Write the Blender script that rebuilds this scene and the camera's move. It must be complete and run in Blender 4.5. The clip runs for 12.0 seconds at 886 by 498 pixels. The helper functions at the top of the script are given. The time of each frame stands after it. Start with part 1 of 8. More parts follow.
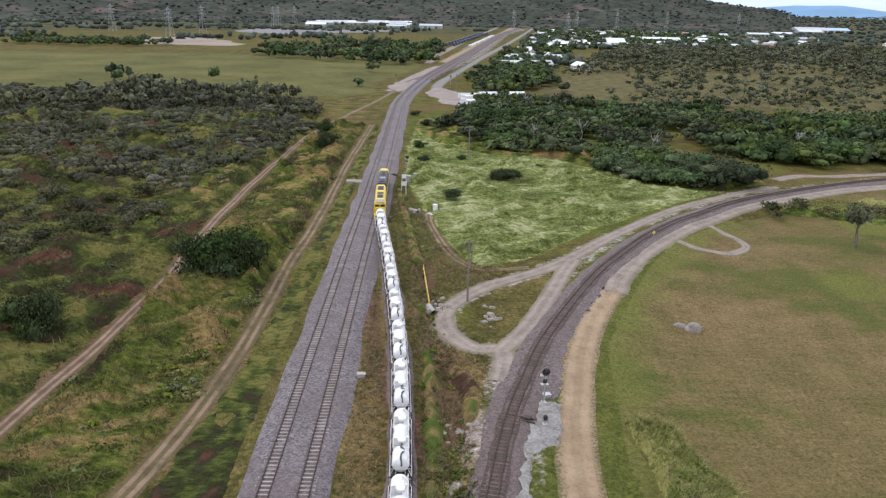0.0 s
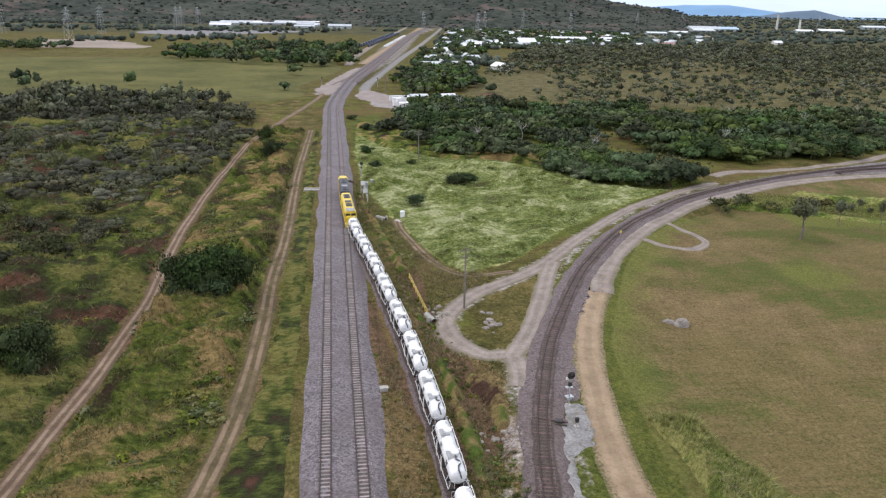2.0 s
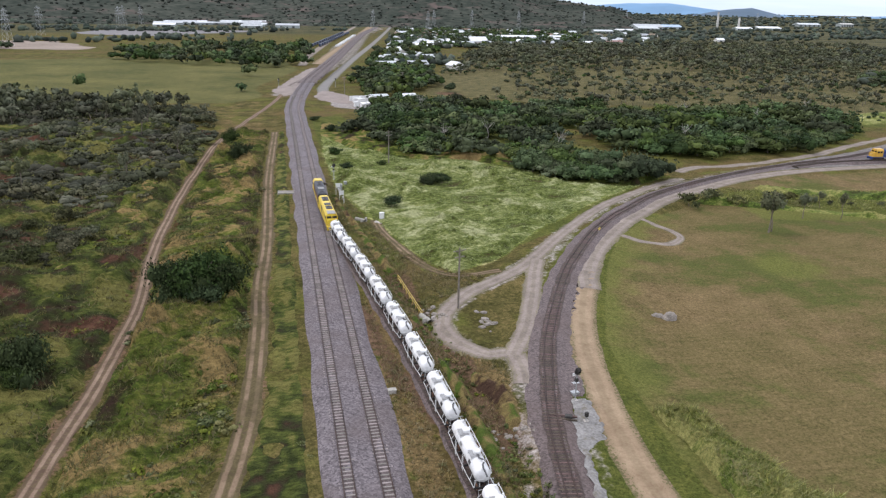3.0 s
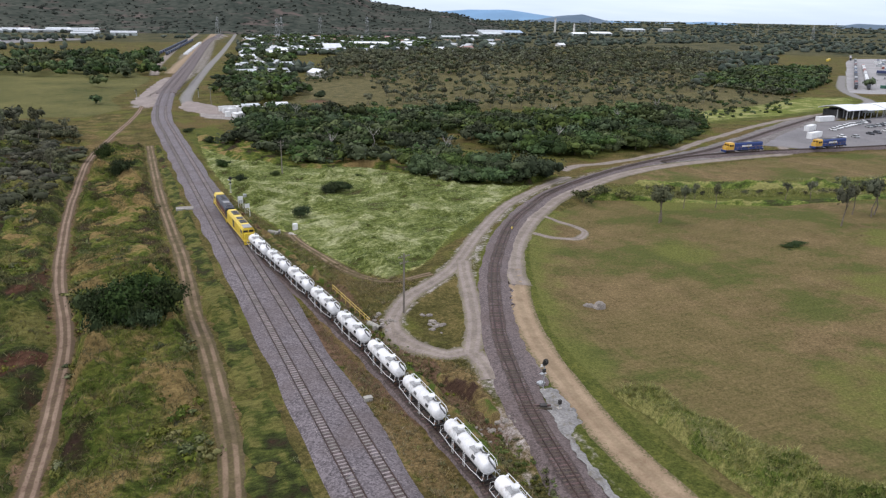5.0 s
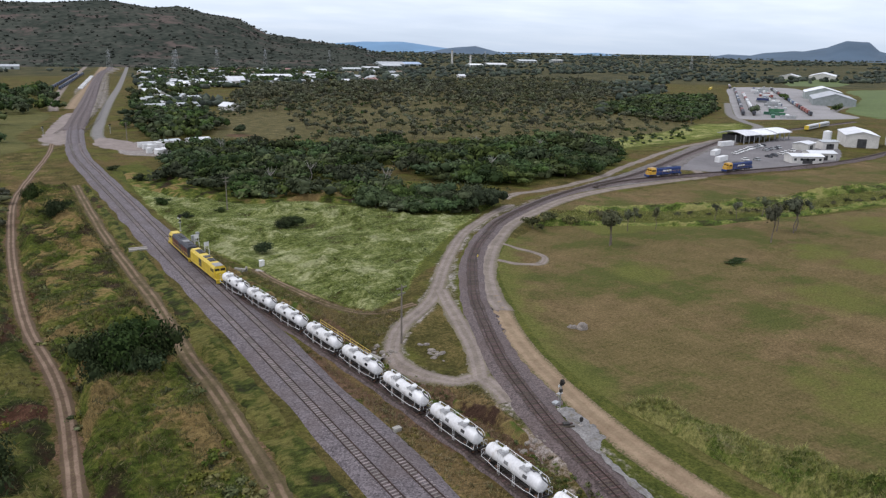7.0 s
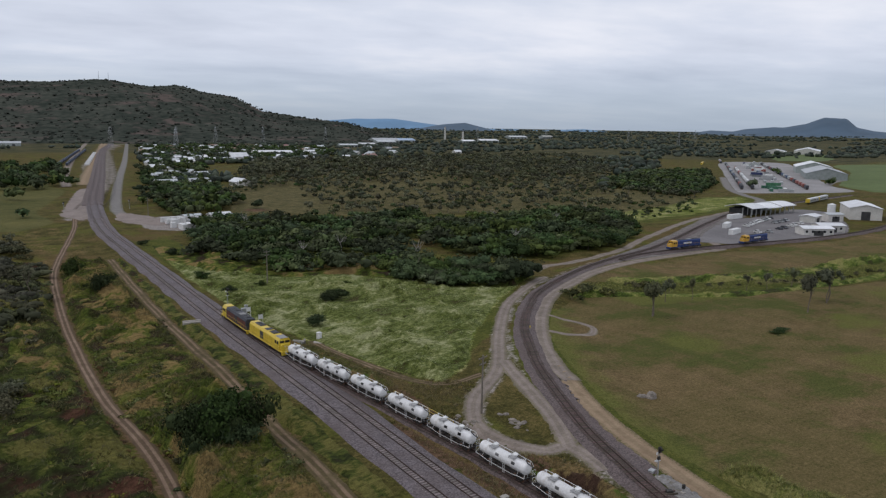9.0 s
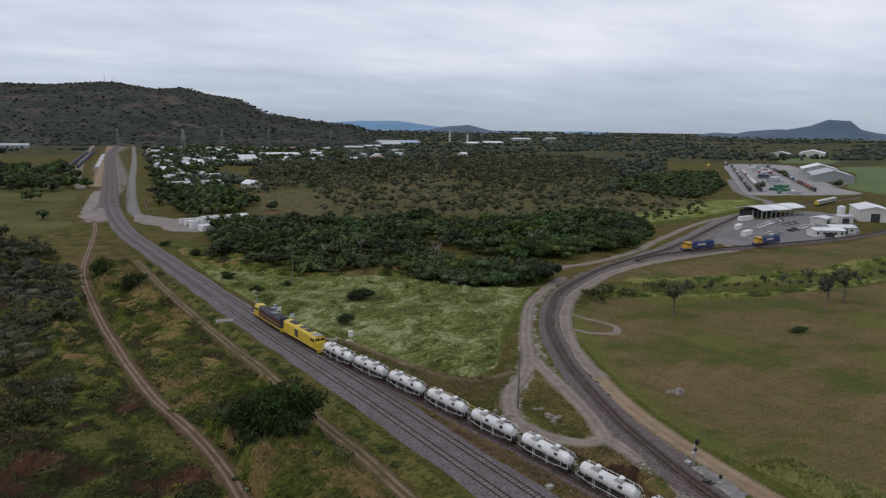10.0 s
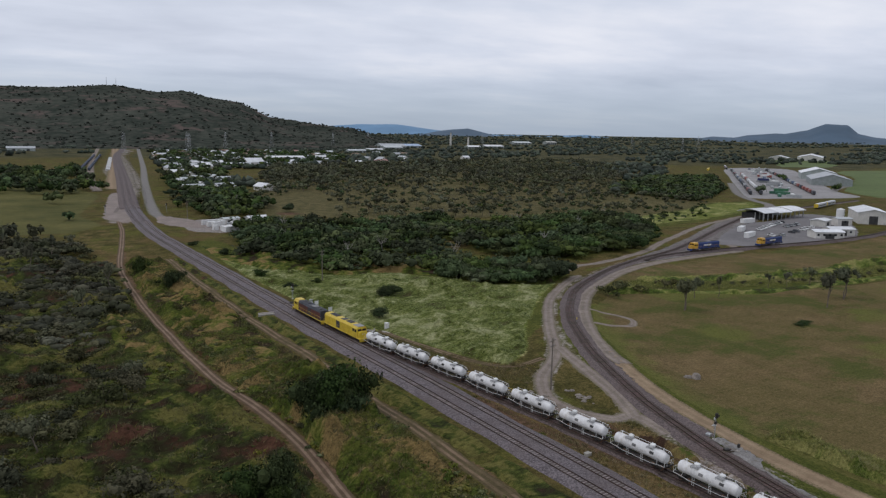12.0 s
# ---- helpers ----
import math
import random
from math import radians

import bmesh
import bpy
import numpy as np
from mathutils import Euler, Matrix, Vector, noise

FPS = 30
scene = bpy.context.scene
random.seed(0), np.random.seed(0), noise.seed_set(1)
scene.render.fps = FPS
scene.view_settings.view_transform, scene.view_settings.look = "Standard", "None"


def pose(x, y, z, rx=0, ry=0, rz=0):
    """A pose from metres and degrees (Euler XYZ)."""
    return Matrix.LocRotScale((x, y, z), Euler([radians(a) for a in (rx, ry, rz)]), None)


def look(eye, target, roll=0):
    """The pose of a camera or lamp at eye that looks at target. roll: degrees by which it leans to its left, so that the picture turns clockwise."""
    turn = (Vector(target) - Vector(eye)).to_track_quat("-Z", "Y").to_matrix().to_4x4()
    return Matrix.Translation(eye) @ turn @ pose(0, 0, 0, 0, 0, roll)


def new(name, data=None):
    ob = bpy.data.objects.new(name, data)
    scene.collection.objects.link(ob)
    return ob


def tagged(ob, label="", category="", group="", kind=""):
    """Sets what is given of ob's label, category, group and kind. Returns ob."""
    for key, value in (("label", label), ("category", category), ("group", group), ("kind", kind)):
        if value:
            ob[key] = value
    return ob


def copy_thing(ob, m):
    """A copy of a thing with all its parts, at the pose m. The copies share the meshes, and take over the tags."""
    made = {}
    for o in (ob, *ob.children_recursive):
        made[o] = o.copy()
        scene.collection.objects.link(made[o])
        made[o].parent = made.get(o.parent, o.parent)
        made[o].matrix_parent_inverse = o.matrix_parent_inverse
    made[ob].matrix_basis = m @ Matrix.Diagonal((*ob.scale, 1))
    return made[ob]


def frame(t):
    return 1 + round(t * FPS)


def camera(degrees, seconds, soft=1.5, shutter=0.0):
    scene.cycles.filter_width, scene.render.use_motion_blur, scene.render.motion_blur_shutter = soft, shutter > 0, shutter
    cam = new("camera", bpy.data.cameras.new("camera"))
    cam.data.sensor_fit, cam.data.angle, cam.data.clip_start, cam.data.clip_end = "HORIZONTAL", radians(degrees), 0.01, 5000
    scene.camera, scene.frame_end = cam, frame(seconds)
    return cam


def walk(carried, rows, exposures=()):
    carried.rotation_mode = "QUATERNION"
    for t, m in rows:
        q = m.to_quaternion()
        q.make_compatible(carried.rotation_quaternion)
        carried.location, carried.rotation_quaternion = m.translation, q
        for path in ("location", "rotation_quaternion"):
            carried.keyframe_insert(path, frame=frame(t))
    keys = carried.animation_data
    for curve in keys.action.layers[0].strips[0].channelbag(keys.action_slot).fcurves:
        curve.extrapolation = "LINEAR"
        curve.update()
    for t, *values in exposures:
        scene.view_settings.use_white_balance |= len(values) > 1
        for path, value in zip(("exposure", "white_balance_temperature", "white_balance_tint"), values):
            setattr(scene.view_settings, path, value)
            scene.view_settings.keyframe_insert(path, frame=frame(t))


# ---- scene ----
# ------------------------------------------------------------ camera and walk
cam = camera(61.7, 12.0, soft=1.3)
PATH = [
    (0, (14.824, -6.026, 47.44), (14.87, -4.126, 46.815), 1.2),
    (0.5, (11.402, -6.009, 48.092), (11.502, -4.112, 47.468), 1.0),
    (1, (8.066, -5.799, 48.267), (8.203, -3.903, 47.645), 1.2),
    (1.5, (4.678, -5.69, 48.687), (4.886, -3.8, 48.064), 1.1),
    (2, (1.148, -5.525, 48.982), (1.431, -3.646, 48.36), 1.2),
    (2.5, (-2.321, -5.385, 49.341), (-1.977, -3.516, 48.717), 1.1),
    (4.5, (-16.33, -3.241, 49.588), (-15.653, -1.46, 48.982), 1.2),
    (5, (-20.067, -2.842, 49.886), (-19.287, -1.101, 49.284), 1.1),
    (5.5, (-23.818, -2.215, 50.408), (-22.932, -0.524, 49.809), 1.1),
    (6, (-27.778, -1.172, 50.412), (-26.805, 0.472, 49.821), 1.1),
    (6.5, (-31.681, 0.046, 50.722), (-30.664, 1.671, 50.152), 1.0),
    (7, (-35.524, 1.695, 50.739), (-34.5, 3.332, 50.217), 1.0),
    (9, (-50.884, 6.907, 51.03), (-49.814, 8.564, 50.701), 0.9),
    (9.5, (-54.761, 7.092, 51.072), (-53.694, 8.752, 50.748), 0.9),
    (10, (-58.677, 6.521, 51.362), (-57.612, 8.183, 51.038), 0.9),
    (10.5, (-62.668, 5.395, 51.619), (-61.605, 7.058, 51.297), 0.9),
    (11, (-66.32, 3.783, 51.866), (-65.259, 5.448, 51.546), 0.9),
    (11.5, (-69.697, 1.856, 51.844), (-68.637, 3.522, 51.528), 0.9),
    (12, (-72.916, -0.378, 51.952), (-71.846, 1.282, 51.637), 1.0),
]
EXPOSURES = [(0.0, 0.72, 6400, 14), (4.3, 0.62, 6400, 14), (5.5, 0.50, 6400, 14), (7.2, 0.20, 6400, 14), (8.8, -0.37, 6400, 13), (12.0, -0.42, 6400, 13)]
walk(cam, [(t, look(eye, target, roll)) for t, eye, target, roll in PATH], EXPOSURES)

# ------------------------------------------------------------ world and sun
SUN_UP, SUN_TURN = 52.0, 300.0


def build_world():
    world = bpy.data.worlds.new("overcast_sky")
    scene.world = world
    world.use_nodes = True
    nt = world.node_tree
    nt.nodes.clear()
    n, l = nt.nodes.new, nt.links.new
    out, bg = n("ShaderNodeOutputWorld"), n("ShaderNodeBackground")
    sky = n("ShaderNodeTexSky")
    sky.sky_type, sky.sun_disc = "NISHITA", False
    sky.sun_elevation, sky.sun_rotation = radians(SUN_UP), radians(SUN_TURN)
    sky.air_density, sky.dust_density = 1.2, 1.0
    co, sep = n("ShaderNodeTexCoord"), n("ShaderNodeSeparateXYZ")
    l(co.outputs["Generated"], sep.inputs[0])
    lift = n("ShaderNodeMath")
    lift.operation, lift.inputs[1].default_value = "ADD", 0.10
    l(sep.outputs["Z"], lift.inputs[0])
    low = n("ShaderNodeMath")
    low.operation, low.inputs[1].default_value = "MAXIMUM", 0.03
    l(lift.outputs[0], low.inputs[0])
    flat = []
    for axis in "XY":
        d = n("ShaderNodeMath")
        d.operation = "DIVIDE"
        l(sep.outputs[axis], d.inputs[0])
        l(low.outputs[0], d.inputs[1])
        flat.append(d)
    comb = n("ShaderNodeCombineXYZ")
    l(flat[0].outputs[0], comb.inputs[0])
    l(flat[1].outputs[0], comb.inputs[1])
    turn = n("ShaderNodeMapping")
    turn.inputs["Rotation"].default_value = (0, 0, radians(28))
    turn.inputs["Scale"].default_value = (0.50, 0.66, 1)
    l(comb.outputs[0], turn.inputs[0])
    big, small = n("ShaderNodeTexNoise"), n("ShaderNodeTexNoise")
    for tex, sc, det, ro in ((big, 0.55, 5, 0.52), (small, 1.9, 6, 0.55)):
        tex.inputs["Scale"].default_value, tex.inputs["Detail"].default_value, tex.inputs["Roughness"].default_value = sc, det, ro
        l(turn.outputs[0], tex.inputs["Vector"])
    both = n("ShaderNodeMix")
    both.inputs["Factor"].default_value = 0.35
    l(big.outputs[0], both.inputs["A"])
    l(small.outputs[0], both.inputs["B"])
    ramp = n("ShaderNodeValToRGB")
    els = ramp.color_ramp.elements
    els[0].position, els[0].color = 0.35, (0.57, 0.63, 0.735, 1)
    els[1].position, els[1].color = 0.68, (1.03, 1.04, 1.07, 1)
    mid = els.new(0.5)
    mid.color = (0.74, 0.80, 0.90, 1)
    l(both.outputs[0], ramp.inputs[0])
    bright = n("ShaderNodeMix")
    bright.data_type, bright.blend_type = "RGBA", "MULTIPLY"
    bright.inputs["Factor"].default_value = 1
    l(ramp.outputs[0], bright.inputs["A"])
    bright.inputs["B"].default_value = (11.8, 11.8, 11.8, 1)
    # clear gap in the cloud low over the horizon
    gap = n("ShaderNodeMapRange")
    gap.interpolation_type = "SMOOTHSTEP"
    gap.inputs["From Min"].default_value, gap.inputs["From Max"].default_value = 0.0, 0.11
    gap.inputs["To Min"].default_value, gap.inputs["To Max"].default_value = 0.80, 0.0
    l(sep.outputs["Z"], gap.inputs["Value"])
    mix = n("ShaderNodeMix")
    mix.data_type = "RGBA"
    l(gap.outputs[0], mix.inputs["Factor"])
    l(bright.outputs["Result"], mix.inputs["A"])
    cool = n("ShaderNodeMix")
    cool.data_type, cool.blend_type = "RGBA", "MULTIPLY"
    cool.inputs["Factor"].default_value = 1
    cool.inputs["B"].default_value = (0.80, 0.98, 1.30, 1)
    l(sky.outputs[0], cool.inputs["A"])
    haze = n("ShaderNodeMix")
    haze.data_type = "RGBA"
    haze.inputs["Factor"].default_value = 0.7
    haze.inputs["B"].default_value = (5.0, 6.2, 7.6, 1)
    l(cool.outputs["Result"], haze.inputs["A"])
    l(haze.outputs["Result"], mix.inputs["B"])
    l(mix.outputs["Result"], bg.inputs["Color"])
    bg.inputs["Strength"].default_value = 0.1
    l(bg.outputs[0], out.inputs[0])


build_world()
sun = new("sun", bpy.data.lights.new("sun", "SUN"))
sun.data.energy, sun.data.angle, sun.data.color = 0.9, radians(14), (1.0, 0.95, 0.88)
_a = radians(SUN_TURN)
sun.matrix_world = look((0, 0, 0), (-math.sin(_a) * math.cos(radians(SUN_UP)), -math.cos(_a) * math.cos(radians(SUN_UP)), -math.sin(radians(SUN_UP))))


# ------------------------------------------------------------ materials
def nodes_of(name):
    m = bpy.data.materials.new(name)
    m.use_nodes = True
    nt = m.node_tree
    return m, nt, nt.nodes["Principled BSDF"]


def noise_node(nt, vec, scale, detail=4, rough=0.55):
    t = nt.nodes.new("ShaderNodeTexNoise")
    t.inputs["Scale"].default_value, t.inputs["Detail"].default_value, t.inputs["Roughness"].default_value = scale, detail, rough
    if vec is not None:
        nt.links.new(vec, t.inputs["Vector"])
    return t.outputs[0]


def ramp_node(nt, fac, stops):
    r = nt.nodes.new("ShaderNodeValToRGB")
    els = r.color_ramp.elements
    for k, (p, c) in enumerate(stops):
        e = els[k] if k < 2 else els.new(p)
        e.position, e.color = p, (*c, 1)
    nt.links.new(fac, r.inputs[0])
    return r.outputs[0]


def mix_node(nt, fac, a, b, blend="MIX"):
    m = nt.nodes.new("ShaderNodeMix")
    m.data_type, m.blend_type = "RGBA", blend
    for key, v in (("Factor", fac), ("A", a), ("B", b)):
        if isinstance(v, (int, float)):
            m.inputs[key].default_value = v
        elif isinstance(v, tuple):
            m.inputs[key].default_value = (*v, 1)
        else:
            nt.links.new(v, m.inputs[key])
    return m.outputs["Result"]


def map_node(nt, v, a, b, c=0.0, d=1.0):
    m = nt.nodes.new("ShaderNodeMapRange")
    m.interpolation_type = "SMOOTHSTEP"
    nt.links.new(v, m.inputs["Value"])
    for key, x in (("From Min", a), ("From Max", b), ("To Min", c), ("To Max", d)):
        m.inputs[key].default_value = x
    return m.outputs[0]


def math_node(nt, op, a, b):
    m = nt.nodes.new("ShaderNodeMath")
    m.operation = op
    for k, v in ((0, a), (1, b)):
        if isinstance(v, (int, float)):
            m.inputs[k].default_value = v
        else:
            nt.links.new(v, m.inputs[k])
    return m.outputs[0]


def bump_node(nt, bsdf, height, strength, dist):
    b = nt.nodes.new("ShaderNodeBump")
    b.inputs["Strength"].default_value, b.inputs["Distance"].default_value = strength, dist
    nt.links.new(height, b.inputs["Height"])
    nt.links.new(b.outputs[0], bsdf.inputs["Normal"])


def deep(c, k=0.62, pale=0.10):
    """A colour made deeper and a little greyer."""
    g = (0.3 * c[0] + 0.6 * c[1] + 0.1 * c[2]) * pale
    return tuple(k * (v * (1 - pale) + g) for v in c)


def position(nt):
    return nt.nodes.new("ShaderNodeNewGeometry").outputs["Position"]


def surface(name, dark, light, coarse=0.4, fine=6.0, rough=0.85, bump=0.0, metal=0.0, spread=0.0, island=0.0, stain=None, local=False):
    """Two-scale mottled surface. spread: variation from object to object; island: from piece to piece; stain: a third colour in patches."""
    m, nt, b = nodes_of(name)
    vec = nt.nodes.new("ShaderNodeTexCoord").outputs["Object"] if local else position(nt)
    f, g = noise_node(nt, vec, fine, 5), noise_node(nt, vec, coarse, 4)
    both = math_node(nt, "ADD", math_node(nt, "MULTIPLY", f, 0.55), math_node(nt, "MULTIPLY", g, 0.45))
    col = ramp_node(nt, both, [(0.36, dark), (0.64, light)])
    if stain:
        col = mix_node(nt, map_node(nt, noise_node(nt, vec, coarse * 2.3, 6, 0.65), 0.52, 0.68, 0, 0.85), col, stain)
    if spread:
        r = nt.nodes.new("ShaderNodeObjectInfo").outputs["Random"]
        hsv = nt.nodes.new("ShaderNodeHueSaturation")
        nt.links.new(map_node(nt, r, 0, 1, 0.5 - spread * 0.06, 0.5 + spread * 0.06), hsv.inputs["Hue"])
        nt.links.new(map_node(nt, r, 0, 1, 1 + spread * 0.45, 1 - spread * 0.4), hsv.inputs["Value"])
        nt.links.new(col, hsv.inputs["Color"])
        col = hsv.outputs[0]
    if island:
        r = nt.nodes.new("ShaderNodeNewGeometry").outputs["Random Per Island"]
        hsv = nt.nodes.new("ShaderNodeHueSaturation")
        nt.links.new(map_node(nt, r, 0, 1, 1 - island, 1 + island), hsv.inputs["Value"])
        nt.links.new(map_node(nt, r, 0, 1, 0.5 + island * 0.03, 0.5 - island * 0.03), hsv.inputs["Hue"])
        nt.links.new(col, hsv.inputs["Color"])
        col = hsv.outputs[0]
    nt.links.new(col, b.inputs["Base Color"])
    b.inputs["Roughness"].default_value, b.inputs["Metallic"].default_value = rough, metal
    b.inputs["Specular IOR Level"].default_value = 0.3
    if bump:
        bump_node(nt, b, f, 0.6, bump)
    return m


def glass_dark(name):
    m, nt, b = nodes_of(name)
    b.inputs["Base Color"].default_value = (0.015, 0.018, 0.02, 1)
    b.inputs["Roughness"].default_value = 0.08
    return m


def ground_material():
    m, nt, b = nodes_of("ground_cover")
    pos = position(nt)
    big, mid, fine, tiny = noise_node(nt, pos, 0.022, 5, 0.6), noise_node(nt, pos, 0.16, 5, 0.6), noise_node(nt, pos, 1.1, 6, 0.65), noise_node(nt, pos, 5.0, 4, 0.6)
    rough_mix = math_node(nt, "ADD", math_node(nt, "MULTIPLY", mid, 0.5), math_node(nt, "MULTIPLY", fine, 0.5))
    zones = []
    for key in ("zone_a", "zone_b", "zone_c"):
        at = nt.nodes.new("ShaderNodeAttribute")
        at.attribute_name = key
        sp = nt.nodes.new("ShaderNodeSeparateColor")
        nt.links.new(at.outputs["Color"], sp.inputs[0])
        zones += [sp.outputs[k] for k in range(3)]
    meadow, mown, soil, gravel, scrub, pasture, dry, tar, lush = zones
    # rough grass
    col = ramp_node(nt, rough_mix, [(0.34, (0.042, 0.052, 0.013)), (0.64, (0.215, 0.185, 0.068)), (0.5, (0.115, 0.115, 0.034))])
    col = mix_node(nt, map_node(nt, big, 0.50, 0.64, 0, 0.55), col, (0.190, 0.140, 0.062))
    col = mix_node(nt, map_node(nt, noise_node(nt, pos, 0.055, 5, 0.6), 0.50, 0.62, 0, 0.8), col, mix_node(nt, fine, (0.060, 0.090, 0.012), (0.215, 0.240, 0.050)))

    def edge(mask, amount=0.55):
        jag = math_node(nt, "ADD", mask, math_node(nt, "MULTIPLY", math_node(nt, "SUBTRACT", rough_mix, 0.5), amount * 2))
        return map_node(nt, jag, 0.42, 0.58)

    lushc = ramp_node(nt, rough_mix, [(0.35, (0.05, 0.085, 0.015)), (0.65, (0.17, 0.20, 0.04))])
    col = mix_node(nt, edge(lush), col, lushc)
    dryc = ramp_node(nt, rough_mix, [(0.35, (0.12, 0.095, 0.04)), (0.65, (0.30, 0.235, 0.105))])
    col = mix_node(nt, edge(dry), col, dryc)
    scr = ramp_node(nt, rough_mix, [(0.38, (0.070, 0.084, 0.036)), (0.62, (0.245, 0.225, 0.115)), (0.5, (0.140, 0.145, 0.064))])
    col = mix_node(nt, edge(scrub), col, scr)
    pas = ramp_node(nt, math_node(nt, "ADD", math_node(nt, "MULTIPLY", big, 0.5), math_node(nt, "MULTIPLY", rough_mix, 0.5)), [(0.40, (0.092, 0.118, 0.040)), (0.62, (0.205, 0.215, 0.078))])
    col = mix_node(nt, edge(pasture, 0.2), col, pas)
    # mown field: faint mowing swaths, dry patches
    wv = nt.nodes.new("ShaderNodeTexWave")
    wv.wave_type, wv.rings_direction = "RINGS", "SPHERICAL"
    wv.inputs["Scale"].default_value, wv.inputs["Distortion"].default_value, wv.inputs["Detail"].default_value = 0.16, 2.5, 2
    mp = nt.nodes.new("ShaderNodeMapping")
    mp.inputs["Location"].default_value = (-150, -80, 0)
    nt.links.new(pos, mp.inputs[0])
    nt.links.new(mp.outputs[0], wv.inputs["Vector"])
    mow_map = nt.nodes.new("ShaderNodeMapping")
    mow_map.inputs["Rotation"].default_value, mow_map.inputs["Scale"].default_value = (0, 0, radians(32)), (0.12, 1.0, 1)
    nt.links.new(pos, mow_map.inputs[0])
    lines = noise_node(nt, mow_map.outputs[0], 1.3, 5, 0.6)
    swath = math_node(nt, "ADD", math_node(nt, "MULTIPLY", wv.outputs["Fac"], 0.03), math_node(nt, "ADD", math_node(nt, "MULTIPLY", rough_mix, 0.67), math_node(nt, "MULTIPLY", lines, 0.30)))
    mow = ramp_node(nt, swath, [(0.36, (0.115, 0.120, 0.040)), (0.66, (0.252, 0.212, 0.098)), (0.5, (0.182, 0.162, 0.068))])
    mow = mix_node(nt, map_node(nt, noise_node(nt, pos, 0.022, 6, 0.66), 0.44, 0.62, 0, 0.85), mow, mix_node(nt, map_node(nt, rough_mix, 0.36, 0.64), (0.160, 0.128, 0.060), (0.280, 0.222, 0.114)))
    mow = mix_node(nt, map_node(nt, noise_node(nt, pos, 0.038, 6, 0.70), 0.47, 0.62, 0, 0.9), mow, mix_node(nt, lines, (0.070, 0.110, 0.022), (0.140, 0.175, 0.045)))
    mow = mix_node(nt, map_node(nt, math_node(nt, "ADD", lush, math_node(nt, "MULTIPLY", math_node(nt, "SUBTRACT", mid, 0.5), 1.2)), 0.25, 0.8, 0, 0.85), mow, mix_node(nt, fine, (0.095, 0.135, 0.026), (0.225, 0.262, 0.062)))
    col = mix_node(nt, edge(mown, 0.12), col, mow)
    # tall pale seed-head grass in wind-combed drifts
    mp2 = nt.nodes.new("ShaderNodeMapping")
    mp2.inputs["Rotation"].default_value, mp2.inputs["Scale"].default_value = (0, 0, radians(20)), (0.6, 1.0, 1)
    nt.links.new(pos, mp2.inputs[0])
    drift = noise_node(nt, mp2.outputs[0], 0.13, 8, 0.70)
    mea = ramp_node(nt, math_node(nt, "ADD", math_node(nt, "MULTIPLY", drift, 0.7), math_node(nt, "MULTIPLY", fine, 0.3)), [(0.41, (0.080, 0.140, 0.018)), (0.62, (0.66, 0.68, 0.36)), (0.51, (0.240, 0.320, 0.070))])
    mea = mix_node(nt, map_node(nt, big, 0.50, 0.60, 0, 0.7), mea, (0.180, 0.250, 0.040))
    col = mix_node(nt, edge(meadow, 0.4), col, mea)
    soi = ramp_node(nt, rough_mix, [(0.36, (0.080, 0.054, 0.034)), (0.64, (0.23, 0.160, 0.105))])
    col = mix_node(nt, edge(soil, 0.8), col, soi)
    gra = ramp_node(nt, math_node(nt, "ADD", math_node(nt, "MULTIPLY", fine, 0.6), math_node(nt, "MULTIPLY", mid, 0.4)), [(0.36, (0.25, 0.258, 0.272)), (0.64, (0.50, 0.515, 0.54))])
    col = mix_node(nt, edge(gravel, 0.3), col, gra)
    trc = ramp_node(nt, rough_mix, [(0.36, (0.165, 0.172, 0.185)), (0.64, (0.33, 0.345, 0.37))])
    col = mix_node(nt, edge(tar, 0.15), col, trc)
    far = nt.nodes.new("ShaderNodeAttribute")
    far.attribute_name = "woodland"
    wood = ramp_node(nt, math_node(nt, "ADD", math_node(nt, "MULTIPLY", big, 0.6), math_node(nt, "MULTIPLY", rough_mix, 0.4)), [(0.40, (0.045, 0.062, 0.036)), (0.60, (0.150, 0.155, 0.078))])
    col = mix_node(nt, edge(far.outputs["Fac"], 0.4), col, wood)
    grey = nt.nodes.new("ShaderNodeHueSaturation")
    grey.inputs["Saturation"].default_value, grey.inputs["Value"].default_value = 0.90, 0.60
    grain = math_node(nt, "ADD", math_node(nt, "MULTIPLY", tiny, 0.5), math_node(nt, "MULTIPLY", noise_node(nt, pos, 2.2, 5, 0.7), 0.5))
    col = mix_node(nt, 1.0, col, ramp_node(nt, grain, [(0.34, (0.50, 0.48, 0.44)), (0.66, (1.48, 1.40, 1.30))]), "MULTIPLY")
    nt.links.new(col, grey.inputs["Color"])
    warm = mix_node(nt, 1.0, grey.outputs[0], (1.075, 0.975, 0.92), "MULTIPLY")
    nt.links.new(warm, b.inputs["Base Color"])
    b.inputs["Roughness"].default_value = 0.95
    b.inputs["Specular IOR Level"].default_value = 0.03
    bump_node(nt, b, math_node(nt, "ADD", fine, math_node(nt, "MULTIPLY", tiny, 0.4)), 0.8, 0.35)
    return m


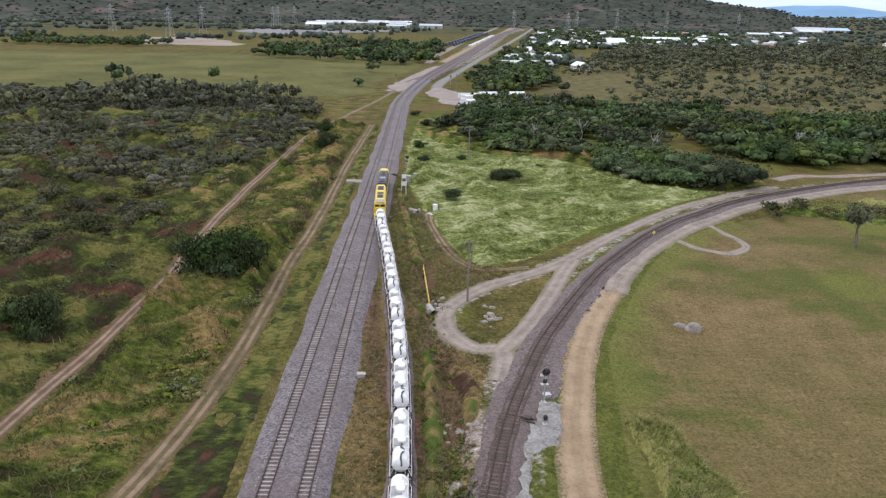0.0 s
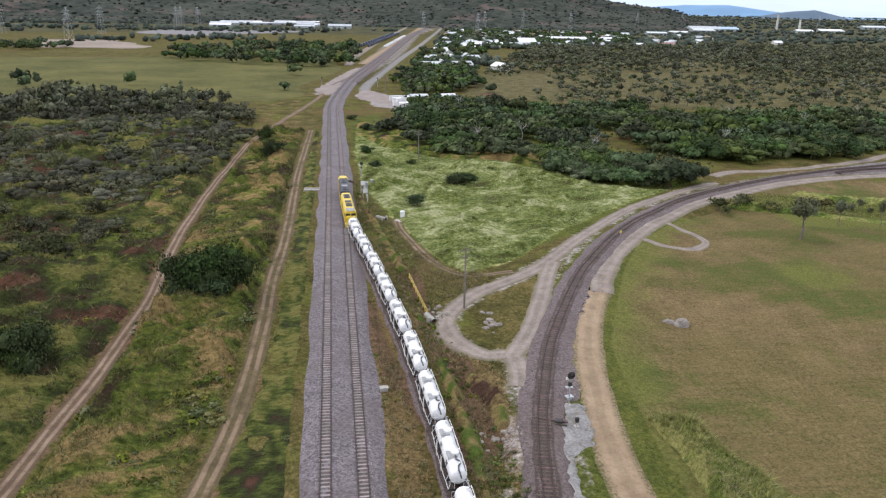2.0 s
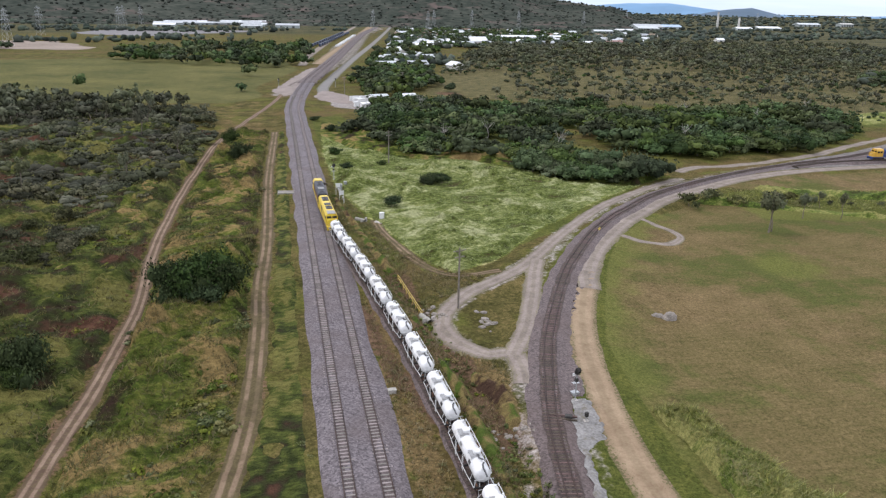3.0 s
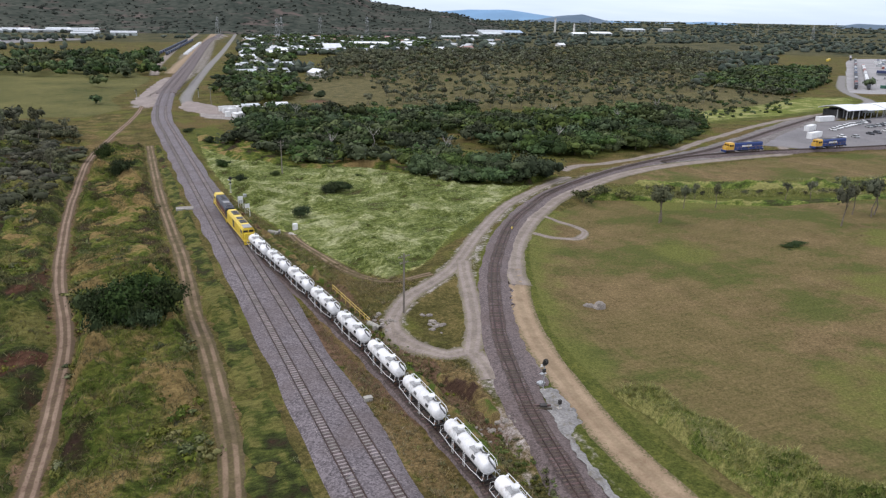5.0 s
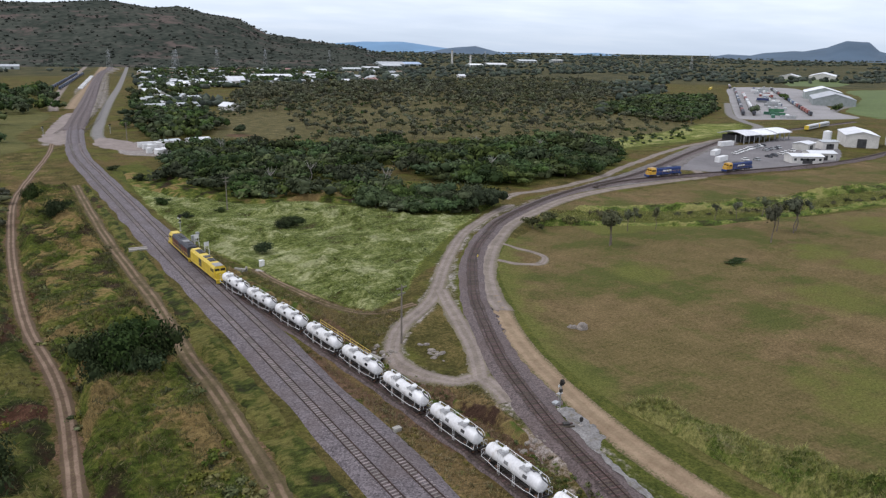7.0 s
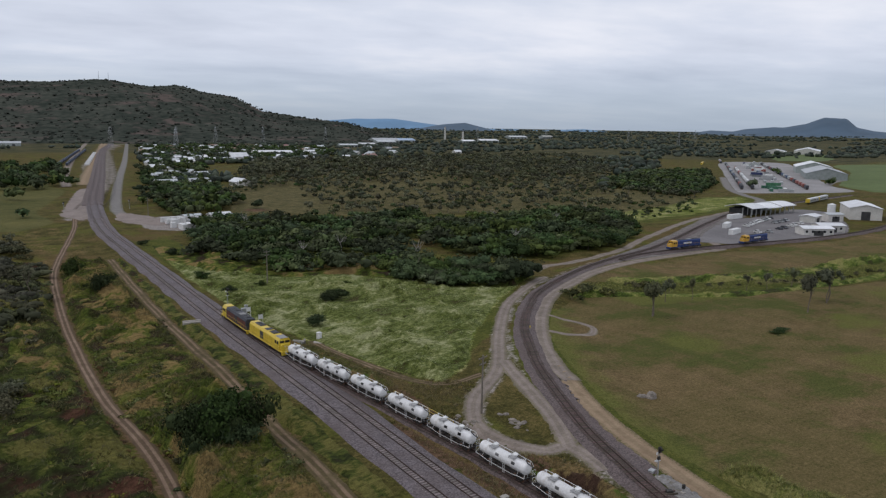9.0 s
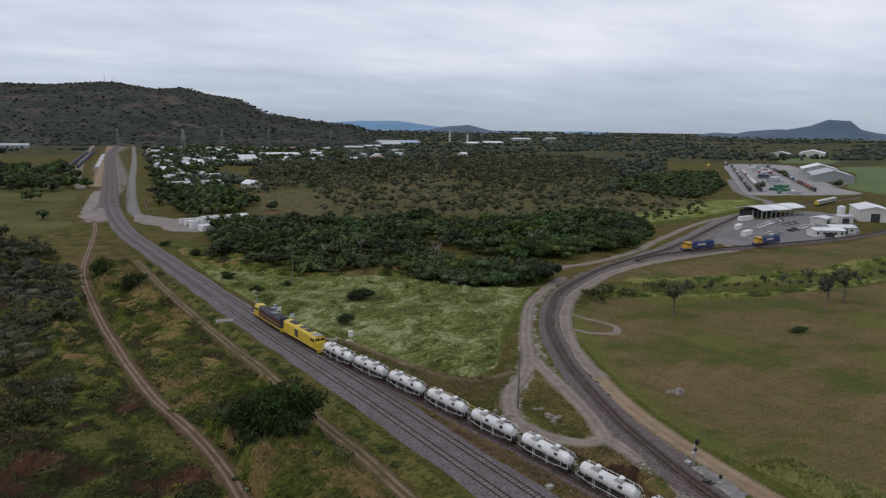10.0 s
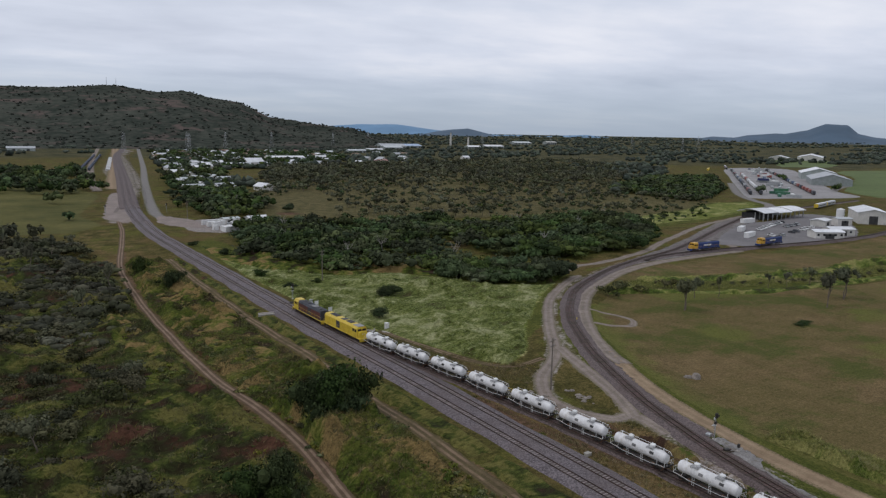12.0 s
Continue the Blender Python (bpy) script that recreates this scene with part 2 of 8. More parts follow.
def track_material(name, dark, light, grass, ruts=True, crown=0.5, bare=(0.40, 0.60), broken=0.0):
    """A wheel-worn dirt or gravel road on a ribbon: grass creeps in from both edges and, with ruts, between the wheels."""
    m, nt, b = nodes_of(name)
    pos = position(nt)
    mid, fine = noise_node(nt, pos, 0.35, 5, 0.6), noise_node(nt, pos, 2.6, 6, 0.65)
    both = math_node(nt, "ADD", math_node(nt, "MULTIPLY", mid, 0.5), math_node(nt, "MULTIPLY", fine, 0.5))
    col = ramp_node(nt, both, [(0.36, deep(dark)), (0.64, deep(light))])
    uv = nt.nodes.new("ShaderNodeUVMap")
    uv.uv_map = "across"
    sp = nt.nodes.new("ShaderNodeSeparateXYZ")
    nt.links.new(uv.outputs[0], sp.inputs[0])
    off = math_node(nt, "ABSOLUTE", math_node(nt, "SUBTRACT", sp.outputs[0], 0.5), 0)
    wob = math_node(nt, "ADD", off, math_node(nt, "MULTIPLY", math_node(nt, "SUBTRACT", fine, 0.5), 1.1))
    gcol = ramp_node(nt, both, [(0.35, deep(grass[0])), (0.65, deep(grass[1]))])
    if ruts:
        # worn wheel lines, each side of a grassy crown, in browner soil
        soil = mix_node(nt, map_node(nt, fine, *bare), tuple(0.60 * v for v in deep(dark)), gcol)
        line = math_node(nt, "ABSOLUTE", math_node(nt, "SUBTRACT", math_node(nt, "ADD", off, math_node(nt, "MULTIPLY", math_node(nt, "SUBTRACT", mid, 0.5), 0.12)), 0.2), 0)
        worn = map_node(nt, math_node(nt, "ADD", line, math_node(nt, "MULTIPLY", math_node(nt, "SUBTRACT", fine, 0.5), 0.10)), 0.06, 0.125, 0.0, crown)
        col = mix_node(nt, worn, col, soil)
        if broken:
            col = mix_node(nt, map_node(nt, noise_node(nt, pos, 0.16, 5, 0.65), 0.45, 0.60, 0, broken), col, gcol)
    col = mix_node(nt, map_node(nt, wob, 0.30, 0.48), col, gcol)
    nt.links.new(col, b.inputs["Base Color"])
    b.inputs["Roughness"].default_value, b.inputs["Specular IOR Level"].default_value = 0.95, 0.1
    bump_node(nt, b, fine, 0.6, 0.12)
    return m


def ballast_material(name, dark, light, rust):
    m, nt, b = nodes_of(name)
    pos = position(nt)
    v = nt.nodes.new("ShaderNodeTexVoronoi")
    v.inputs["Scale"].default_value = 4.5
    nt.links.new(pos, v.inputs["Vector"])
    sp = nt.nodes.new("ShaderNodeSeparateColor")
    nt.links.new(v.outputs["Color"], sp.inputs[0])
    mid = noise_node(nt, pos, 0.5, 5, 0.6)
    both = math_node(nt, "ADD", math_node(nt, "MULTIPLY", sp.outputs[0], 0.55), math_node(nt, "MULTIPLY", mid, 0.45))
    col = ramp_node(nt, both, [(0.2, deep(dark, 0.58, 0)), (0.75, deep(light, 0.58, 0))])
    col = mix_node(nt, map_node(nt, noise_node(nt, pos, 0.11, 4), 0.45, 0.65, 0, 0.5), col, deep(rust, 0.58, 0))
    nt.links.new(col, b.inputs["Base Color"])
    b.inputs["Roughness"].default_value = 0.92
    bump_node(nt, b, v.outputs["Distance"], 0.9, 0.08)
    return m


def leaf_material(name, dark, light, spread=0.6, patch=None):
    m, nt, b = nodes_of(name)
    pos = position(nt)
    r = nt.nodes.new("ShaderNodeNewGeometry").outputs["Random Per Island"]
    mixf = math_node(nt, "ADD", math_node(nt, "MULTIPLY", r, 0.6), math_node(nt, "MULTIPLY", noise_node(nt, pos, 0.35, 3), 0.4))
    col = ramp_node(nt, mixf, [(0.15, deep(dark, 0.60, 0.03)), (0.8, deep(light, 0.60, 0.03))])
    if patch:
        col = mix_node(nt, map_node(nt, noise_node(nt, pos, 0.05, 4, 0.6), 0.52, 0.62, 0, 0.8), col, deep(patch))
    at = nt.nodes.new("ShaderNodeAttribute")
    at.attribute_name = "tone"
    o = math_node(nt, "FRACT", math_node(nt, "ADD", nt.nodes.new("ShaderNodeObjectInfo").outputs["Random"], at.outputs["Fac"]), 0)
    hsv = nt.nodes.new("ShaderNodeHueSaturation")
    nt.links.new(map_node(nt, o, 0, 1, 0.5 - 0.035 * spread, 0.5 + 0.02 * spread), hsv.inputs["Hue"])
    nt.links.new(map_node(nt, math_node(nt, "FRACT", math_node(nt, "MULTIPLY", o, 7.31), 0), 0, 1, 1 - 0.4 * spread, 1 + 0.45 * spread), hsv.inputs["Value"])
    nt.links.new(map_node(nt, math_node(nt, "FRACT", math_node(nt, "MULTIPLY", o, 3.77), 0), 0, 1, 1 - 0.35 * spread, 1.1), hsv.inputs["Saturation"])
    nt.links.new(col, hsv.inputs["Color"])
    nt.links.new(hsv.outputs[0], b.inputs["Base Color"])
    b.inputs["Roughness"].default_value, b.inputs["Specular IOR Level"].default_value = 0.8, 0.06
    return m


def sward_material(name, stops, turn=20.0, stretch=(0.45, 1.0), streak=1.6, vary=0.55, bump=0.35):
    """Tall grass as a soft combed mass: tone picks the kind of growth, streaks give its lie."""
    m, nt, b = nodes_of(name)
    pos = position(nt)
    mp = nt.nodes.new("ShaderNodeMapping")
    mp.inputs["Rotation"].default_value, mp.inputs["Scale"].default_value = (0, 0, radians(turn)), (stretch[0], stretch[1], 0.7)
    nt.links.new(pos, mp.inputs[0])
    comb, fine = noise_node(nt, mp.outputs[0], streak, 7, 0.68), noise_node(nt, pos, 6.5, 5, 0.7)
    at = nt.nodes.new("ShaderNodeAttribute")
    at.attribute_name = "tone"
    pick = math_node(nt, "ADD", at.outputs["Fac"], math_node(nt, "MULTIPLY", math_node(nt, "SUBTRACT", comb, 0.5), vary * 2))
    col = ramp_node(nt, pick, stops)
    grain = math_node(nt, "ADD", math_node(nt, "MULTIPLY", fine, 0.5), math_node(nt, "MULTIPLY", comb, 0.5))
    # Random grain; its dark end also stands in for deep shade between blades.
    col = mix_node(nt, 1.0, col, ramp_node(nt, grain, [(0.36, (0.32, 0.33, 0.32)), (0.64, (1.45, 1.42, 1.36))]), "MULTIPLY")
    nt.links.new(col, b.inputs["Base Color"])
    b.inputs["Roughness"].default_value, b.inputs["Specular IOR Level"].default_value = 0.95, 0.05
    bump_node(nt, b, grain, 1.0, bump)
    return m


GROUND = ground_material()
BALLAST = ballast_material("grey_ballast", (0.083, 0.068, 0.072), (0.290, 0.246, 0.258), (0.15, 0.112, 0.104))
BALLAST_OLD = ballast_material("weathered_ballast", (0.078, 0.058, 0.055), (0.245, 0.186, 0.176), (0.14, 0.096, 0.082))
BALLAST_RUST = ballast_material("rust_stained_ballast", (0.042, 0.028, 0.024), (0.135, 0.092, 0.078), (0.075, 0.045, 0.036))
BALLAST_CRIB = ballast_material("dusty_crib_ballast", (0.070, 0.052, 0.050), (0.220, 0.172, 0.168), (0.120, 0.082, 0.072))
DIRT = track_material("brown_dirt_track", (0.21, 0.132, 0.086), (0.44, 0.308, 0.212), ((0.085, 0.062, 0.030), (0.20, 0.140, 0.070)), crown=0.85)
DIRT_OLD = track_material("overgrown_dirt_track", (0.22, 0.146, 0.088), (0.38, 0.262, 0.165), ((0.082, 0.064, 0.026), (0.195, 0.148, 0.066)), crown=1.0, bare=(0.30, 0.52), broken=0.75)
GRAVEL_ROAD = track_material("grey_gravel_road", (0.240, 0.192, 0.160), (0.47, 0.385, 0.328), ((0.12, 0.112, 0.05), (0.27, 0.23, 0.12)), crown=0.3)
SAND_ROAD = track_material("sandy_gravel_road", (0.31, 0.208, 0.122), (0.53, 0.385, 0.238), ((0.09, 0.095, 0.03), (0.20, 0.17, 0.07)), crown=0.22)
DARK_YARD = track_material("dark_yard_ballast", (0.07, 0.062, 0.060), (0.17, 0.150, 0.145), ((0.10, 0.09, 0.07), (0.2, 0.18, 0.14)), ruts=False)
TOWN_ROAD = track_material("pale_town_road", (0.22, 0.205, 0.19), (0.36, 0.335, 0.31), ((0.09, 0.10, 0.04), (0.2, 0.18, 0.08)), ruts=False)
STEEL = surface("rusty_rail_steel", (0.020, 0.011, 0.009), (0.060, 0.034, 0.026), 0.3, 4, 0.6)
CONCRETE = surface("weathered_concrete", (0.24, 0.22, 0.20), (0.44, 0.41, 0.37), 0.6, 8, 0.9, 0.01, spread=0.5)
SLEEPER_GREY = surface("buried_concrete_sleeper", (0.150, 0.130, 0.120), (0.285, 0.250, 0.232), 0.6, 8, 0.9, 0.01, spread=0.5)
TIMBER = surface("dark_sleeper_timber", (0.045, 0.033, 0.027), (0.13, 0.095, 0.075), 0.8, 9, 0.9, 0.01, spread=0.7)
BARK = surface("grey_brown_bark", (0.07, 0.055, 0.042), (0.20, 0.165, 0.13), 0.8, 9, 0.95, 0.02)
LEAF_BUSH = leaf_material("olive_bush_leaves", (0.038, 0.046, 0.019), (0.150, 0.152, 0.064), 0.9)
LEAF_DARK = leaf_material("dark_green_leaves", (0.022, 0.040, 0.013), (0.108, 0.158, 0.050), 0.9)
LEAF_DENSE = leaf_material("deep_green_leaves", (0.012, 0.024, 0.008), (0.070, 0.104, 0.034), 0.5)
LEAF_CLUMP = leaf_material("rank_weed_leaves", (0.044, 0.060, 0.012), (0.215, 0.230, 0.056), 1.0)
LEAF_SCRUB = leaf_material("grey_green_scrub_leaves", (0.040, 0.045, 0.024), (0.138, 0.140, 0.080), 0.8)
LEAF_GUM = leaf_material("grey_green_gum_leaves", (0.054, 0.064, 0.034), (0.180, 0.190, 0.105), 0.7)
# Far leaves: bluer and greyer than near ones, haze put into the colour.
LEAF_FAR = leaf_material("haze_tinted_leaves", (0.034, 0.050, 0.040), (0.122, 0.148, 0.106), 0.7)
LEAF_WEED = leaf_material("bright_green_weeds", (0.055, 0.090, 0.015), (0.190, 0.230, 0.048), 0.6)
TUSSOCK_GREEN = leaf_material("green_tussock", (0.075, 0.090, 0.020), (0.270, 0.260, 0.072), 0.9)
GRASS_RUSSET = leaf_material("russet_dry_grass", (0.11, 0.060, 0.028), (0.27, 0.165, 0.080), 0.5)
TUSSOCK_STRAW = leaf_material("straw_tussock", (0.16, 0.130, 0.045), (0.46, 0.38, 0.17), 0.6)
LEAF_HILL = leaf_material("hill_scrub_leaves", (0.030, 0.038, 0.030), (0.082, 0.090, 0.070), 0.4)
DEAD_WOOD = surface("bleached_dead_wood", (0.22, 0.20, 0.18), (0.40, 0.37, 0.34), 0.8, 8, 0.9)
GRASS_TALL = leaf_material("tall_rough_grass", (0.075, 0.080, 0.022), (0.29, 0.245, 0.090), 0.7, patch=(0.15, 0.180, 0.038))
GRASS_PALE = leaf_material("pale_seeding_grass", (0.15, 0.22, 0.05), (0.56, 0.60, 0.30), 0.3, patch=(0.20, 0.30, 0.045))
GRASS_DRY = leaf_material("dry_straw_grass", (0.15, 0.128, 0.050), (0.40, 0.32, 0.16), 0.5, patch=(0.17, 0.185, 0.050))
GRASS_BANK = leaf_material("rank_green_grass", (0.13, 0.16, 0.035), (0.46, 0.45, 0.15), 0.4, patch=(0.46, 0.40, 0.19))


SWARD_VERGE = sward_material("rank_verge_growth", [(0.06, (0.050, 0.032, 0.024)), (0.97, (0.223, 0.159, 0.068)), (0.26, (0.031, 0.033, 0.011)), (0.50, (0.059, 0.082, 0.016)), (0.74, (0.122, 0.136, 0.030))], vary=0.45, bump=0.5)
SWARD_SCRUB = sward_material("scrub_floor_growth", [(0.10, (0.093, 0.047, 0.031)), (0.97, (0.136, 0.127, 0.040)), (0.30, (0.039, 0.031, 0.018)), (0.54, (0.037, 0.047, 0.015)), (0.78, (0.074, 0.088, 0.022))], vary=0.45, bump=0.5)
SWARD_MEADOW = sward_material("seeding_meadow_growth", [(0.08, (0.066, 0.058, 0.024)), (0.95, (0.300, 0.310, 0.165)), (0.30, (0.068, 0.086, 0.022)), (0.52, (0.112, 0.135, 0.038)), (0.74, (0.185, 0.205, 0.078))], 12.0, (0.45, 1.0), 1.9, 0.66, 0.3)
SWARD_BANK = sward_material("rank_bank_growth", [(0.10, (0.046, 0.050, 0.018)), (0.95, (0.225, 0.215, 0.078)), (0.35, (0.056, 0.084, 0.018)), (0.62, (0.118, 0.148, 0.034))], -60.0, (0.5, 1.0), 2.2)
SWARD_DRY = sward_material("dry_ditch_growth", [(0.10, (0.065, 0.039, 0.028)), (0.92, (0.065, 0.093, 0.020)), (0.35, (0.136, 0.098, 0.046)), (0.65, (0.207, 0.157, 0.068))])


# ------------------------------------------------------------ building helpers
def link_mesh(name, verts, faces, mats, parent=None, label="", index=None, smooth=False):
    me = bpy.data.meshes.new(name)
    me.from_pydata(np.asarray(verts, float).tolist() if not isinstance(verts, list) else verts, [], faces if isinstance(faces, list) else faces.tolist())
    for m in mats if isinstance(mats, (list, tuple)) else [mats]:
        me.materials.append(m)
    if index is not None:
        me.polygons.foreach_set("material_index", np.asarray(index, np.int32))
    if smooth:
        me.polygons.foreach_set("use_smooth", np.ones(len(me.polygons), bool))
    me.update()
    ob = new(name, me)
    ob.parent = parent
    if label:
        ob["label"] = label
    return ob


def part(name, bm, material, parent, label="", smooth=False):
    me = bpy.data.meshes.new(name)
    bm.to_mesh(me)
    bm.free()
    for m in material if isinstance(material, (list, tuple)) else [material]:
        me.materials.append(m)
    if smooth:
        me.polygons.foreach_set("use_smooth", np.ones(len(me.polygons), bool))
    ob = new(name, me)
    ob.parent = parent
    if label:
        ob["label"] = label
    return ob


def thing(name, label, category, m=None, group="", kind=""):
    ob = new(name)
    ob.empty_display_size = 0.2
    if m is not None:
        ob.matrix_basis = m
    return tagged(ob, label, category, group, kind)


def add_box(bm, x0, y0, z0, x1, y1, z1, bevel=0.0, m=None):
    r = bmesh.ops.create_cube(bm, size=1)["verts"]
    for v in r:
        v.co = Vector(((x0 + x1) / 2 + v.co.x * (x1 - x0), (y0 + y1) / 2 + v.co.y * (y1 - y0), (z0 + z1) / 2 + v.co.z * (z1 - z0)))
        if m is not None:
            v.co = m @ v.co
    if bevel:
        edges = list({e for v in r for e in v.link_edges})
        bmesh.ops.bevel(bm, geom=edges, offset=bevel, segments=1, affect="EDGES")


def add_tube(bm, a, b, r0, r1=None, seg=8, caps=True):
    a, b = Vector(a), Vector(b)
    r1 = r0 if r1 is None else r1
    q = (b - a).to_track_quat("Z", "Y").to_matrix()
    rings = []
    for p, r in ((a, r0), (b, r1)):
        rings.append([bm.verts.new(p + q @ Vector((math.cos(2 * math.pi * k / seg) * r, math.sin(2 * math.pi * k / seg) * r, 0))) for k in range(seg)])
    for k in range(seg):
        bm.faces.new((rings[0][k], rings[0][(k + 1) % seg], rings[1][(k + 1) % seg], rings[1][k]))
    if caps:
        bm.faces.new(rings[0][::-1])
        bm.faces.new(rings[1])


def box_bm(*dims, bevel=0.0):
    bm = bmesh.new()
    add_box(bm, *dims, bevel=bevel)
    return bm


def spline(points, step=1.5):
    """Catmull-Rom curve through the points, resampled to about even steps."""
    p = np.array(points, float)
    p = np.vstack([2 * p[0] - p[1], p, 2 * p[-1] - p[-2]])
    out = []
    for k in range(1, len(p) - 2):
        n = max(2, int(np.linalg.norm(p[k + 1] - p[k]) / step * 2))
        t = np.linspace(0, 1, n, endpoint=False)[:, None]
        a, b, c, d = p[k - 1], p[k], p[k + 1], p[k + 2]
        out.append(0.5 * (2 * b + (c - a) * t + (2 * a - 5 * b + 4 * c - d) * t**2 + (3 * b - a - 3 * c + d) * t**3))
    out = np.vstack([*out, p[-2:-1]])
    s = np.r_[0, np.cumsum(np.linalg.norm(np.diff(out, axis=0), axis=1))]
    n = max(2, int(s[-1] / step))
    u = np.linspace(0, s[-1], n + 1)
    return np.stack([np.interp(u, s, out[:, k]) for k in range(out.shape[1])], 1)


def drift(n, step, seed, slow=9.0):
    """Smooth wandering, about one unit either way, along n steps."""
    r = np.random.default_rng(seed)
    u = np.arange(n) * step
    out = np.zeros(n)
    for k in range(6):
        out += np.sin(u * 6.28 / (slow * r.uniform(0.12, 1.2)) + r.uniform(0, 6.28)) * r.uniform(0.4, 1.0)
    return out / 2.2


def sides(c):
    d = np.gradient(c, axis=0)
    d /= np.linalg.norm(d, axis=1)[:, None]
    return d, np.stack([d[:, 1], -d[:, 0]], 1)


def inside(px, py, poly):
    poly = np.array(poly, float)
    hit = np.zeros(np.shape(px), bool)
    for (ax, ay), (bx, by) in zip(poly, np.roll(poly, -1, 0)):
        cross = (ay > py) != (by > py)
        with np.errstate(divide="ignore", invalid="ignore"):
            hit ^= cross & (px < (bx - ax) * (py - ay) / (by - ay + 1e-12) + ax)
    return hit


def edge_gap(px, py, line, closed=True, reach=None):
    """Distance to a polyline; with reach, only near it."""
    q = np.array(line, float)
    best = np.full(np.shape(px), 1e9)
    if reach is not None:
        lo, hi = q.min(0) - reach, q.max(0) + reach
        near = (px > lo[0]) & (px < hi[0]) & (py > lo[1]) & (py < hi[1])
        if near.any():
            best[near] = edge_gap(px[near], py[near], q, closed)
        return best
    ends = np.roll(q, -1, 0) if closed else q[1:]
    for a, b in zip(q, ends):
        d = b - a
        t = np.clip(((px - a[0]) * d[0] + (py - a[1]) * d[1]) / (d @ d + 1e-9), 0, 1)
        best = np.minimum(best, np.hypot(px - a[0] - t * d[0], py - a[1] - t * d[1]))
    return best


def zone(px, py, poly, soft):
    d = edge_gap(px, py, poly, True, soft + 1)
    return np.clip(0.5 + np.where(inside(px, py, poly), d, -d) / (2 * soft), 0, 1)


def step01(v):
    v = np.clip(v, 0, 1)
    return v * v * (3 - 2 * v)


# ------------------------------------------------------------ lines of the plan
BED = 1.0
MAIN = [(1.3, -60), (1.3, 120), (1.3, 260), (1.2, 313), (2.5, 390), (15, 513), (51, 746), (144, 1355), (216, 1727)]
BRANCH = [(13.1, -60), (13.0, 0), (12.9, 30), (12.6, 56), (12.2, 70), (11.7, 80), (10.9, 92), (9.7, 105), (8.1, 121), (6.6, 134), (5.1, 147), (4.1, 161), (3.6, 176), (3.3, 192)]
CURVE = [(10.9, -0.1), (16.1, 27.2), (21.1, 52.6), (24.5, 68.2), (27.5, 78), (32.8, 92.7), (44.1, 116.1), (52, 129.2), (64.1, 146.8), (79.4, 163.7), (96.8, 179.1), (130, 198), (160, 210), (190, 219), (230, 237), (264, 254), (304, 273), (343, 290), (400, 306), (546, 330)]
SPUR = [(160, 207), (178, 212), (205, 212.5), (241, 209), (262, 206.5), (300, 204.5), (345, 208), (430, 226)]
DIRT_A = [(-39, -60), (-36, 29.2), (-33.1, 66.3), (-31.2, 89.7), (-30.2, 116.1), (-32.5, 147.9), (-32.9, 179.6), (-32, 222), (-28, 284), (-17, 348), (-9, 395), (-4, 436)]
DIRT_B = [(-21, -60), (-17, 34.1), (-13.6, 60.4), (-11.4, 78), (-10.6, 103.4), (-10.7, 123.1), (-9.8, 153.1), (-10, 206), (-9.5, 240), (-8, 300)]
LOOP = [(21.6, 58.5), (23.1, 70.2), (25.5, 82.9), (25.5, 88.3), (21.6, 88.8), (18.7, 93.6), (17.7, 99.5), (19.6, 105.4), (25.5, 113.2), (34.3, 120.1), (41.2, 127.1), (56.3, 146.8), (77.7, 171.2), (99, 187.9), (112, 196)]
LOOP_IN = [(25.5, 87.8), (30.4, 96.6), (35.3, 108.3), (40.2, 121.1), (43.2, 128.2)]
SAND = [(30, 37), (30.9, 56.5), (32.2, 67.3), (34.2, 77), (37.1, 88.8), (42, 101.9), (50.3, 119.5), (61, 136.8), (78.3, 157.4), (95.6, 173.3), (114.9, 184.8), (135, 195), (165, 203), (208, 206)]
FIELD_LOOP = [(79, 157), (81.5, 152), (83, 146), (82, 141), (77, 136.5), (72, 137), (68, 142)]
NORTH = [(118, 208), (127, 213), (150, 217), (180, 226), (205, 240), (250, 262), (300, 284), (360, 300)]
TOWN_LINE = [(30, 392), (20, 441), (30, 522), (67, 731), (125, 1042), (247, 1726)]
DRAIN = [(13.8, 125.5), (15.6, 103), (16.0, 94), (17.2, 86), (18.0, 80), (18.2, 73), (18.6, 66), (18.0, 55)]
FORMATION = [(spline([p for p in MAIN if p[1] < 520], 8), 5.5, 0.55), (spline(BRANCH, 6), 3.4, 0.55), (spline(CURVE, 6), 4.6, 0.6), (spline(LOOP, 4), 3.0, 0.5), (spline(SAND, 4), 3.2, 0.35)]

MEADOW = [(10, 292), (20, 258), (37, 241), (55, 234), (68, 216), (74, 202), (88, 192), (96, 190), (80, 178), (51, 150), (35, 130), (25, 124), (20, 137), (15, 165), (9, 200), (8, 250)]
FIELD = [(36, 20), (37, 62), (41, 90), (47, 104), (56, 123), (66, 140), (82, 157), (100, 168), (116, 165), (146, 148), (188, 139), (233, 134), (340, 122), (430, 20), (250, -80), (60, -60)]
STRIP = [(120, 186), (150, 197), (205, 202), (300, 198), (420, 214), (460, 170), (300, 152), (202, 160), (150, 172)]
FOREST = [(25, 282), (39, 245), (54, 238), (62, 241), (70, 228), (80, 226), (97, 242), (100, 264), (110, 296), (125, 293), (115, 258), (125, 232), (142, 231), (170, 232), (200, 243), (240, 268), (252, 300), (262, 332), (240, 342), (192, 326), (152, 352), (130, 372), (100, 354), (96, 368), (72, 384), (52, 388), (40, 360), (28, 330)]
FOREST_ROW = [(72, 206), (89, 195), (104, 195), (111, 203), (94, 212), (80, 222), (70, 227)]
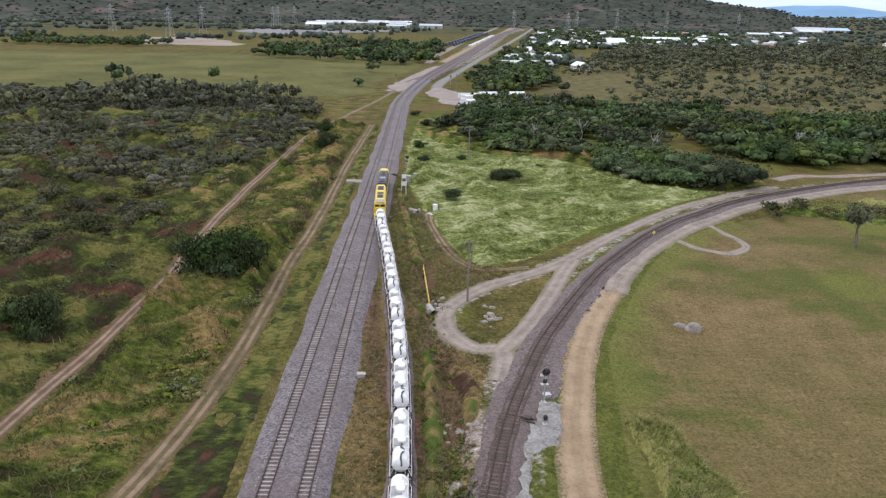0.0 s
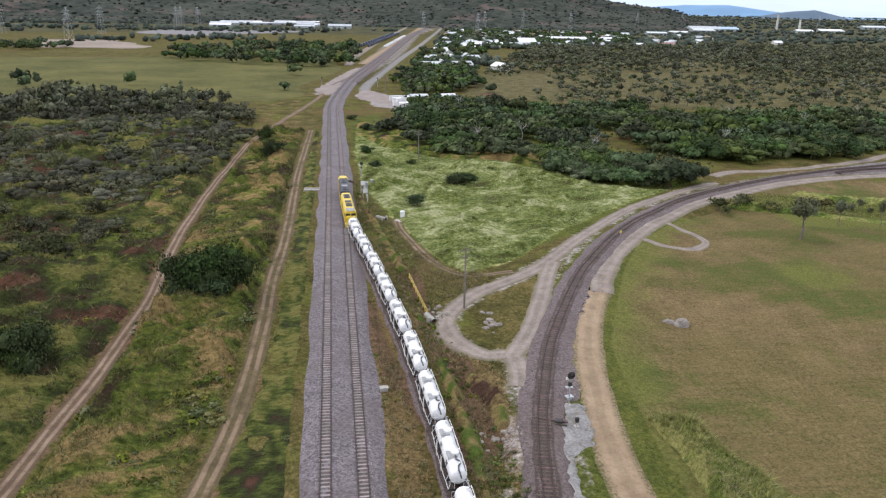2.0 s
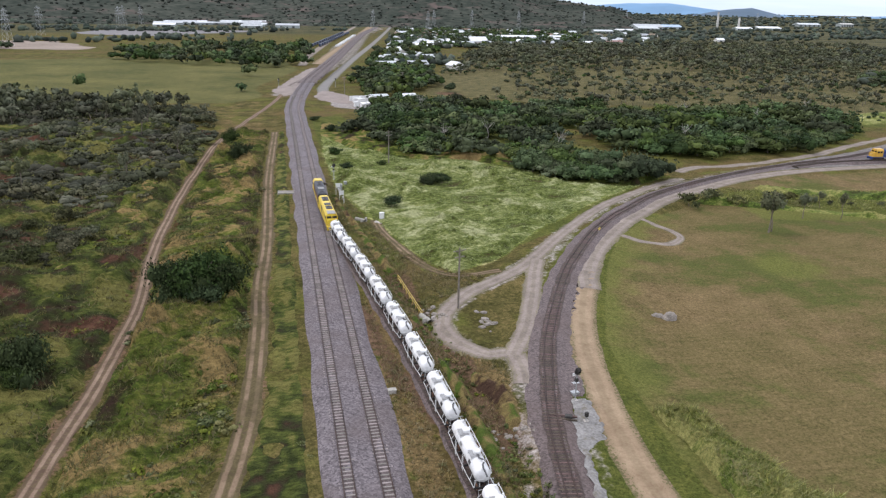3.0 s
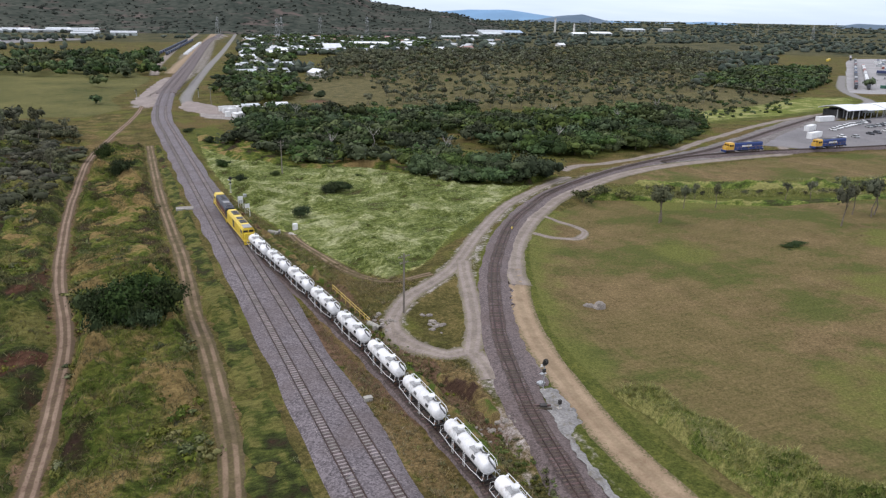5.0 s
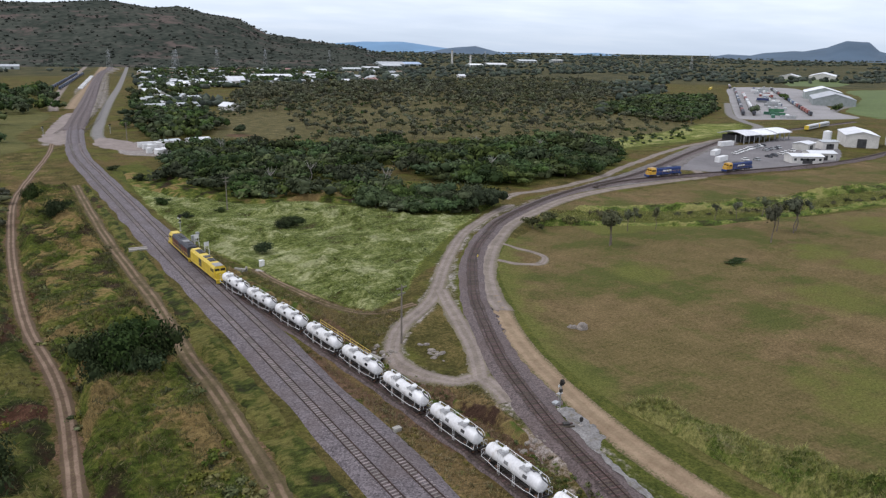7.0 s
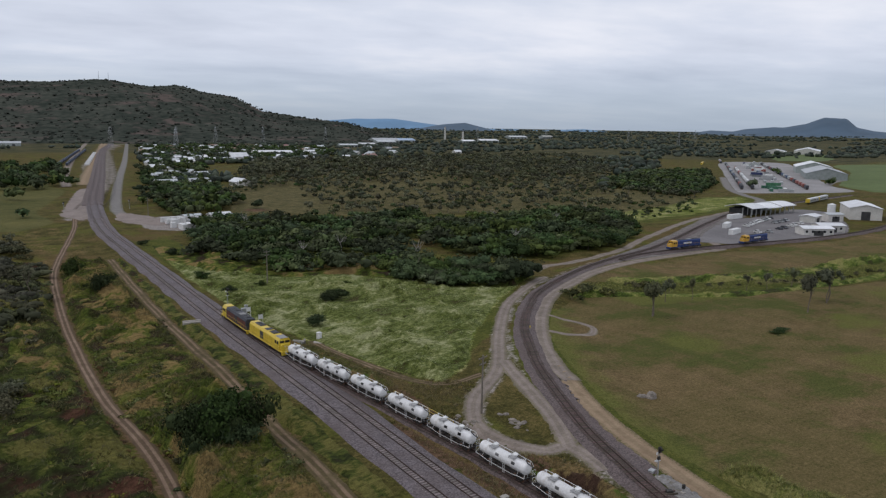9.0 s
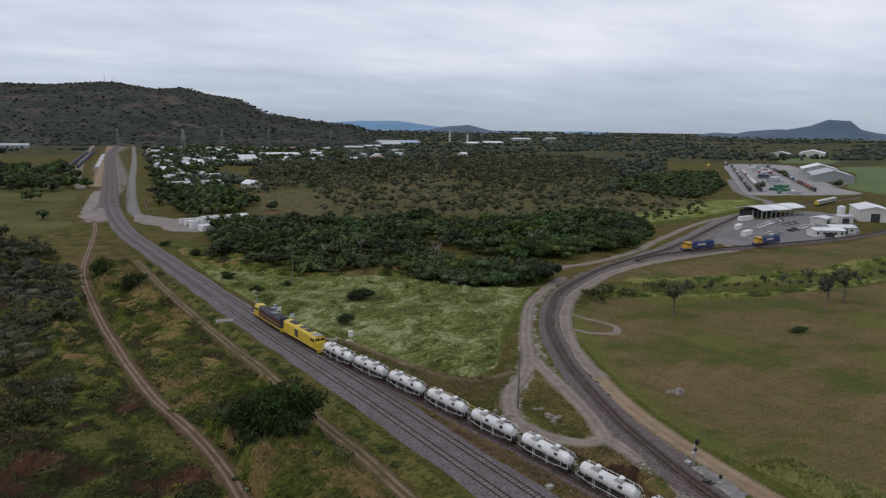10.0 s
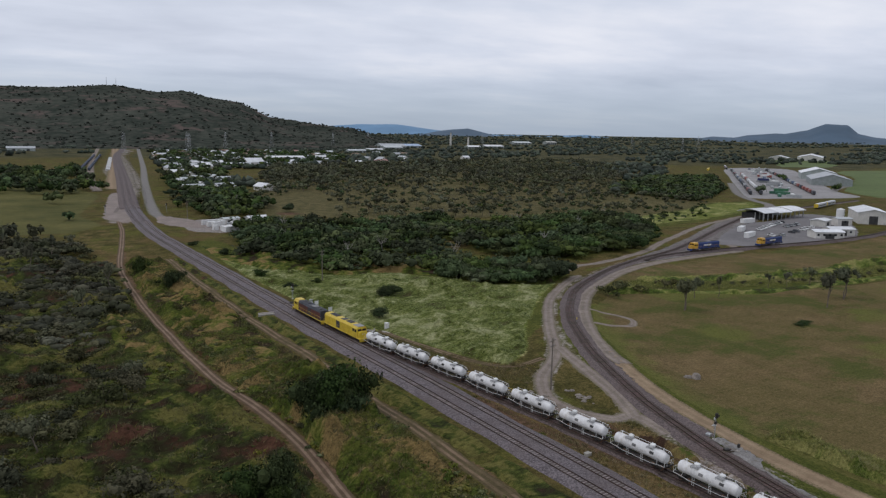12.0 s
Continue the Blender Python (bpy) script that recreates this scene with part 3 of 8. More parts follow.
FOREST_FAR = [(421, 484), (612, 616), (700, 590), (524, 446), (411, 382)]
LEFT_BUSH = [(-36, 40), (-36, 120), (-40, 180), (-40, 215), (-35, 245), (-33, 285), (-34, 330), (-48, 372), (-120, 400), (-290, 420), (-290, 300), (-120, 90), (-75, 30)]
LEFT_PASTURE = [(-30, 395), (-14, 420), (-20, 470), (10, 600), (0, 700), (-120, 720), (-420, 690), (-520, 470), (-290, 420)]
SCRUB = [(75, 420), (95, 415), (150, 372), (240, 360), (330, 330), (420, 375), (415, 480), (600, 640), (640, 900), (250, 900), (140, 640)]
YARD = [(470, 388), (500, 368), (540, 338), (600, 345), (690, 410), (1100, 690), (1180, 764), (1003, 811), (700, 575)]
FAR_SIDINGS = [(-16, 440), (8, 430), (20, 500), (70, 730), (160, 1340), (250, 1727), (190, 1727), (55, 926), (22, 618)]


def height(x, y):
    x, y = np.asarray(x, float), np.asarray(y, float)
    z = 0.22 * np.sin(x * 0.11 + 1.3) * np.cos(y * 0.083) + 0.12 * np.sin(x * 0.31 + y * 0.23)
    near = 1 - step01((np.hypot(x, y) - 500) / 300)
    z = z * near * (1 - 0.7 * zone(x, y, FIELD, 6))
    for line, half, top in FORMATION:
        d = edge_gap(x, y, line, False, half + 3.5)
        k = 1 - step01((d - half) / 3.0)
        z = np.maximum(z, z * (1 - k) + top * k)
    # drain beside the branch line
    z -= 1.1 * (1 - step01(edge_gap(x, y, DRAIN, False, 3.4) / 2.6))
    # bank of rank grass beside the field
    z += 0.9 * (1 - step01(edge_gap(x, y, [(41.8, 66), (43, 57), (46, 45), (49, 34)], False, 3.5) / 3.0))
    far = np.clip((np.hypot(x, y) - 1500) / 3200, 0, 1.2)
    # low embankment that carries the railway corridor
    bank = 1.1 * (1 - step01((y - 115) / 80)) * (1 - step01((x - 36 - np.clip(y - 80, 0, 60) * 0.62) / 12))
    return z + bank + 33 * far**1.3


GRID = {}


def on_ground(x, y):
    """Height of the ground sheet itself, between its own grid points."""
    x, y = np.asarray(x, float), np.asarray(y, float)
    gx, gy, gz = GRID["x"], GRID["y"], GRID["z"]
    i = np.clip(np.searchsorted(gx, x) - 1, 0, len(gx) - 2)
    j = np.clip(np.searchsorted(gy, y) - 1, 0, len(gy) - 2)
    u, v = np.clip((x - gx[i]) / (gx[i + 1] - gx[i]), 0, 1), np.clip((y - gy[j]) / (gy[j + 1] - gy[j]), 0, 1)
    return gz[j, i] * (1 - u) * (1 - v) + gz[j, i + 1] * u * (1 - v) + gz[j + 1, i] * (1 - u) * v + gz[j + 1, i + 1] * u * v


def ground_height(x, y):
    return float(on_ground(x, y))


def axis(lo, hi, fine, reach, grow):
    a = list(np.arange(lo, hi + 1e-6, fine))
    s, v = fine, hi
    while v < reach:
        s *= grow
        v = min(v + s, reach)
        a.append(v)
    s, v = fine, lo
    while v > -reach:
        s *= grow
        v = max(v - s, -reach)
        a.insert(0, v)
    return np.array(a)


def build_ground():
    xs, ys = axis(-80, 200, 1.6, 4850, 1.07), axis(28, 290, 1.6, 4850, 1.07)
    gx, gy = np.meshgrid(xs, ys)
    px, py = gx.ravel(), gy.ravel()
    keep_r = np.hypot(px, py)
    sc = np.where(keep_r > 4850, 4850 / np.maximum(keep_r, 1), 1.0)
    px, py = px * sc, py * sc
    pz = height(px, py)
    nx, ny = len(xs), len(ys)
    GRID.update(x=xs, y=ys, z=height(gx.ravel(), gy.ravel()).reshape(ny, nx))
    i = np.arange(nx * ny).reshape(ny, nx)
    quads = np.stack([i[:-1, :-1], i[:-1, 1:], i[1:, 1:], i[1:, :-1]], -1).reshape(-1, 4)
    ob = link_mesh("ground", np.stack([px, py, pz], 1), quads, GROUND, smooth=True)
    a = np.zeros((len(px), 4), np.float32)
    b, c = a.copy(), a.copy()
    a[:, 3] = b[:, 3] = c[:, 3] = 1
    a[:, 0] = zone(px, py, MEADOW, 4)
    a[:, 0] = np.maximum(a[:, 0], 0.56 * zone(px, py, [(258, 288), (266, 330), (330, 345), (420, 376), (468, 366), (420, 327), (340, 300)], 8))
    a[:, 1] = np.maximum(zone(px, py, FIELD, 1.6), zone(px, py, STRIP, 3))
    left = zone(px, py, LEFT_BUSH, 5)
    blot = np.sin(px * 0.075 + 2.0) * np.sin(py * 0.062 + 0.6) + 0.5 * np.sin(px * 0.17 + py * 0.11)
    a[:, 2] = left * np.clip(0.46 + 0.35 * blot, 0, 0.85)
    a[:, 2] = np.maximum(a[:, 2], 0.50 * np.clip(1.15 - edge_gap(px, py, DIRT_B, False, 6) / 4.5, 0, 1) * (py < 260))
    a[:, 2] = np.maximum(a[:, 2], 0.66 * np.clip(1.1 - edge_gap(px, py, DIRT_A, False, 6) / 3.6, 0, 1) * (py < 330))
    a[:, 2] = np.maximum(a[:, 2], 0.75 * np.clip(1 - edge_gap(px, py, [(16, 60), (9, 80), (6.6, 96), (5.6, 110)], closed=False) / 4, 0, 1))
    a[:, 2] = np.maximum(a[:, 2], zone(px, py, [(-22, 128), (-14, 130), (-12, 150), (-16, 152)], 3) * 0.9)
    a[:, 2] = np.maximum(a[:, 2], np.clip(1.15 - edge_gap(px, py, DRAIN[:7], False, 6) / 3.4, 0, 0.62))
    for cx, cy, r in ((-62, 205, 12), (-50, 100, 8), (-92, 260, 16), (-60, 150, 9), (92, 432, 14)):
        a[:, 2] = np.maximum(a[:, 2], np.clip(1.1 - np.hypot(px - cx, py - cy) / r, 0, 0.9))
    b[:, 0] = 0.52 * zone(px, py, FAR_SIDINGS, 5)
    b[:, 0] = np.maximum(b[:, 0], 0.55 * zone(px, py, [(-16, 430), (0, 410), (10, 450), (-2, 466)], 5))
    b[:, 0] = np.maximum(b[:, 0], zone(px, py, [(20, 378), (33, 366), (66, 372), (72, 410), (40, 425), (22, 410)], 4))
    gap_c = edge_gap(px, py, CURVE[:14], False, 12)
    b[:, 0] = np.maximum(b[:, 0], np.clip(0.58 - np.abs(gap_c - 4.2) / 5, 0, 0.48))
    b[:, 0] = np.maximum(b[:, 0], zone(px, py, [(33, 76), (29.5, 70), (30, 65), (27.5, 58), (25, 50), (23, 50), (25.5, 60), (26, 66), (29.5, 77)], 2.2) * 0.58)
    b[:, 0] = np.maximum(b[:, 0], np.clip(0.9 - edge_gap(px, py, LOOP, False, 8) / 5, 0, 0.5))
    b[:, 1] = np.maximum(zone(px, py, SCRUB, 15), zone(px, py, [(270, 295), (330, 322), (400, 372), (330, 335), (230, 350)], 8))
    b[:, 2] = zone(px, py, LEFT_PASTURE, 8)
    b[:, 2] = np.maximum(b[:, 2], zone(px, py, [(600, 330), (900, 470), (1300, 700), (1500, 500), (800, 200)], 15))
    c[:, 0] = np.maximum(zone(px, py, [(-28, 150), (-13, 150), (-12, 205), (-22, 250), (-27, 215)], 6) * 0.7, np.clip(0.75 - edge_gap(px, py, [(8, 50), (8, 110), (20, 88), (21, 60)], False, 9) / 8, 0, 0.66))
    c[:, 1] = zone(px, py, [(118, 196), (165, 215), (235, 247), (300, 281), (345, 301), (345, 282), (262, 240), (228, 226), (212, 209), (165, 206)], 3)
    c[:, 2] = np.maximum(zone(px, py, [(-45, 150), (-36, 160), (-36, 225), (-42, 200)], 4), zone(px, py, [(112, 178), (131, 184), (182, 169), (278, 158), (340, 150), (340, 128), (236, 135), (164, 143), (112, 152)], 3))
    c[:, 2] = np.maximum(c[:, 2], np.clip(0.9 - edge_gap(px, py, [(-24, 70), (-22, 100), (-25, 140)], closed=False) / 12, 0, 0.7))
    c[:, 2] = np.maximum(c[:, 2], 0.9 * zone(px, py, [(8, 200), (7, 340), (22, 345), (30, 262), (54, 248), (78, 207), (98, 200), (112, 202), (98, 192), (60, 150), (20, 125)], 3))
    c[:, 2] = np.maximum(c[:, 2], zone(px, py, FOREST, 10))
    c[:, 2] = np.maximum(c[:, 2], np.clip(1.0 - edge_gap(px, py, SAND[:9], False, 18) / 15, 0, 0.75))
    for cx, cy, r in ((78, 52, 24), (118, 86, 18), (150, 110, 16), (66, 30, 20), (200, 120, 24), (95, 120, 14), (150, 97, 15), (156, 88, 12)):
        c[:, 2] = np.maximum(c[:, 2], np.clip(1.0 - np.hypot(px - cx, py - cy) / r, 0, 0.7))
    c[:, 0] = np.maximum(c[:, 0], 0.42 * zone(px, py, [(-30, 235), (-12, 235), (-8, 330), (-8, 400), (-30, 420), (-44, 360), (-33, 300)], 6))
    c[:, 2] = np.maximum(c[:, 2], zone(px, py, [(255, 285), (262, 330), (420, 372), (470, 365), (420, 325), (340, 298)], 8))
    c[:, 2] = np.maximum(c[:, 2], zone(px, py, [(6, 200), (9, 200), (14, 160), (17, 130), (15, 126), (10, 150), (7, 175)], 1.5))
    c[:, 2] = np.maximum(c[:, 2], 0.8 * zone(px, py, [(5.6, 60), (8.4, 60), (7.6, 110), (5.6, 110)], 1.0))
    dist = np.hypot(px, py)
    woodland = step01((dist - 950) / 500) * 0.62 * (1 - b[:, 0]) * (1 - b[:, 2])
    ob.data.attributes.new("woodland", "FLOAT", "POINT").data.foreach_set("value", woodland.astype(np.float32))
    for key, val in (("zone_a", a), ("zone_b", b), ("zone_c", c)):
        at = ob.data.attributes.new(key, "FLOAT_COLOR", "POINT")
        at.data.foreach_set("color", val.ravel())
    tagged(ob, "grassy open country with bare soil and mown field", "ground", kind="structure")


build_ground()


def ribbon(name, points, width, material, label, lift=0.06, wander=0.12, z=None, step=1.2):
    """A road: five strips across with ragged edges, lying on the ground."""
    c = spline(points, step)
    _, side = sides(c)
    n = len(c)
    rng = np.random.default_rng(len(name) * 7 + n)
    u = np.linspace(-0.5, 0.5, 7)
    rows, uv = [], []
    for k, f in enumerate(u):
        jag = drift(n, step, k + n, 25.0) * wander * 2.2 * (abs(f) == 0.5)
        p = c + side * (f * width + jag)[:, None]
        rows.append(np.c_[p, on_ground(p[:, 0], p[:, 1]) + lift * (1 - 1.4 * (abs(f) == 0.5))])
    v = np.stack(rows, 1).reshape(-1, 3)
    i = np.arange(n * 7).reshape(n, 7)
    quads = np.stack([i[:-1, :-1], i[:-1, 1:], i[1:, 1:], i[1:, :-1]], -1).reshape(-1, 4)
    ob = link_mesh(name, v, quads, material, smooth=True)
    lay = ob.data.uv_layers.new(name="across")
    loop_v = np.empty(len(ob.data.loops), np.int32)
    ob.data.loops.foreach_get("vertex_index", loop_v)
    lay.data.foreach_set("uv", np.stack([u[loop_v % 7] + 0.5, (loop_v // 7) * 0.1], 1).astype(np.float32).ravel())
    return tagged(ob, label, "road", kind="structure")


ribbon("dirt_track", DIRT_A, 2.7, DIRT, "pale brown two-rut dirt track through scrub")
ribbon("dirt_track", DIRT_B, 3.2, DIRT_OLD, "half overgrown two-rut dirt track beside the railway")
ribbon("dirt_path", [(15.2, 166), (15.6, 155), (17.4, 143), (19.6, 133), (23, 125), (28, 122.5), (34, 123)], 2.6, DIRT_OLD, "worn brown foot track along the meadow's edge")
ribbon("gravel_road", [(24.6, 79)] + LOOP[2:], 3.8, GRAVEL_ROAD, "pale grey gravel service road with a tight loop")
ribbon("gravel_road", LOOP_IN, 3.8, GRAVEL_ROAD, "pale grey gravel service road joining a loop", lift=0.075)
ribbon("gravel_road", SAND[:7], 5.2, SAND_ROAD, "sandy gravel road beside the curved railway", lift=0.06)
ribbon("gravel_road", [(47, 111)] + SAND[6:], 5.2, GRAVEL_ROAD, "wide grey gravel road beside the curved railway", lift=0.075)
ribbon("gravel_road", FIELD_LOOP, 2.4, GRAVEL_ROAD, "small gravel turning loop at the field's edge", lift=0.05)
ribbon("gravel_road", NORTH, 4.5, GRAVEL_ROAD, "pale gravel road along the depot tracks", lift=0.07)
ribbon("gravel_road", [(208, 206), (222, 208), (230, 216), (238, 228)], 5, GRAVEL_ROAD, "gravel crossing into the depot yard", lift=0.08)
ribbon("road", [(300, 268), (380, 308), (440, 338), (472, 376), (520, 424), (640, 520)], 9, TOWN_ROAD, "grey service road into the freight yard", lift=0.10, step=4)
ribbon("siding_ground", [(30, 655), (52, 800), (128, 1270), (225, 1879)], 17, SAND_ROAD, "sandy brown ground between the far sidings", lift=0.10, wander=0.5, step=8)
ribbon("siding_ground", [(14, 640), (30, 800), (95, 1270), (178, 1800)], 9, GRAVEL_ROAD, "pale gravel strip along the far sidings", lift=0.12, wander=0.4, step=8)
ribbon("road", TOWN_LINE, 8, TOWN_ROAD, "pale sealed road running into the town", lift=0.12, step=4)
ribbon("siding_ground", [(505, 394), (503 + 205, 392 + 165), (945, 745)], 15, DARK_YARD, "dark ballast under the freight yard sidings", lift=0.10, wander=0.3, step=6)
ribbon("siding_ground", [(560, 372), (968, 700)], 7, DARK_YARD, "dark ballast under the freight yard sidings", lift=0.10, wander=0.3, step=6)
ribbon("road", [(570, 362), (700, 430), (900, 470), (1200, 560)], 9, TOWN_ROAD, "pale sealed road behind the freight yard", lift=0.12, step=4)


# ------------------------------------------------------------ railway
def bed(name, points, half, toe, material, label, top=BED, step=2.0, tracks=()):
    """Ballast bank; heaped over the sleeper ends along each track."""
    prof = [(-toe, None), (-half - 0.2, -0.1)]
    for t in tracks:
        prof += [(t - 0.86, 0.075), (t - 0.70, 0.07), (t - 0.55, 0.0), (t + 0.55, 0.0), (t + 0.70, 0.07), (t + 0.86, 0.075)]
    if not tracks:
        prof += [(-half * 0.5, 0.02), (0, 0), (half * 0.5, 0.02)]
    prof += [(half + 0.2, -0.1), (toe, None)]
    c = spline(points, step)
    _, side = sides(c)
    rng = np.random.default_rng(5 + len(c))
    rows = []
    for f, z in prof:
        z = None if z is None else top + z
        p = c + side * (f + (drift(len(c), step, int(f * 10) + 99 + len(c), 40.0) * 0.42 if z is None else rng.normal(0, 0.015, len(c))))[:, None]
        far = on_ground(p[:, 0], p[:, 1])
        zz = far - 0.15 if z is None else np.full(len(c), z) + np.maximum(far - 0.62, 0) + rng.normal(0, 0.012, len(c))
        rows.append(np.c_[p, zz])
    v = np.stack(rows, 1).reshape(-1, 3)
    i = np.arange(len(c) * len(prof)).reshape(-1, len(prof))
    quads = np.stack([i[:-1, :-1], i[:-1, 1:], i[1:, 1:], i[1:, :-1]], -1).reshape(-1, 4)
    return tagged(link_mesh(name, v, quads, material, smooth=True), label, "ballast", kind="structure")


bed("ballast_bed", MAIN[:6], 3.7, 5.1, BALLAST, "grey crushed stone ballast under the double track", tracks=(-1.95, 1.95))
bed("ballast_bed", [(12.4, 490)] + MAIN[5:], 5.0, 6.6, BALLAST_OLD, "weathered brown ballast under the far tracks", top=BED + 0.01, tracks=(-1.95, 1.95), step=6.0)
bed("ballast_bed", BRANCH, 1.1, 1.8, BALLAST_OLD, "weathered brown ballast under the branch line", top=BED - 0.03)
bed("ballast_bed", CURVE, 1.7, 3.5, BALLAST_OLD, "weathered brown ballast under the curved line")
bed("ballast_bed", SPUR, 1.6, 2.6, BALLAST_OLD, "weathered ballast under the depot siding", top=BED - 0.04)


def patch(name, poly, cell, material, label, lift=0.07, wander=0.6, category="ground", over=None):
    """A worn or paved area lying on the ground, with an uneven rim."""
    rim = spline(list(poly) + [poly[0]], cell)[:-1]
    _, side = sides(rim)
    rim = rim + side * (drift(len(rim), cell, int(abs(poly[0][0]) * 7) + len(poly), cell * 9) * wander)[:, None]
    lo, hi = rim.min(0) - cell, rim.max(0) + cell
    gx, gy = np.meshgrid(np.arange(lo[0], hi[0] + cell, cell), np.arange(lo[1], hi[1] + cell, cell))
    px, py = gx.ravel().copy(), gy.ravel().copy()
    within = inside(px, py, rim)
    i = np.arange(gx.size).reshape(gx.shape)
    q = np.stack([i[:-1, :-1], i[:-1, 1:], i[1:, 1:], i[1:, :-1]], -1).reshape(-1, 4)
    q = q[within[q].any(1)]
    used, back = np.unique(q, return_inverse=True)
    px, py, within = px[used], py[used], within[used]
    for k in np.flatnonzero(~within):
        j = np.argmin((rim[:, 0] - px[k]) ** 2 + (rim[:, 1] - py[k]) ** 2)
        px[k], py[k] = rim[j]
    z = on_ground(px, py)
    if over is not None:
        line, half, toe, top = over
        d = edge_gap(px, py, line, False)
        z = np.maximum(z, z + (top - 0.1 - z) * np.clip((toe - d) / (toe - half), 0, 1))
    z = z + np.where(within, lift, -0.02)
    return tagged(link_mesh(name, np.stack([px, py, z], 1), back.reshape(-1, 4), material, smooth=True), label, category, kind="structure")


PALE_GRAVEL = surface("pale_crushed_gravel", (0.125, 0.117, 0.110), (0.29, 0.278, 0.265), 0.35, 3.0, 0.95, 0.05, stain=(0.11, 0.092, 0.062))
PINK_GRAVEL = surface("pinkish_worn_gravel", (0.145, 0.116, 0.102), (0.27, 0.222, 0.198), 0.12, 1.6, 0.95, 0.05, stain=(0.14, 0.125, 0.085))
TARMAC = surface("worn_grey_tarmac", (0.105, 0.098, 0.099), (0.190, 0.178, 0.178), 0.06, 1.2, 0.92, 0.02, stain=(0.15, 0.140, 0.130))
YARD_PAVING = surface("pale_yard_paving", (0.190, 0.182, 0.180), (0.305, 0.292, 0.288), 0.03, 0.6, 0.92, 0.02, stain=(0.20, 0.18, 0.165))
BARE_EARTH = surface("bare_pink_earth", (0.15, 0.115, 0.088), (0.26, 0.208, 0.168), 0.02, 0.3, 0.95, 0.05)
patch("gravel_pad", [(28.9, 73.6), (31.0, 74.0), (31.1, 70.0), (29.8, 65.0), (27.4, 63.4), (26.0, 59.5), (25.2, 54), (24.2, 48), (23.2, 48), (24.0, 54), (25.6, 62), (26.9, 67.5), (28.0, 70.5)], 0.5, PALE_GRAVEL, "pale crushed gravel beside the points", 0.10, 0.3, over=(CURVE[:8], 1.9, 3.5, BED + 1.1))
patch("ballast_shoulder", [(28.4, 75), (31.4, 75), (33.6, 84), (37, 93.5), (43, 106), (51, 119), (46, 119), (39.5, 108), (33.5, 95.5), (29.6, 83)], 0.8, BALLAST_OLD, "weathered ballast shoulder between the track and the sandy road", 0.06, 0.3, over=(CURVE[:10], 1.9, 3.5, BED))
patch("gravel_area", [(-10, 447), (-1, 424), (4, 440), (11, 500), (26, 612), (18, 606), (2, 520)], 2.0, PINK_GRAVEL, "pinkish worn gravel fanning out beside the tracks", 0.16, 0.8)
patch("road_end", [(13, 420), (20, 452), (27, 440), (34, 415), (36, 396), (27, 390), (17, 402)], 2.0, PINK_GRAVEL, "worn gravel at the end of the town road", 0.15, 0.8)
patch("bare_ground", [(-267, 847), (-196, 852), (-222, 930), (-276, 1010), (-345, 1000), (-335, 860)], 8.0, BARE_EARTH, "bare pinkish earth beyond the pasture", 0.4, 5.0)
patch("paved_lot", [(-190, 1189), (-118, 1300), (-40, 1440), (-270, 1420), (-300, 1257)], 14.0, TARMAC, "grey paved lot beyond the pasture", 0.6, 4.0)
patch("yard_paving", [(486, 392), (498, 377), (590, 352), (640, 400), (760, 490), (905, 600), (1040, 712), (960, 760), (720, 580)], 4.0, YARD_PAVING, "pale worn paving of the freight yard", 0.14, 0.6)
patch("depot_tarmac", [(228, 226), (244, 213), (288, 209), (316, 207), (352, 224), (384, 246), (412, 268), (404, 290), (362, 278), (318, 272), (272, 252)], 2.0, TARMAC, "worn grey tarmac of the depot car park", 0.12, 0.5)


GREEN_FIELD = surface("green_pasture", (0.055, 0.080, 0.020), (0.105, 0.140, 0.038), 0.02, 0.4, 0.95, 0.1)
patch("green_field", [(604, 342), (652, 398), (760, 452), (900, 525), (1080, 640), (1250, 560), (900, 300), (760, 250)], 8.0, GREEN_FIELD, "bright green field beside the freight yard", 0.3, 2.0)
patch("green_field", [(1109, 765), (1221, 740), (1500, 905), (1395, 972)], 12.0, GREEN_FIELD, "bright green field beyond the freight yard", 0.4, 3.0)


def offset_line(points, d, step=1.0):
    c = spline(points, step)
    return c + sides(c)[1] * d


def stain(name, points, label, base, wide=1.25, shift=0.0, material=BALLAST_RUST):
    c = offset_line(points, shift, 1.5)
    _, side = sides(c)
    rows = []
    for k, f in enumerate((-wide, -0.5 * wide, 0, 0.5 * wide, wide)):
        p = c + side * (f + drift(len(c), 1.5, k + 7) * (0.12 if abs(f) == wide else 0.0))[:, None]
        rows.append(np.c_[p, np.full(len(c), base + 0.022) + np.maximum(on_ground(c[:, 0], c[:, 1]) - 0.62, 0)])
    v = np.stack(rows, 1).reshape(-1, 3)
    i = np.arange(len(c) * 5).reshape(-1, 5)
    quads = np.stack([i[:-1, :-1], i[:-1, 1:], i[1:, 1:], i[1:, :-1]], -1).reshape(-1, 4)
    tagged(link_mesh(name, v, quads, material, smooth=True), label, "ballast", kind="structure")


stain("ballast_crib", CURVE, "rust-stained dark ballast between the curved rails", BED)
stain("ballast_crib", BRANCH, "rust-stained dark ballast between the branch rails", BED - 0.03)
for _d in (-1.95, 1.95):
    stain("ballast_crib", MAIN, "dusty brown ballast between the running rails", BED - 0.012, 0.95, _d, BALLAST_CRIB)
stain("ballast_crib", SPUR, "rust-stained dark ballast between the siding rails", BED - 0.04)


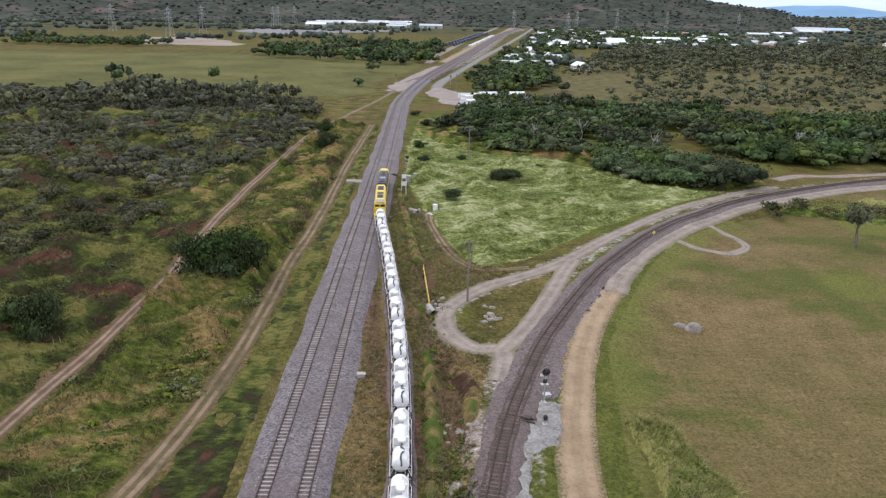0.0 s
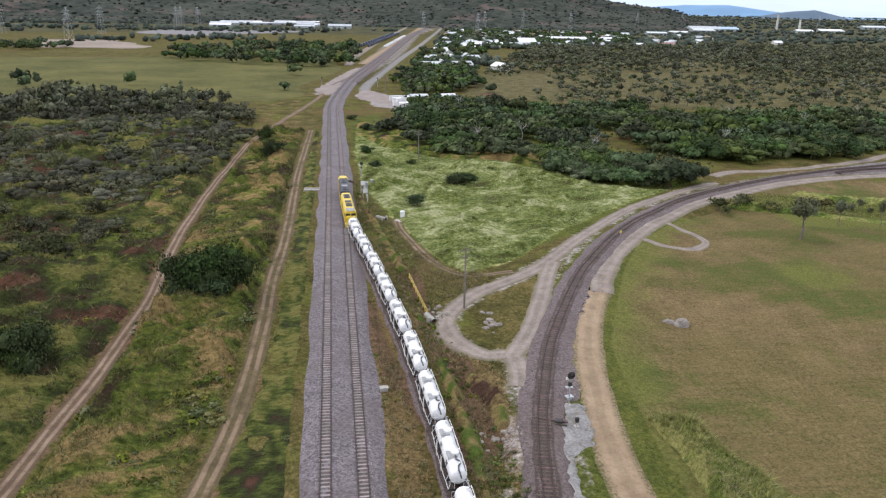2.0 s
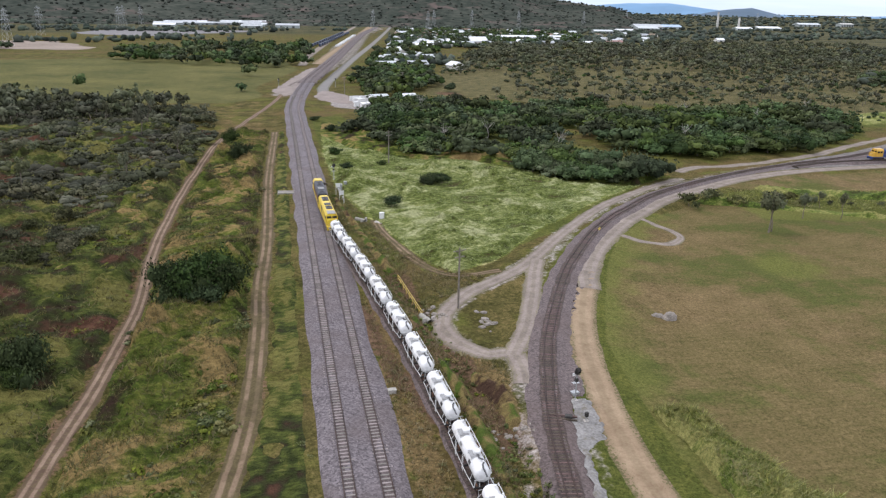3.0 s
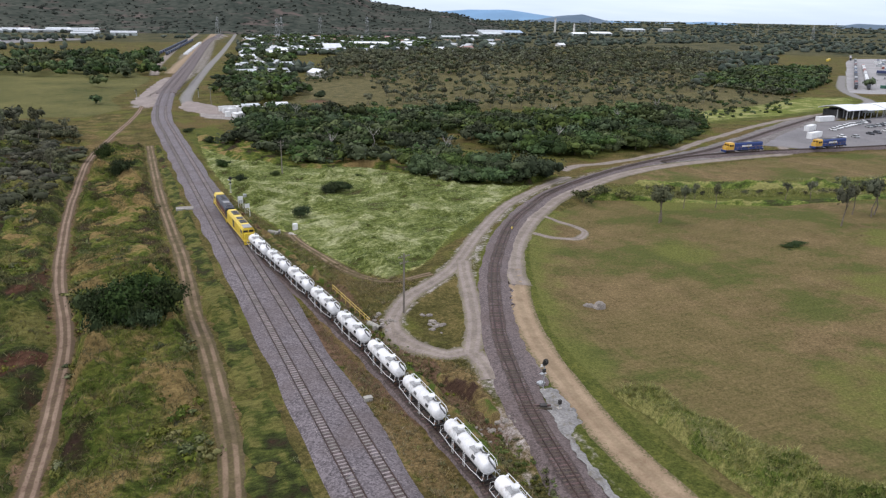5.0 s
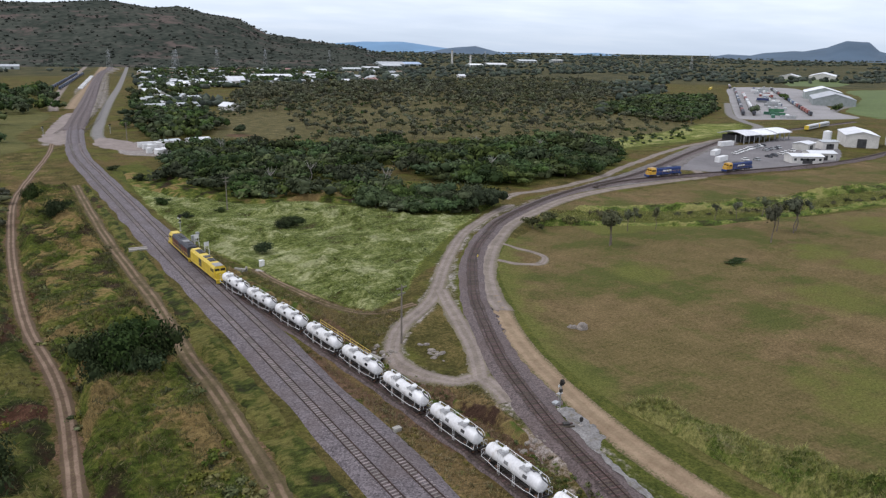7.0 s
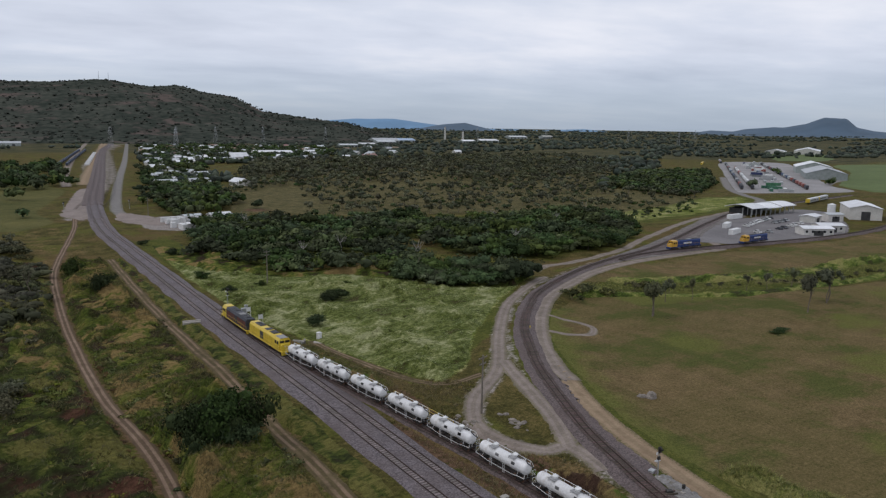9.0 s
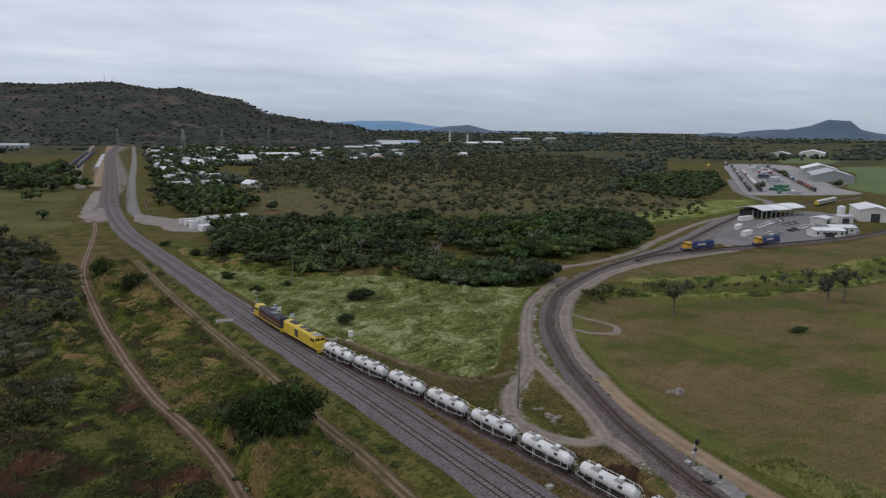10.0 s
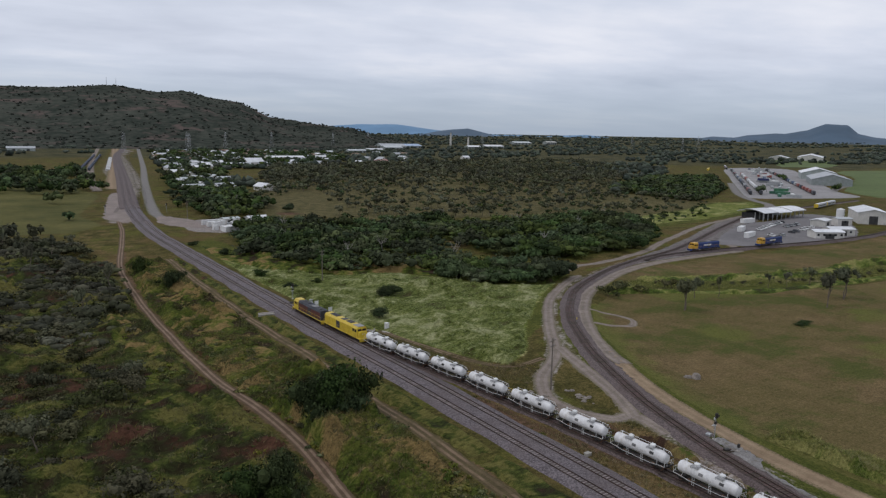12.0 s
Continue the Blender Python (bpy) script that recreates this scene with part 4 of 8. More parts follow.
def rail_mesh(c, off, base, name, parent):
    _, side = sides(c)
    prof = [(-0.065, 0), (-0.065, 0.025), (-0.02, 0.05), (-0.02, 0.11), (-0.036, 0.12), (-0.036, 0.155), (0.036, 0.155), (0.036, 0.12), (0.02, 0.11), (0.02, 0.05), (0.065, 0.025), (0.065, 0)]
    rows = [np.c_[c + side * (off + f), base + z] for f, z in prof]
    v = np.stack(rows, 1).reshape(-1, 3)
    k = len(prof)
    i = np.arange(len(c) * k).reshape(-1, k)
    quads = np.stack([i[:-1, :-1], i[:-1, 1:], i[1:, 1:], i[1:, :-1]], -1).reshape(-1, 4)
    return link_mesh(name, v, quads, STEEL, parent)


def sleeper_mesh(length, wide, high, material, name="sleeper"):
    bm = box_bm(-length / 2, -wide / 2, -high, length / 2, wide / 2, 0, bevel=0.02)
    me = bpy.data.meshes.new(name)
    bm.to_mesh(me)
    bm.free()
    me.materials.append(material)
    return me


SLEEPER_C, SLEEPER_W = sleeper_mesh(2.1, 0.24, 0.2, SLEEPER_GREY), sleeper_mesh(2.15, 0.23, 0.15, TIMBER)


def railway(points, shift, sleeper, label, base=BED, y_lo=20, y_hi=230, pitch=0.685, sink=0.035, limit=300, far=420):
    t = thing("railway_track", label, "railway track", group="railway tracks", kind="structure")
    c = offset_line(points, shift, 3.0 if y_lo < 300 else 14.0)
    up = base + np.maximum(on_ground(c[:, 0], c[:, 1]) - 0.62, 0)
    for off in (-0.57, 0.57):
        rail_mesh(c, off, up + 0.05, "rail", t)
    s = offset_line(points, shift, pitch)
    d, _ = sides(s)
    r = random.Random(int(shift * 10) + len(s))
    lay = base + np.maximum(on_ground(s[:, 0], s[:, 1]) - 0.62, 0)
    near = [k for k in range(len(s)) if y_lo <= s[k][1] <= y_hi][:limit]
    done = set(near)
    for k in near:
        ob = new("sleeper", sleeper)
        ob.parent = t
        ob.matrix_basis = Matrix.Translation((s[k][0], s[k][1], lay[k] + sink + 0.02 + r.uniform(-0.015, 0.012))) @ Matrix.Rotation(math.atan2(d[k][1], d[k][0]) - math.pi / 2 + r.gauss(0, 0.008), 4, "Z")
    rest = [k for k in range(len(s)) if k not in done and -60 <= s[k][1] <= far]
    if rest:
        vs, fs = [], []
        for k in rest:
            rot = np.array([[d[k][1], d[k][0]], [-d[k][0], d[k][1]]])
            q = np.array([(-1.05, -0.12), (1.05, -0.12), (1.05, 0.12), (-1.05, 0.12)]) @ rot.T + s[k]
            n0 = len(vs)
            vs += [(*p, lay[k] + sink - 0.15) for p in q] + [(*p, lay[k] + sink + 0.015) for p in q]
            fs += [[n0 + 4, n0 + 5, n0 + 6, n0 + 7], [n0, n0 + 1, n0 + 5, n0 + 4], [n0 + 2, n0 + 3, n0 + 7, n0 + 6], [n0 + 1, n0 + 2, n0 + 6, n0 + 5], [n0 + 3, n0, n0 + 4, n0 + 7]]
        tagged(link_mesh("far_sleepers", vs, fs, sleeper.materials[0], t), kind="stuff")
    return t


railway(MAIN, -1.95, SLEEPER_C, "narrow-gauge running line on pale concrete sleepers")
railway(MAIN, 1.95, SLEEPER_C, "narrow-gauge running line on pale concrete sleepers")
railway(BRANCH, 0.0, SLEEPER_W, "rusty branch line on dark timber sleepers", base=BED - 0.03, y_lo=0, y_hi=192)
railway(CURVE, 0.0, SLEEPER_W, "rusty curved line on dark timber sleepers", y_lo=20, y_hi=190)
railway(SPUR, 0.0, SLEEPER_W, "rusty depot siding on dark timber sleepers", base=BED - 0.04, y_lo=500, y_hi=501)
for _d in (5.5, 10, 15, 20):
    railway([(20, 470), (40, 560), (70, 740), (150, 1250), (235, 1727)], -_d, SLEEPER_W, "rusty siding in the far yard", y_lo=5000, y_hi=5001, far=1, base=0.5)


# ------------------------------------------------------------ hills
def ridge(name, table, d_ridge, d_foot, material, label, rough, seed, back=500, cells=(260, 60)):
    az = np.linspace(table[0][0], table[-1][0], cells[0])
    el = np.interp(az, [p[0] for p in table], [p[1] for p in table])
    top = 51 + d_ridge * np.tan(np.radians(el))
    rr = np.r_[np.linspace(d_foot, d_ridge, cells[1]), d_ridge + back * 0.4, d_ridge + back]
    k = np.r_[step01(np.linspace(0, 1, cells[1])) ** 0.9, 0.75, 0.2]
    A, R = np.meshgrid(np.radians(az), rr)
    x, y = -20 + R * np.sin(A), R * np.cos(A)
    base = height(x, y)
    z = base * 0 + np.maximum(top[None, :] - 8, 0)
    rng = np.random.default_rng(seed)
    n = np.zeros_like(x)
    for o in range(7):
        f = 0.0022 * 1.85**o
        ph = rng.uniform(0, 6.28, 4)
        ca, sa = math.cos(ph[2]), math.sin(ph[2])
        n += np.abs(np.sin((x * ca + y * sa) * f + ph[0] + 1.7 * np.sin((y * ca - x * sa) * f * 0.8 + ph[1]))) * 0.62**o
    n = (n - n.mean()) / n.std()
    K = k[:, None] * np.ones_like(x)
    z = base * (1 - K) + (top[None, :]) * K + rough * n * np.sqrt(np.clip(K * (1.15 - K), 0, 1)) * np.clip((top[None, :] - base) / 120, 0, 1)
    z = np.maximum(z, base - 4)
    i = np.arange(z.size).reshape(z.shape)
    quads = np.stack([i[:-1, :-1], i[:-1, 1:], i[1:, 1:], i[1:, :-1]], -1).reshape(-1, 4)
    return tagged(link_mesh(name, np.stack([x, y, z], -1).reshape(-1, 3), quads, material, smooth=True), label, "hill", kind="structure"), (x, y, z)


HILL = surface("scrub_covered_hillside", (0.022, 0.029, 0.024), (0.074, 0.078, 0.064), 0.005, 0.05, 0.95, 4.0, stain=(0.118, 0.090, 0.080))

HILL.node_tree.nodes["Principled BSDF"].inputs["Specular IOR Level"].default_value = 0.0


# Distant hills: haze is put into the blue base colour and a faint emission.
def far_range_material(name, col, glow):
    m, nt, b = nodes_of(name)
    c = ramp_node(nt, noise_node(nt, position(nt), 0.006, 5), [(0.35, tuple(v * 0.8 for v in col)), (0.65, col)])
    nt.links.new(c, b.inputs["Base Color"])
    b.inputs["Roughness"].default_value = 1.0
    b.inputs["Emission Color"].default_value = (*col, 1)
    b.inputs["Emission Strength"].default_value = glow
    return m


# Blues and glow stand in for the air between, not for rock colour.
RANGE_A = far_range_material("haze_painted_range", (0.10, 0.19, 0.30), 0.35)
RANGE_B = far_range_material("haze_painted_hill", (0.055, 0.092, 0.135), 0.10)
_, HILLTOP = ridge("hill", [(-60, 2.0), (-45, 2.5), (-28, 2.2), (-12, 2.6), (2.3, 2.28), (4.2, 2.44), (7.8, 2.81), (9.1, 2.67), (10.9, 2.39), (12.7, 2.5), (14.6, 2.08), (16.6, 1.82), (18.6, 0.84), (20.6, 0.56), (23.1, 0.23), (24.8, 0.09), (26.5, -0.42), (28.5, -0.75)], 3000, 1750, HILL, "long scrub-covered rocky hill behind the town", 10, 3)
ridge("backdrop_range", [(21.5, -0.3), (23.5, 0.23), (25.6, 0.40), (28.6, 0.41), (30.7, 0.16), (33, -0.1), (36, -0.2), (40, -0.25), (43, -0.12), (45, -0.3)], 4700, 4300, RANGE_A, "mountain range on the horizon, painted in hazy blue", 6, 4, back=100, cells=(120, 14))
ridge("backdrop_range", [(30.2, -0.3), (31.6, -0.05), (32.5, 0.09), (34.0, 0.22), (35.1, -0.03), (36.2, -0.32)], 4500, 4000, RANGE_B, "hill on the horizon, painted in hazy blue-grey", 8, 6, back=200, cells=(60, 14))
ridge("backdrop_range", [(50.2, -0.36), (52.0, -0.06), (53.5, -0.12), (54.3, 0.06), (56.1, 0.21), (56.8, 0.18), (58.2, 0.44), (59.3, 0.91), (60.6, 0.85), (61.3, 0.26), (62.3, 0.05), (64, -0.1), (68, 0.1), (75, -0.3)], 4500, 3900, RANGE_B, "rocky headland hill on the horizon, painted in hazy blue-grey", 10, 8, back=200, cells=(160, 20))



# ------------------------------------------------------------ paints and metals for things
WHITE_TANK = surface("weathered_white_tank_paint", (0.58, 0.575, 0.57), (0.74, 0.735, 0.73), 0.4, 3.0, 0.4, spread=0.12, stain=(0.52, 0.49, 0.45), local=True)
WHITE = surface("dusty_white_paint", (0.52, 0.52, 0.51), (0.72, 0.72, 0.71), 0.4, 3.0, 0.5, spread=0.1)
GREY_PLATE = surface("grey_grating", (0.15, 0.15, 0.15), (0.30, 0.30, 0.29), 1.5, 9, 0.7, local=True)
PAD = surface("pale_grey_platform", (0.19, 0.19, 0.19), (0.33, 0.33, 0.325), 1.5, 9, 0.7, local=True)
BLACK = surface("grimy_black_metal", (0.012, 0.011, 0.010), (0.05, 0.045, 0.04), 1.0, 8, 0.65, local=True)
HOSE = surface("dark_rubber_hose", (0.035, 0.035, 0.036), (0.09, 0.09, 0.09), 1.0, 8, 0.7, local=True)
PLACARD = surface("dark_placard", (0.05, 0.05, 0.05), (0.12, 0.12, 0.12), 1.0, 8, 0.6, local=True)
YELLOW = surface("locomotive_yellow_paint", (0.48, 0.34, 0.028), (0.66, 0.49, 0.055), 0.5, 3.0, 0.4, local=True, stain=(0.42, 0.27, 0.04))
ORANGE = surface("locomotive_orange_paint", (0.42, 0.17, 0.020), (0.58, 0.26, 0.030), 0.5, 3.0, 0.4, local=True)
AMBER = surface("faded_amber_cab_paint", (0.44, 0.24, 0.030), (0.60, 0.36, 0.055), 0.5, 3.0, 0.4, local=True)
MAROON = surface("dark_maroon_paint", (0.06, 0.020, 0.018), (0.14, 0.05, 0.04), 0.5, 3, 0.5, local=True)
ROOF_DARK = surface("sooty_roof", (0.02, 0.021, 0.026), (0.075, 0.078, 0.090), 0.6, 4, 0.6, local=True)
ROOF_GREY = surface("faded_grey_roof", (0.17, 0.17, 0.165), (0.33, 0.32, 0.31), 0.6, 4, 0.6, local=True)
BLUE = surface("locomotive_blue_paint", (0.012, 0.028, 0.10), (0.03, 0.06, 0.20), 0.5, 3, 0.4, local=True)
GLASS = glass_dark("dark_window_glass")
GALV = surface("galvanised_steel", (0.28, 0.29, 0.29), (0.46, 0.47, 0.47), 0.8, 6, 0.5, metal=0.5)
RUST = surface("rusty_iron", (0.09, 0.045, 0.028), (0.20, 0.11, 0.07), 0.8, 7, 0.8, local=True)
STONE = surface("grey_brown_rock", (0.11, 0.095, 0.08), (0.29, 0.255, 0.22), 0.7, 5, 0.95, 0.04)
POLE_WOOD = surface("weathered_pole_timber", (0.10, 0.085, 0.07), (0.22, 0.19, 0.16), 0.7, 7, 0.9)
SAFETY = surface("faded_safety_yellow", (0.45, 0.33, 0.07), (0.62, 0.47, 0.13), 0.5, 4, 0.6)
RED = surface("faded_red_paint", (0.16, 0.045, 0.035), (0.27, 0.085, 0.065), 0.5, 4, 0.5, local=True)


# ------------------------------------------------------------ railway vehicles
def add_wheelset(bm, y, r=0.42, seg=14):
    for x in (-0.54, 0.54):
        add_tube(bm, (x - 0.065, y, r), (x + 0.065, y, r), r, seg=seg)
    add_tube(bm, (-0.5, y, r), (0.5, y, r), 0.075, seg=6)


def bogie(parent, y, axles, name="bogie"):
    """Side frames, springs and wheelsets of one truck, lengthwise along y."""
    ys = [y + a for a in axles]
    bm = bmesh.new()
    for x in (-0.82, 0.82):
        add_box(bm, x - 0.09, ys[0] - 0.45, 0.42, x + 0.09, ys[-1] + 0.45, 0.70, bevel=0.05)
        for a in ys:
            add_box(bm, x - 0.12, a - 0.16, 0.26, x + 0.12, a + 0.16, 0.58, bevel=0.03)
        add_tube(bm, (x, y - 0.18, 0.3), (x, y - 0.18, 0.6), 0.09, seg=8)
        add_tube(bm, (x, y + 0.18, 0.3), (x, y + 0.18, 0.6), 0.09, seg=8)
    add_box(bm, -0.8, y - 0.2, 0.5, 0.8, y + 0.2, 0.78, bevel=0.04)
    b = part(name, bm, BLACK, parent)
    for a in ys:
        w = bmesh.new()
        add_wheelset(w, a)
        part("wheelset", w, RUST, b)
    return b


def hoop(bm, pts, r, seg=6):
    """One bent bar through the points."""
    p = [Vector(q) for q in pts]
    rings = []
    for k, q in enumerate(p):
        d = (p[min(k + 1, len(p) - 1)] - p[max(k - 1, 0)]).normalized()
        m = d.to_track_quat("Z", "Y").to_matrix()
        if rings and abs(d.z) > 0.999:
            m = Matrix.Identity(3)
        rings.append([bm.verts.new(q + m @ Vector((math.cos(2 * math.pi * j / seg) * r, math.sin(2 * math.pi * j / seg) * r, 0))) for j in range(seg)])
    for a, b in zip(rings, rings[1:]):
        off = min(range(seg), key=lambda o: sum((a[j].co - b[(j + o) % seg].co).length for j in range(seg)))
        for j in range(seg):
            bm.faces.new((a[j], a[(j + 1) % seg], b[(j + 1 + off) % seg], b[(j + off) % seg]))
    bm.faces.new(rings[0][::-1])
    bm.faces.new(rings[-1])


def tank_shell(bm, half, r, z, seg=28):
    """Cylinder lengthwise along y with dished ends and two faint weld bands."""
    prof = [(-half, 0.0), (-half + 0.02, r * 0.35), (-half + 0.10, r * 0.70), (-half + 0.24, r * 0.92), (-half + 0.42, r)]
    for w in (-half * 0.5, -0.02, half * 0.5):
        prof += [(w - 0.05, r), (w - 0.04, r + 0.012), (w + 0.04, r + 0.012), (w + 0.05, r)]
    prof += [(half - 0.42, r), (half - 0.24, r * 0.92), (half - 0.10, r * 0.70), (half - 0.02, r * 0.35), (half, 0.0)]
    rings = []
    for y, q in prof:
        if q == 0:
            rings.append([bm.verts.new((0, y, z))])
        else:
            rings.append([bm.verts.new((q * math.sin(2 * math.pi * k / seg), y, z + q * math.cos(2 * math.pi * k / seg))) for k in range(seg)])
    for a, b in zip(rings, rings[1:]):
        for k in range(seg):
            j = (k + 1) % seg
            if len(a) == 1:
                bm.faces.new((a[0], b[k], b[j]))
            elif len(b) == 1:
                bm.faces.new((a[k], b[0], a[j]))
            else:
                bm.faces.new((a[k], b[k], b[j], a[j]))
    bmesh.ops.recalc_face_normals(bm, faces=bm.faces)


def tank_wagon(m):
    t = thing("tank_wagon", "white chemical tank wagon with roof hatches, coupled in a train", "tank wagon", m, "wagons of the train")
    half, r, zc = 5.7, 0.95, 2.12
    bm = bmesh.new()
    tank_shell(bm, half, r, zc)
    tank = part("tank", bm, WHITE_TANK, t, smooth=True)
    # underframe: sills, headstocks and cross bearers
    bm = bmesh.new()
    for x in (-0.45, 0.45):
        add_box(bm, x - 0.09, -6.0, 0.86, x + 0.09, 6.0, 1.14)
    for y in (-6.0, -4.1, -1.4, 1.4, 4.1, 6.0):
        add_box(bm, -1.18, y - 0.11, 0.90, 1.18, y + 0.11, 1.10, bevel=0.02)
    for y in (-4.1, 4.1):
        add_box(bm, -0.85, y - 0.5, 1.08, 0.85, y + 0.5, 1.50, bevel=0.12)
    part("underframe", bm, BLACK, t)
    for sx in (-1, 1):
        bm = bmesh.new()
        x = 1.20 * sx
        hoop(bm, [(x, -6.0, 1.12), (x, -4.6, 1.05), (x, -3.0, 0.84), (x, 3.0, 0.84), (x, 4.6, 1.05), (x, 6.0, 1.12)], 0.036)
        for y in (-6.0, -4.4, 4.4, 6.0):
            add_tube(bm, (x, y, 1.05), (sx * 0.86, y * 0.96, 1.7), 0.028, seg=5)
        part("side_rail", bm, WHITE, t)
        for y in (-1.2, 2.0):
            bm = bmesh.new()
            for dy in (-0.22, 0.22):
                hoop(bm, [(x * 1.02, y + dy, 0.35), (x * 1.02, y + dy, 2.2), (sx * 0.78, y + dy, 2.92), (sx * 0.45, y + dy, 3.08)], 0.024, 5)
            for k in range(7):
                z = 0.45 + 0.26 * k
                add_tube(bm, (x * 1.02, y - 0.22, z), (x * 1.02, y + 0.22, z), 0.02, seg=5)
            part("ladder", bm, WHITE, t)
        for y, mat, w in ((0.9, GREY_PLATE, 0.42), (-3.0, PLACARD, 0.42)):
            bm = bmesh.new()
            a0, a1 = 58 * sx, 84 * sx
            ring = []
            for a in np.linspace(a0, a1, 4):
                p = Vector((math.sin(radians(a)) * (r + 0.025), 0, zc + math.cos(radians(a)) * (r + 0.025)))
                ring.append([bm.verts.new(p + Vector((0, y + dy, 0))) for dy in (-w, w)])
            for p, q in zip(ring, ring[1:]):
                bm.faces.new((p[0], p[1], q[1], q[0]))
            bmesh.ops.solidify(bm, geom=bm.faces[:], thickness=-0.02)
            part("placard", bm, mat, tank, "dark lettered hazard placard" if mat is PLACARD else "grey lettered panel")
    for y in (-2.4, 2.4):
        bm = bmesh.new()
        add_box(bm, -0.80, y - 0.75, 3.08, 0.30, y + 0.75, 3.13, bevel=0.01)
        for dx in (-0.9, 0.2):
            for dy in (-0.65, 0.65):
                add_tube(bm, (dx * 0.8, y + dy, 2.6), (dx * 0.8, y + dy, 3.09), 0.03, seg=5)
        part("hatch_platform", bm, PAD, t)
        bm = bmesh.new()
        add_tube(bm, (0.12, y, 2.85), (0.12, y, 3.42), 0.42, seg=18)
        add_tube(bm, (0.12, y, 3.42), (0.12, y, 3.52), 0.50, 0.40, seg=18)
        add_tube(bm, (0.66, y + 0.6, 2.6), (0.66, y + 0.6, 3.4), 0.11, seg=8)
        hatch = part("hatch", bm, WHITE, t, smooth=False)
    # pipe and guard rail along the top edge
    bm = bmesh.new()
    hoop(bm, [(0.84, -5.9, 2.5), (0.86, -5.4, 3.05), (0.86, -3.1, 3.12), (0.86, 3.1, 3.12), (0.86, 5.4, 3.05), (0.84, 5.9, 2.5)], 0.036)
    for y in (-5.2, -3.6, -1.2, 1.2, 3.6, 5.2):
        add_tube(bm, (0.72, y, 2.65), (0.86, y, 3.12), 0.03, seg=5)
    for y in (-4.6, 4.6):
        add_tube(bm, (0.3, y, 2.95), (0.3, y, 3.36), 0.11, seg=10)
        add_tube(bm, (0.3, y, 3.36), (0.3, y, 3.42), 0.16, seg=10)
    part("top_rail", bm, WHITE, t)
    bm = bmesh.new()
    hoop(bm, [(0.12, -2.9, 3.2), (0.02, -3.6, 3.24), (0.30, -4.1, 3.30), (0.38, -4.6, 3.34), (0.08, -5.0, 3.26), (0.00, -5.5, 3.1), (0.10, -6.0, 2.9), (0.10, -6.7, 2.8)], 0.10, 8)
    part("transfer_hose", bm, HOSE, t, "dark grey transfer hose")
    for sy in (-1, 1):
        bm = bmesh.new()
        add_box(bm, -0.16, sy * 6.0 - 0.05, 0.70, 0.16, sy * 6.0 + 0.05, 0.98)
        add_box(bm, -0.10, min(sy * 6.0, sy * 6.5), 0.76, 0.10, max(sy * 6.0, sy * 6.5), 0.92, bevel=0.02)
        part("coupler", bm, BLACK, t)
        bm = bmesh.new()
        y = sy * 6.02
        hoop(bm, [(-1.1, y, 1.0), (-1.1, y, 2.0), (1.1, y, 2.0), (1.1, y, 1.0)], 0.026, 5)
        add_tube(bm, (-0.5, y, 1.0), (-0.5, y, 2.0), 0.03, seg=5)
        add_tube(bm, (0.5, y, 1.0), (0.5, y, 2.0), 0.03, seg=5)
        part("end_rail", bm, WHITE, t)
        bogie(t, sy * 4.1, (-0.85, 0.85))
    return t


def prism(bm, prof, y0, y1):
    """Solid with an outline in x and z swept along y."""
    a = [bm.verts.new((x, y0, z)) for x, z in prof]
    b = [bm.verts.new((x, y1, z)) for x, z in prof]
    n = len(prof)
    for k in range(n):
        bm.faces.new((a[k], a[(k + 1) % n], b[(k + 1) % n], b[k]))
    bm.faces.new(a[::-1])
    bm.faces.new(b)
    bmesh.ops.recalc_face_normals(bm, faces=bm.faces)


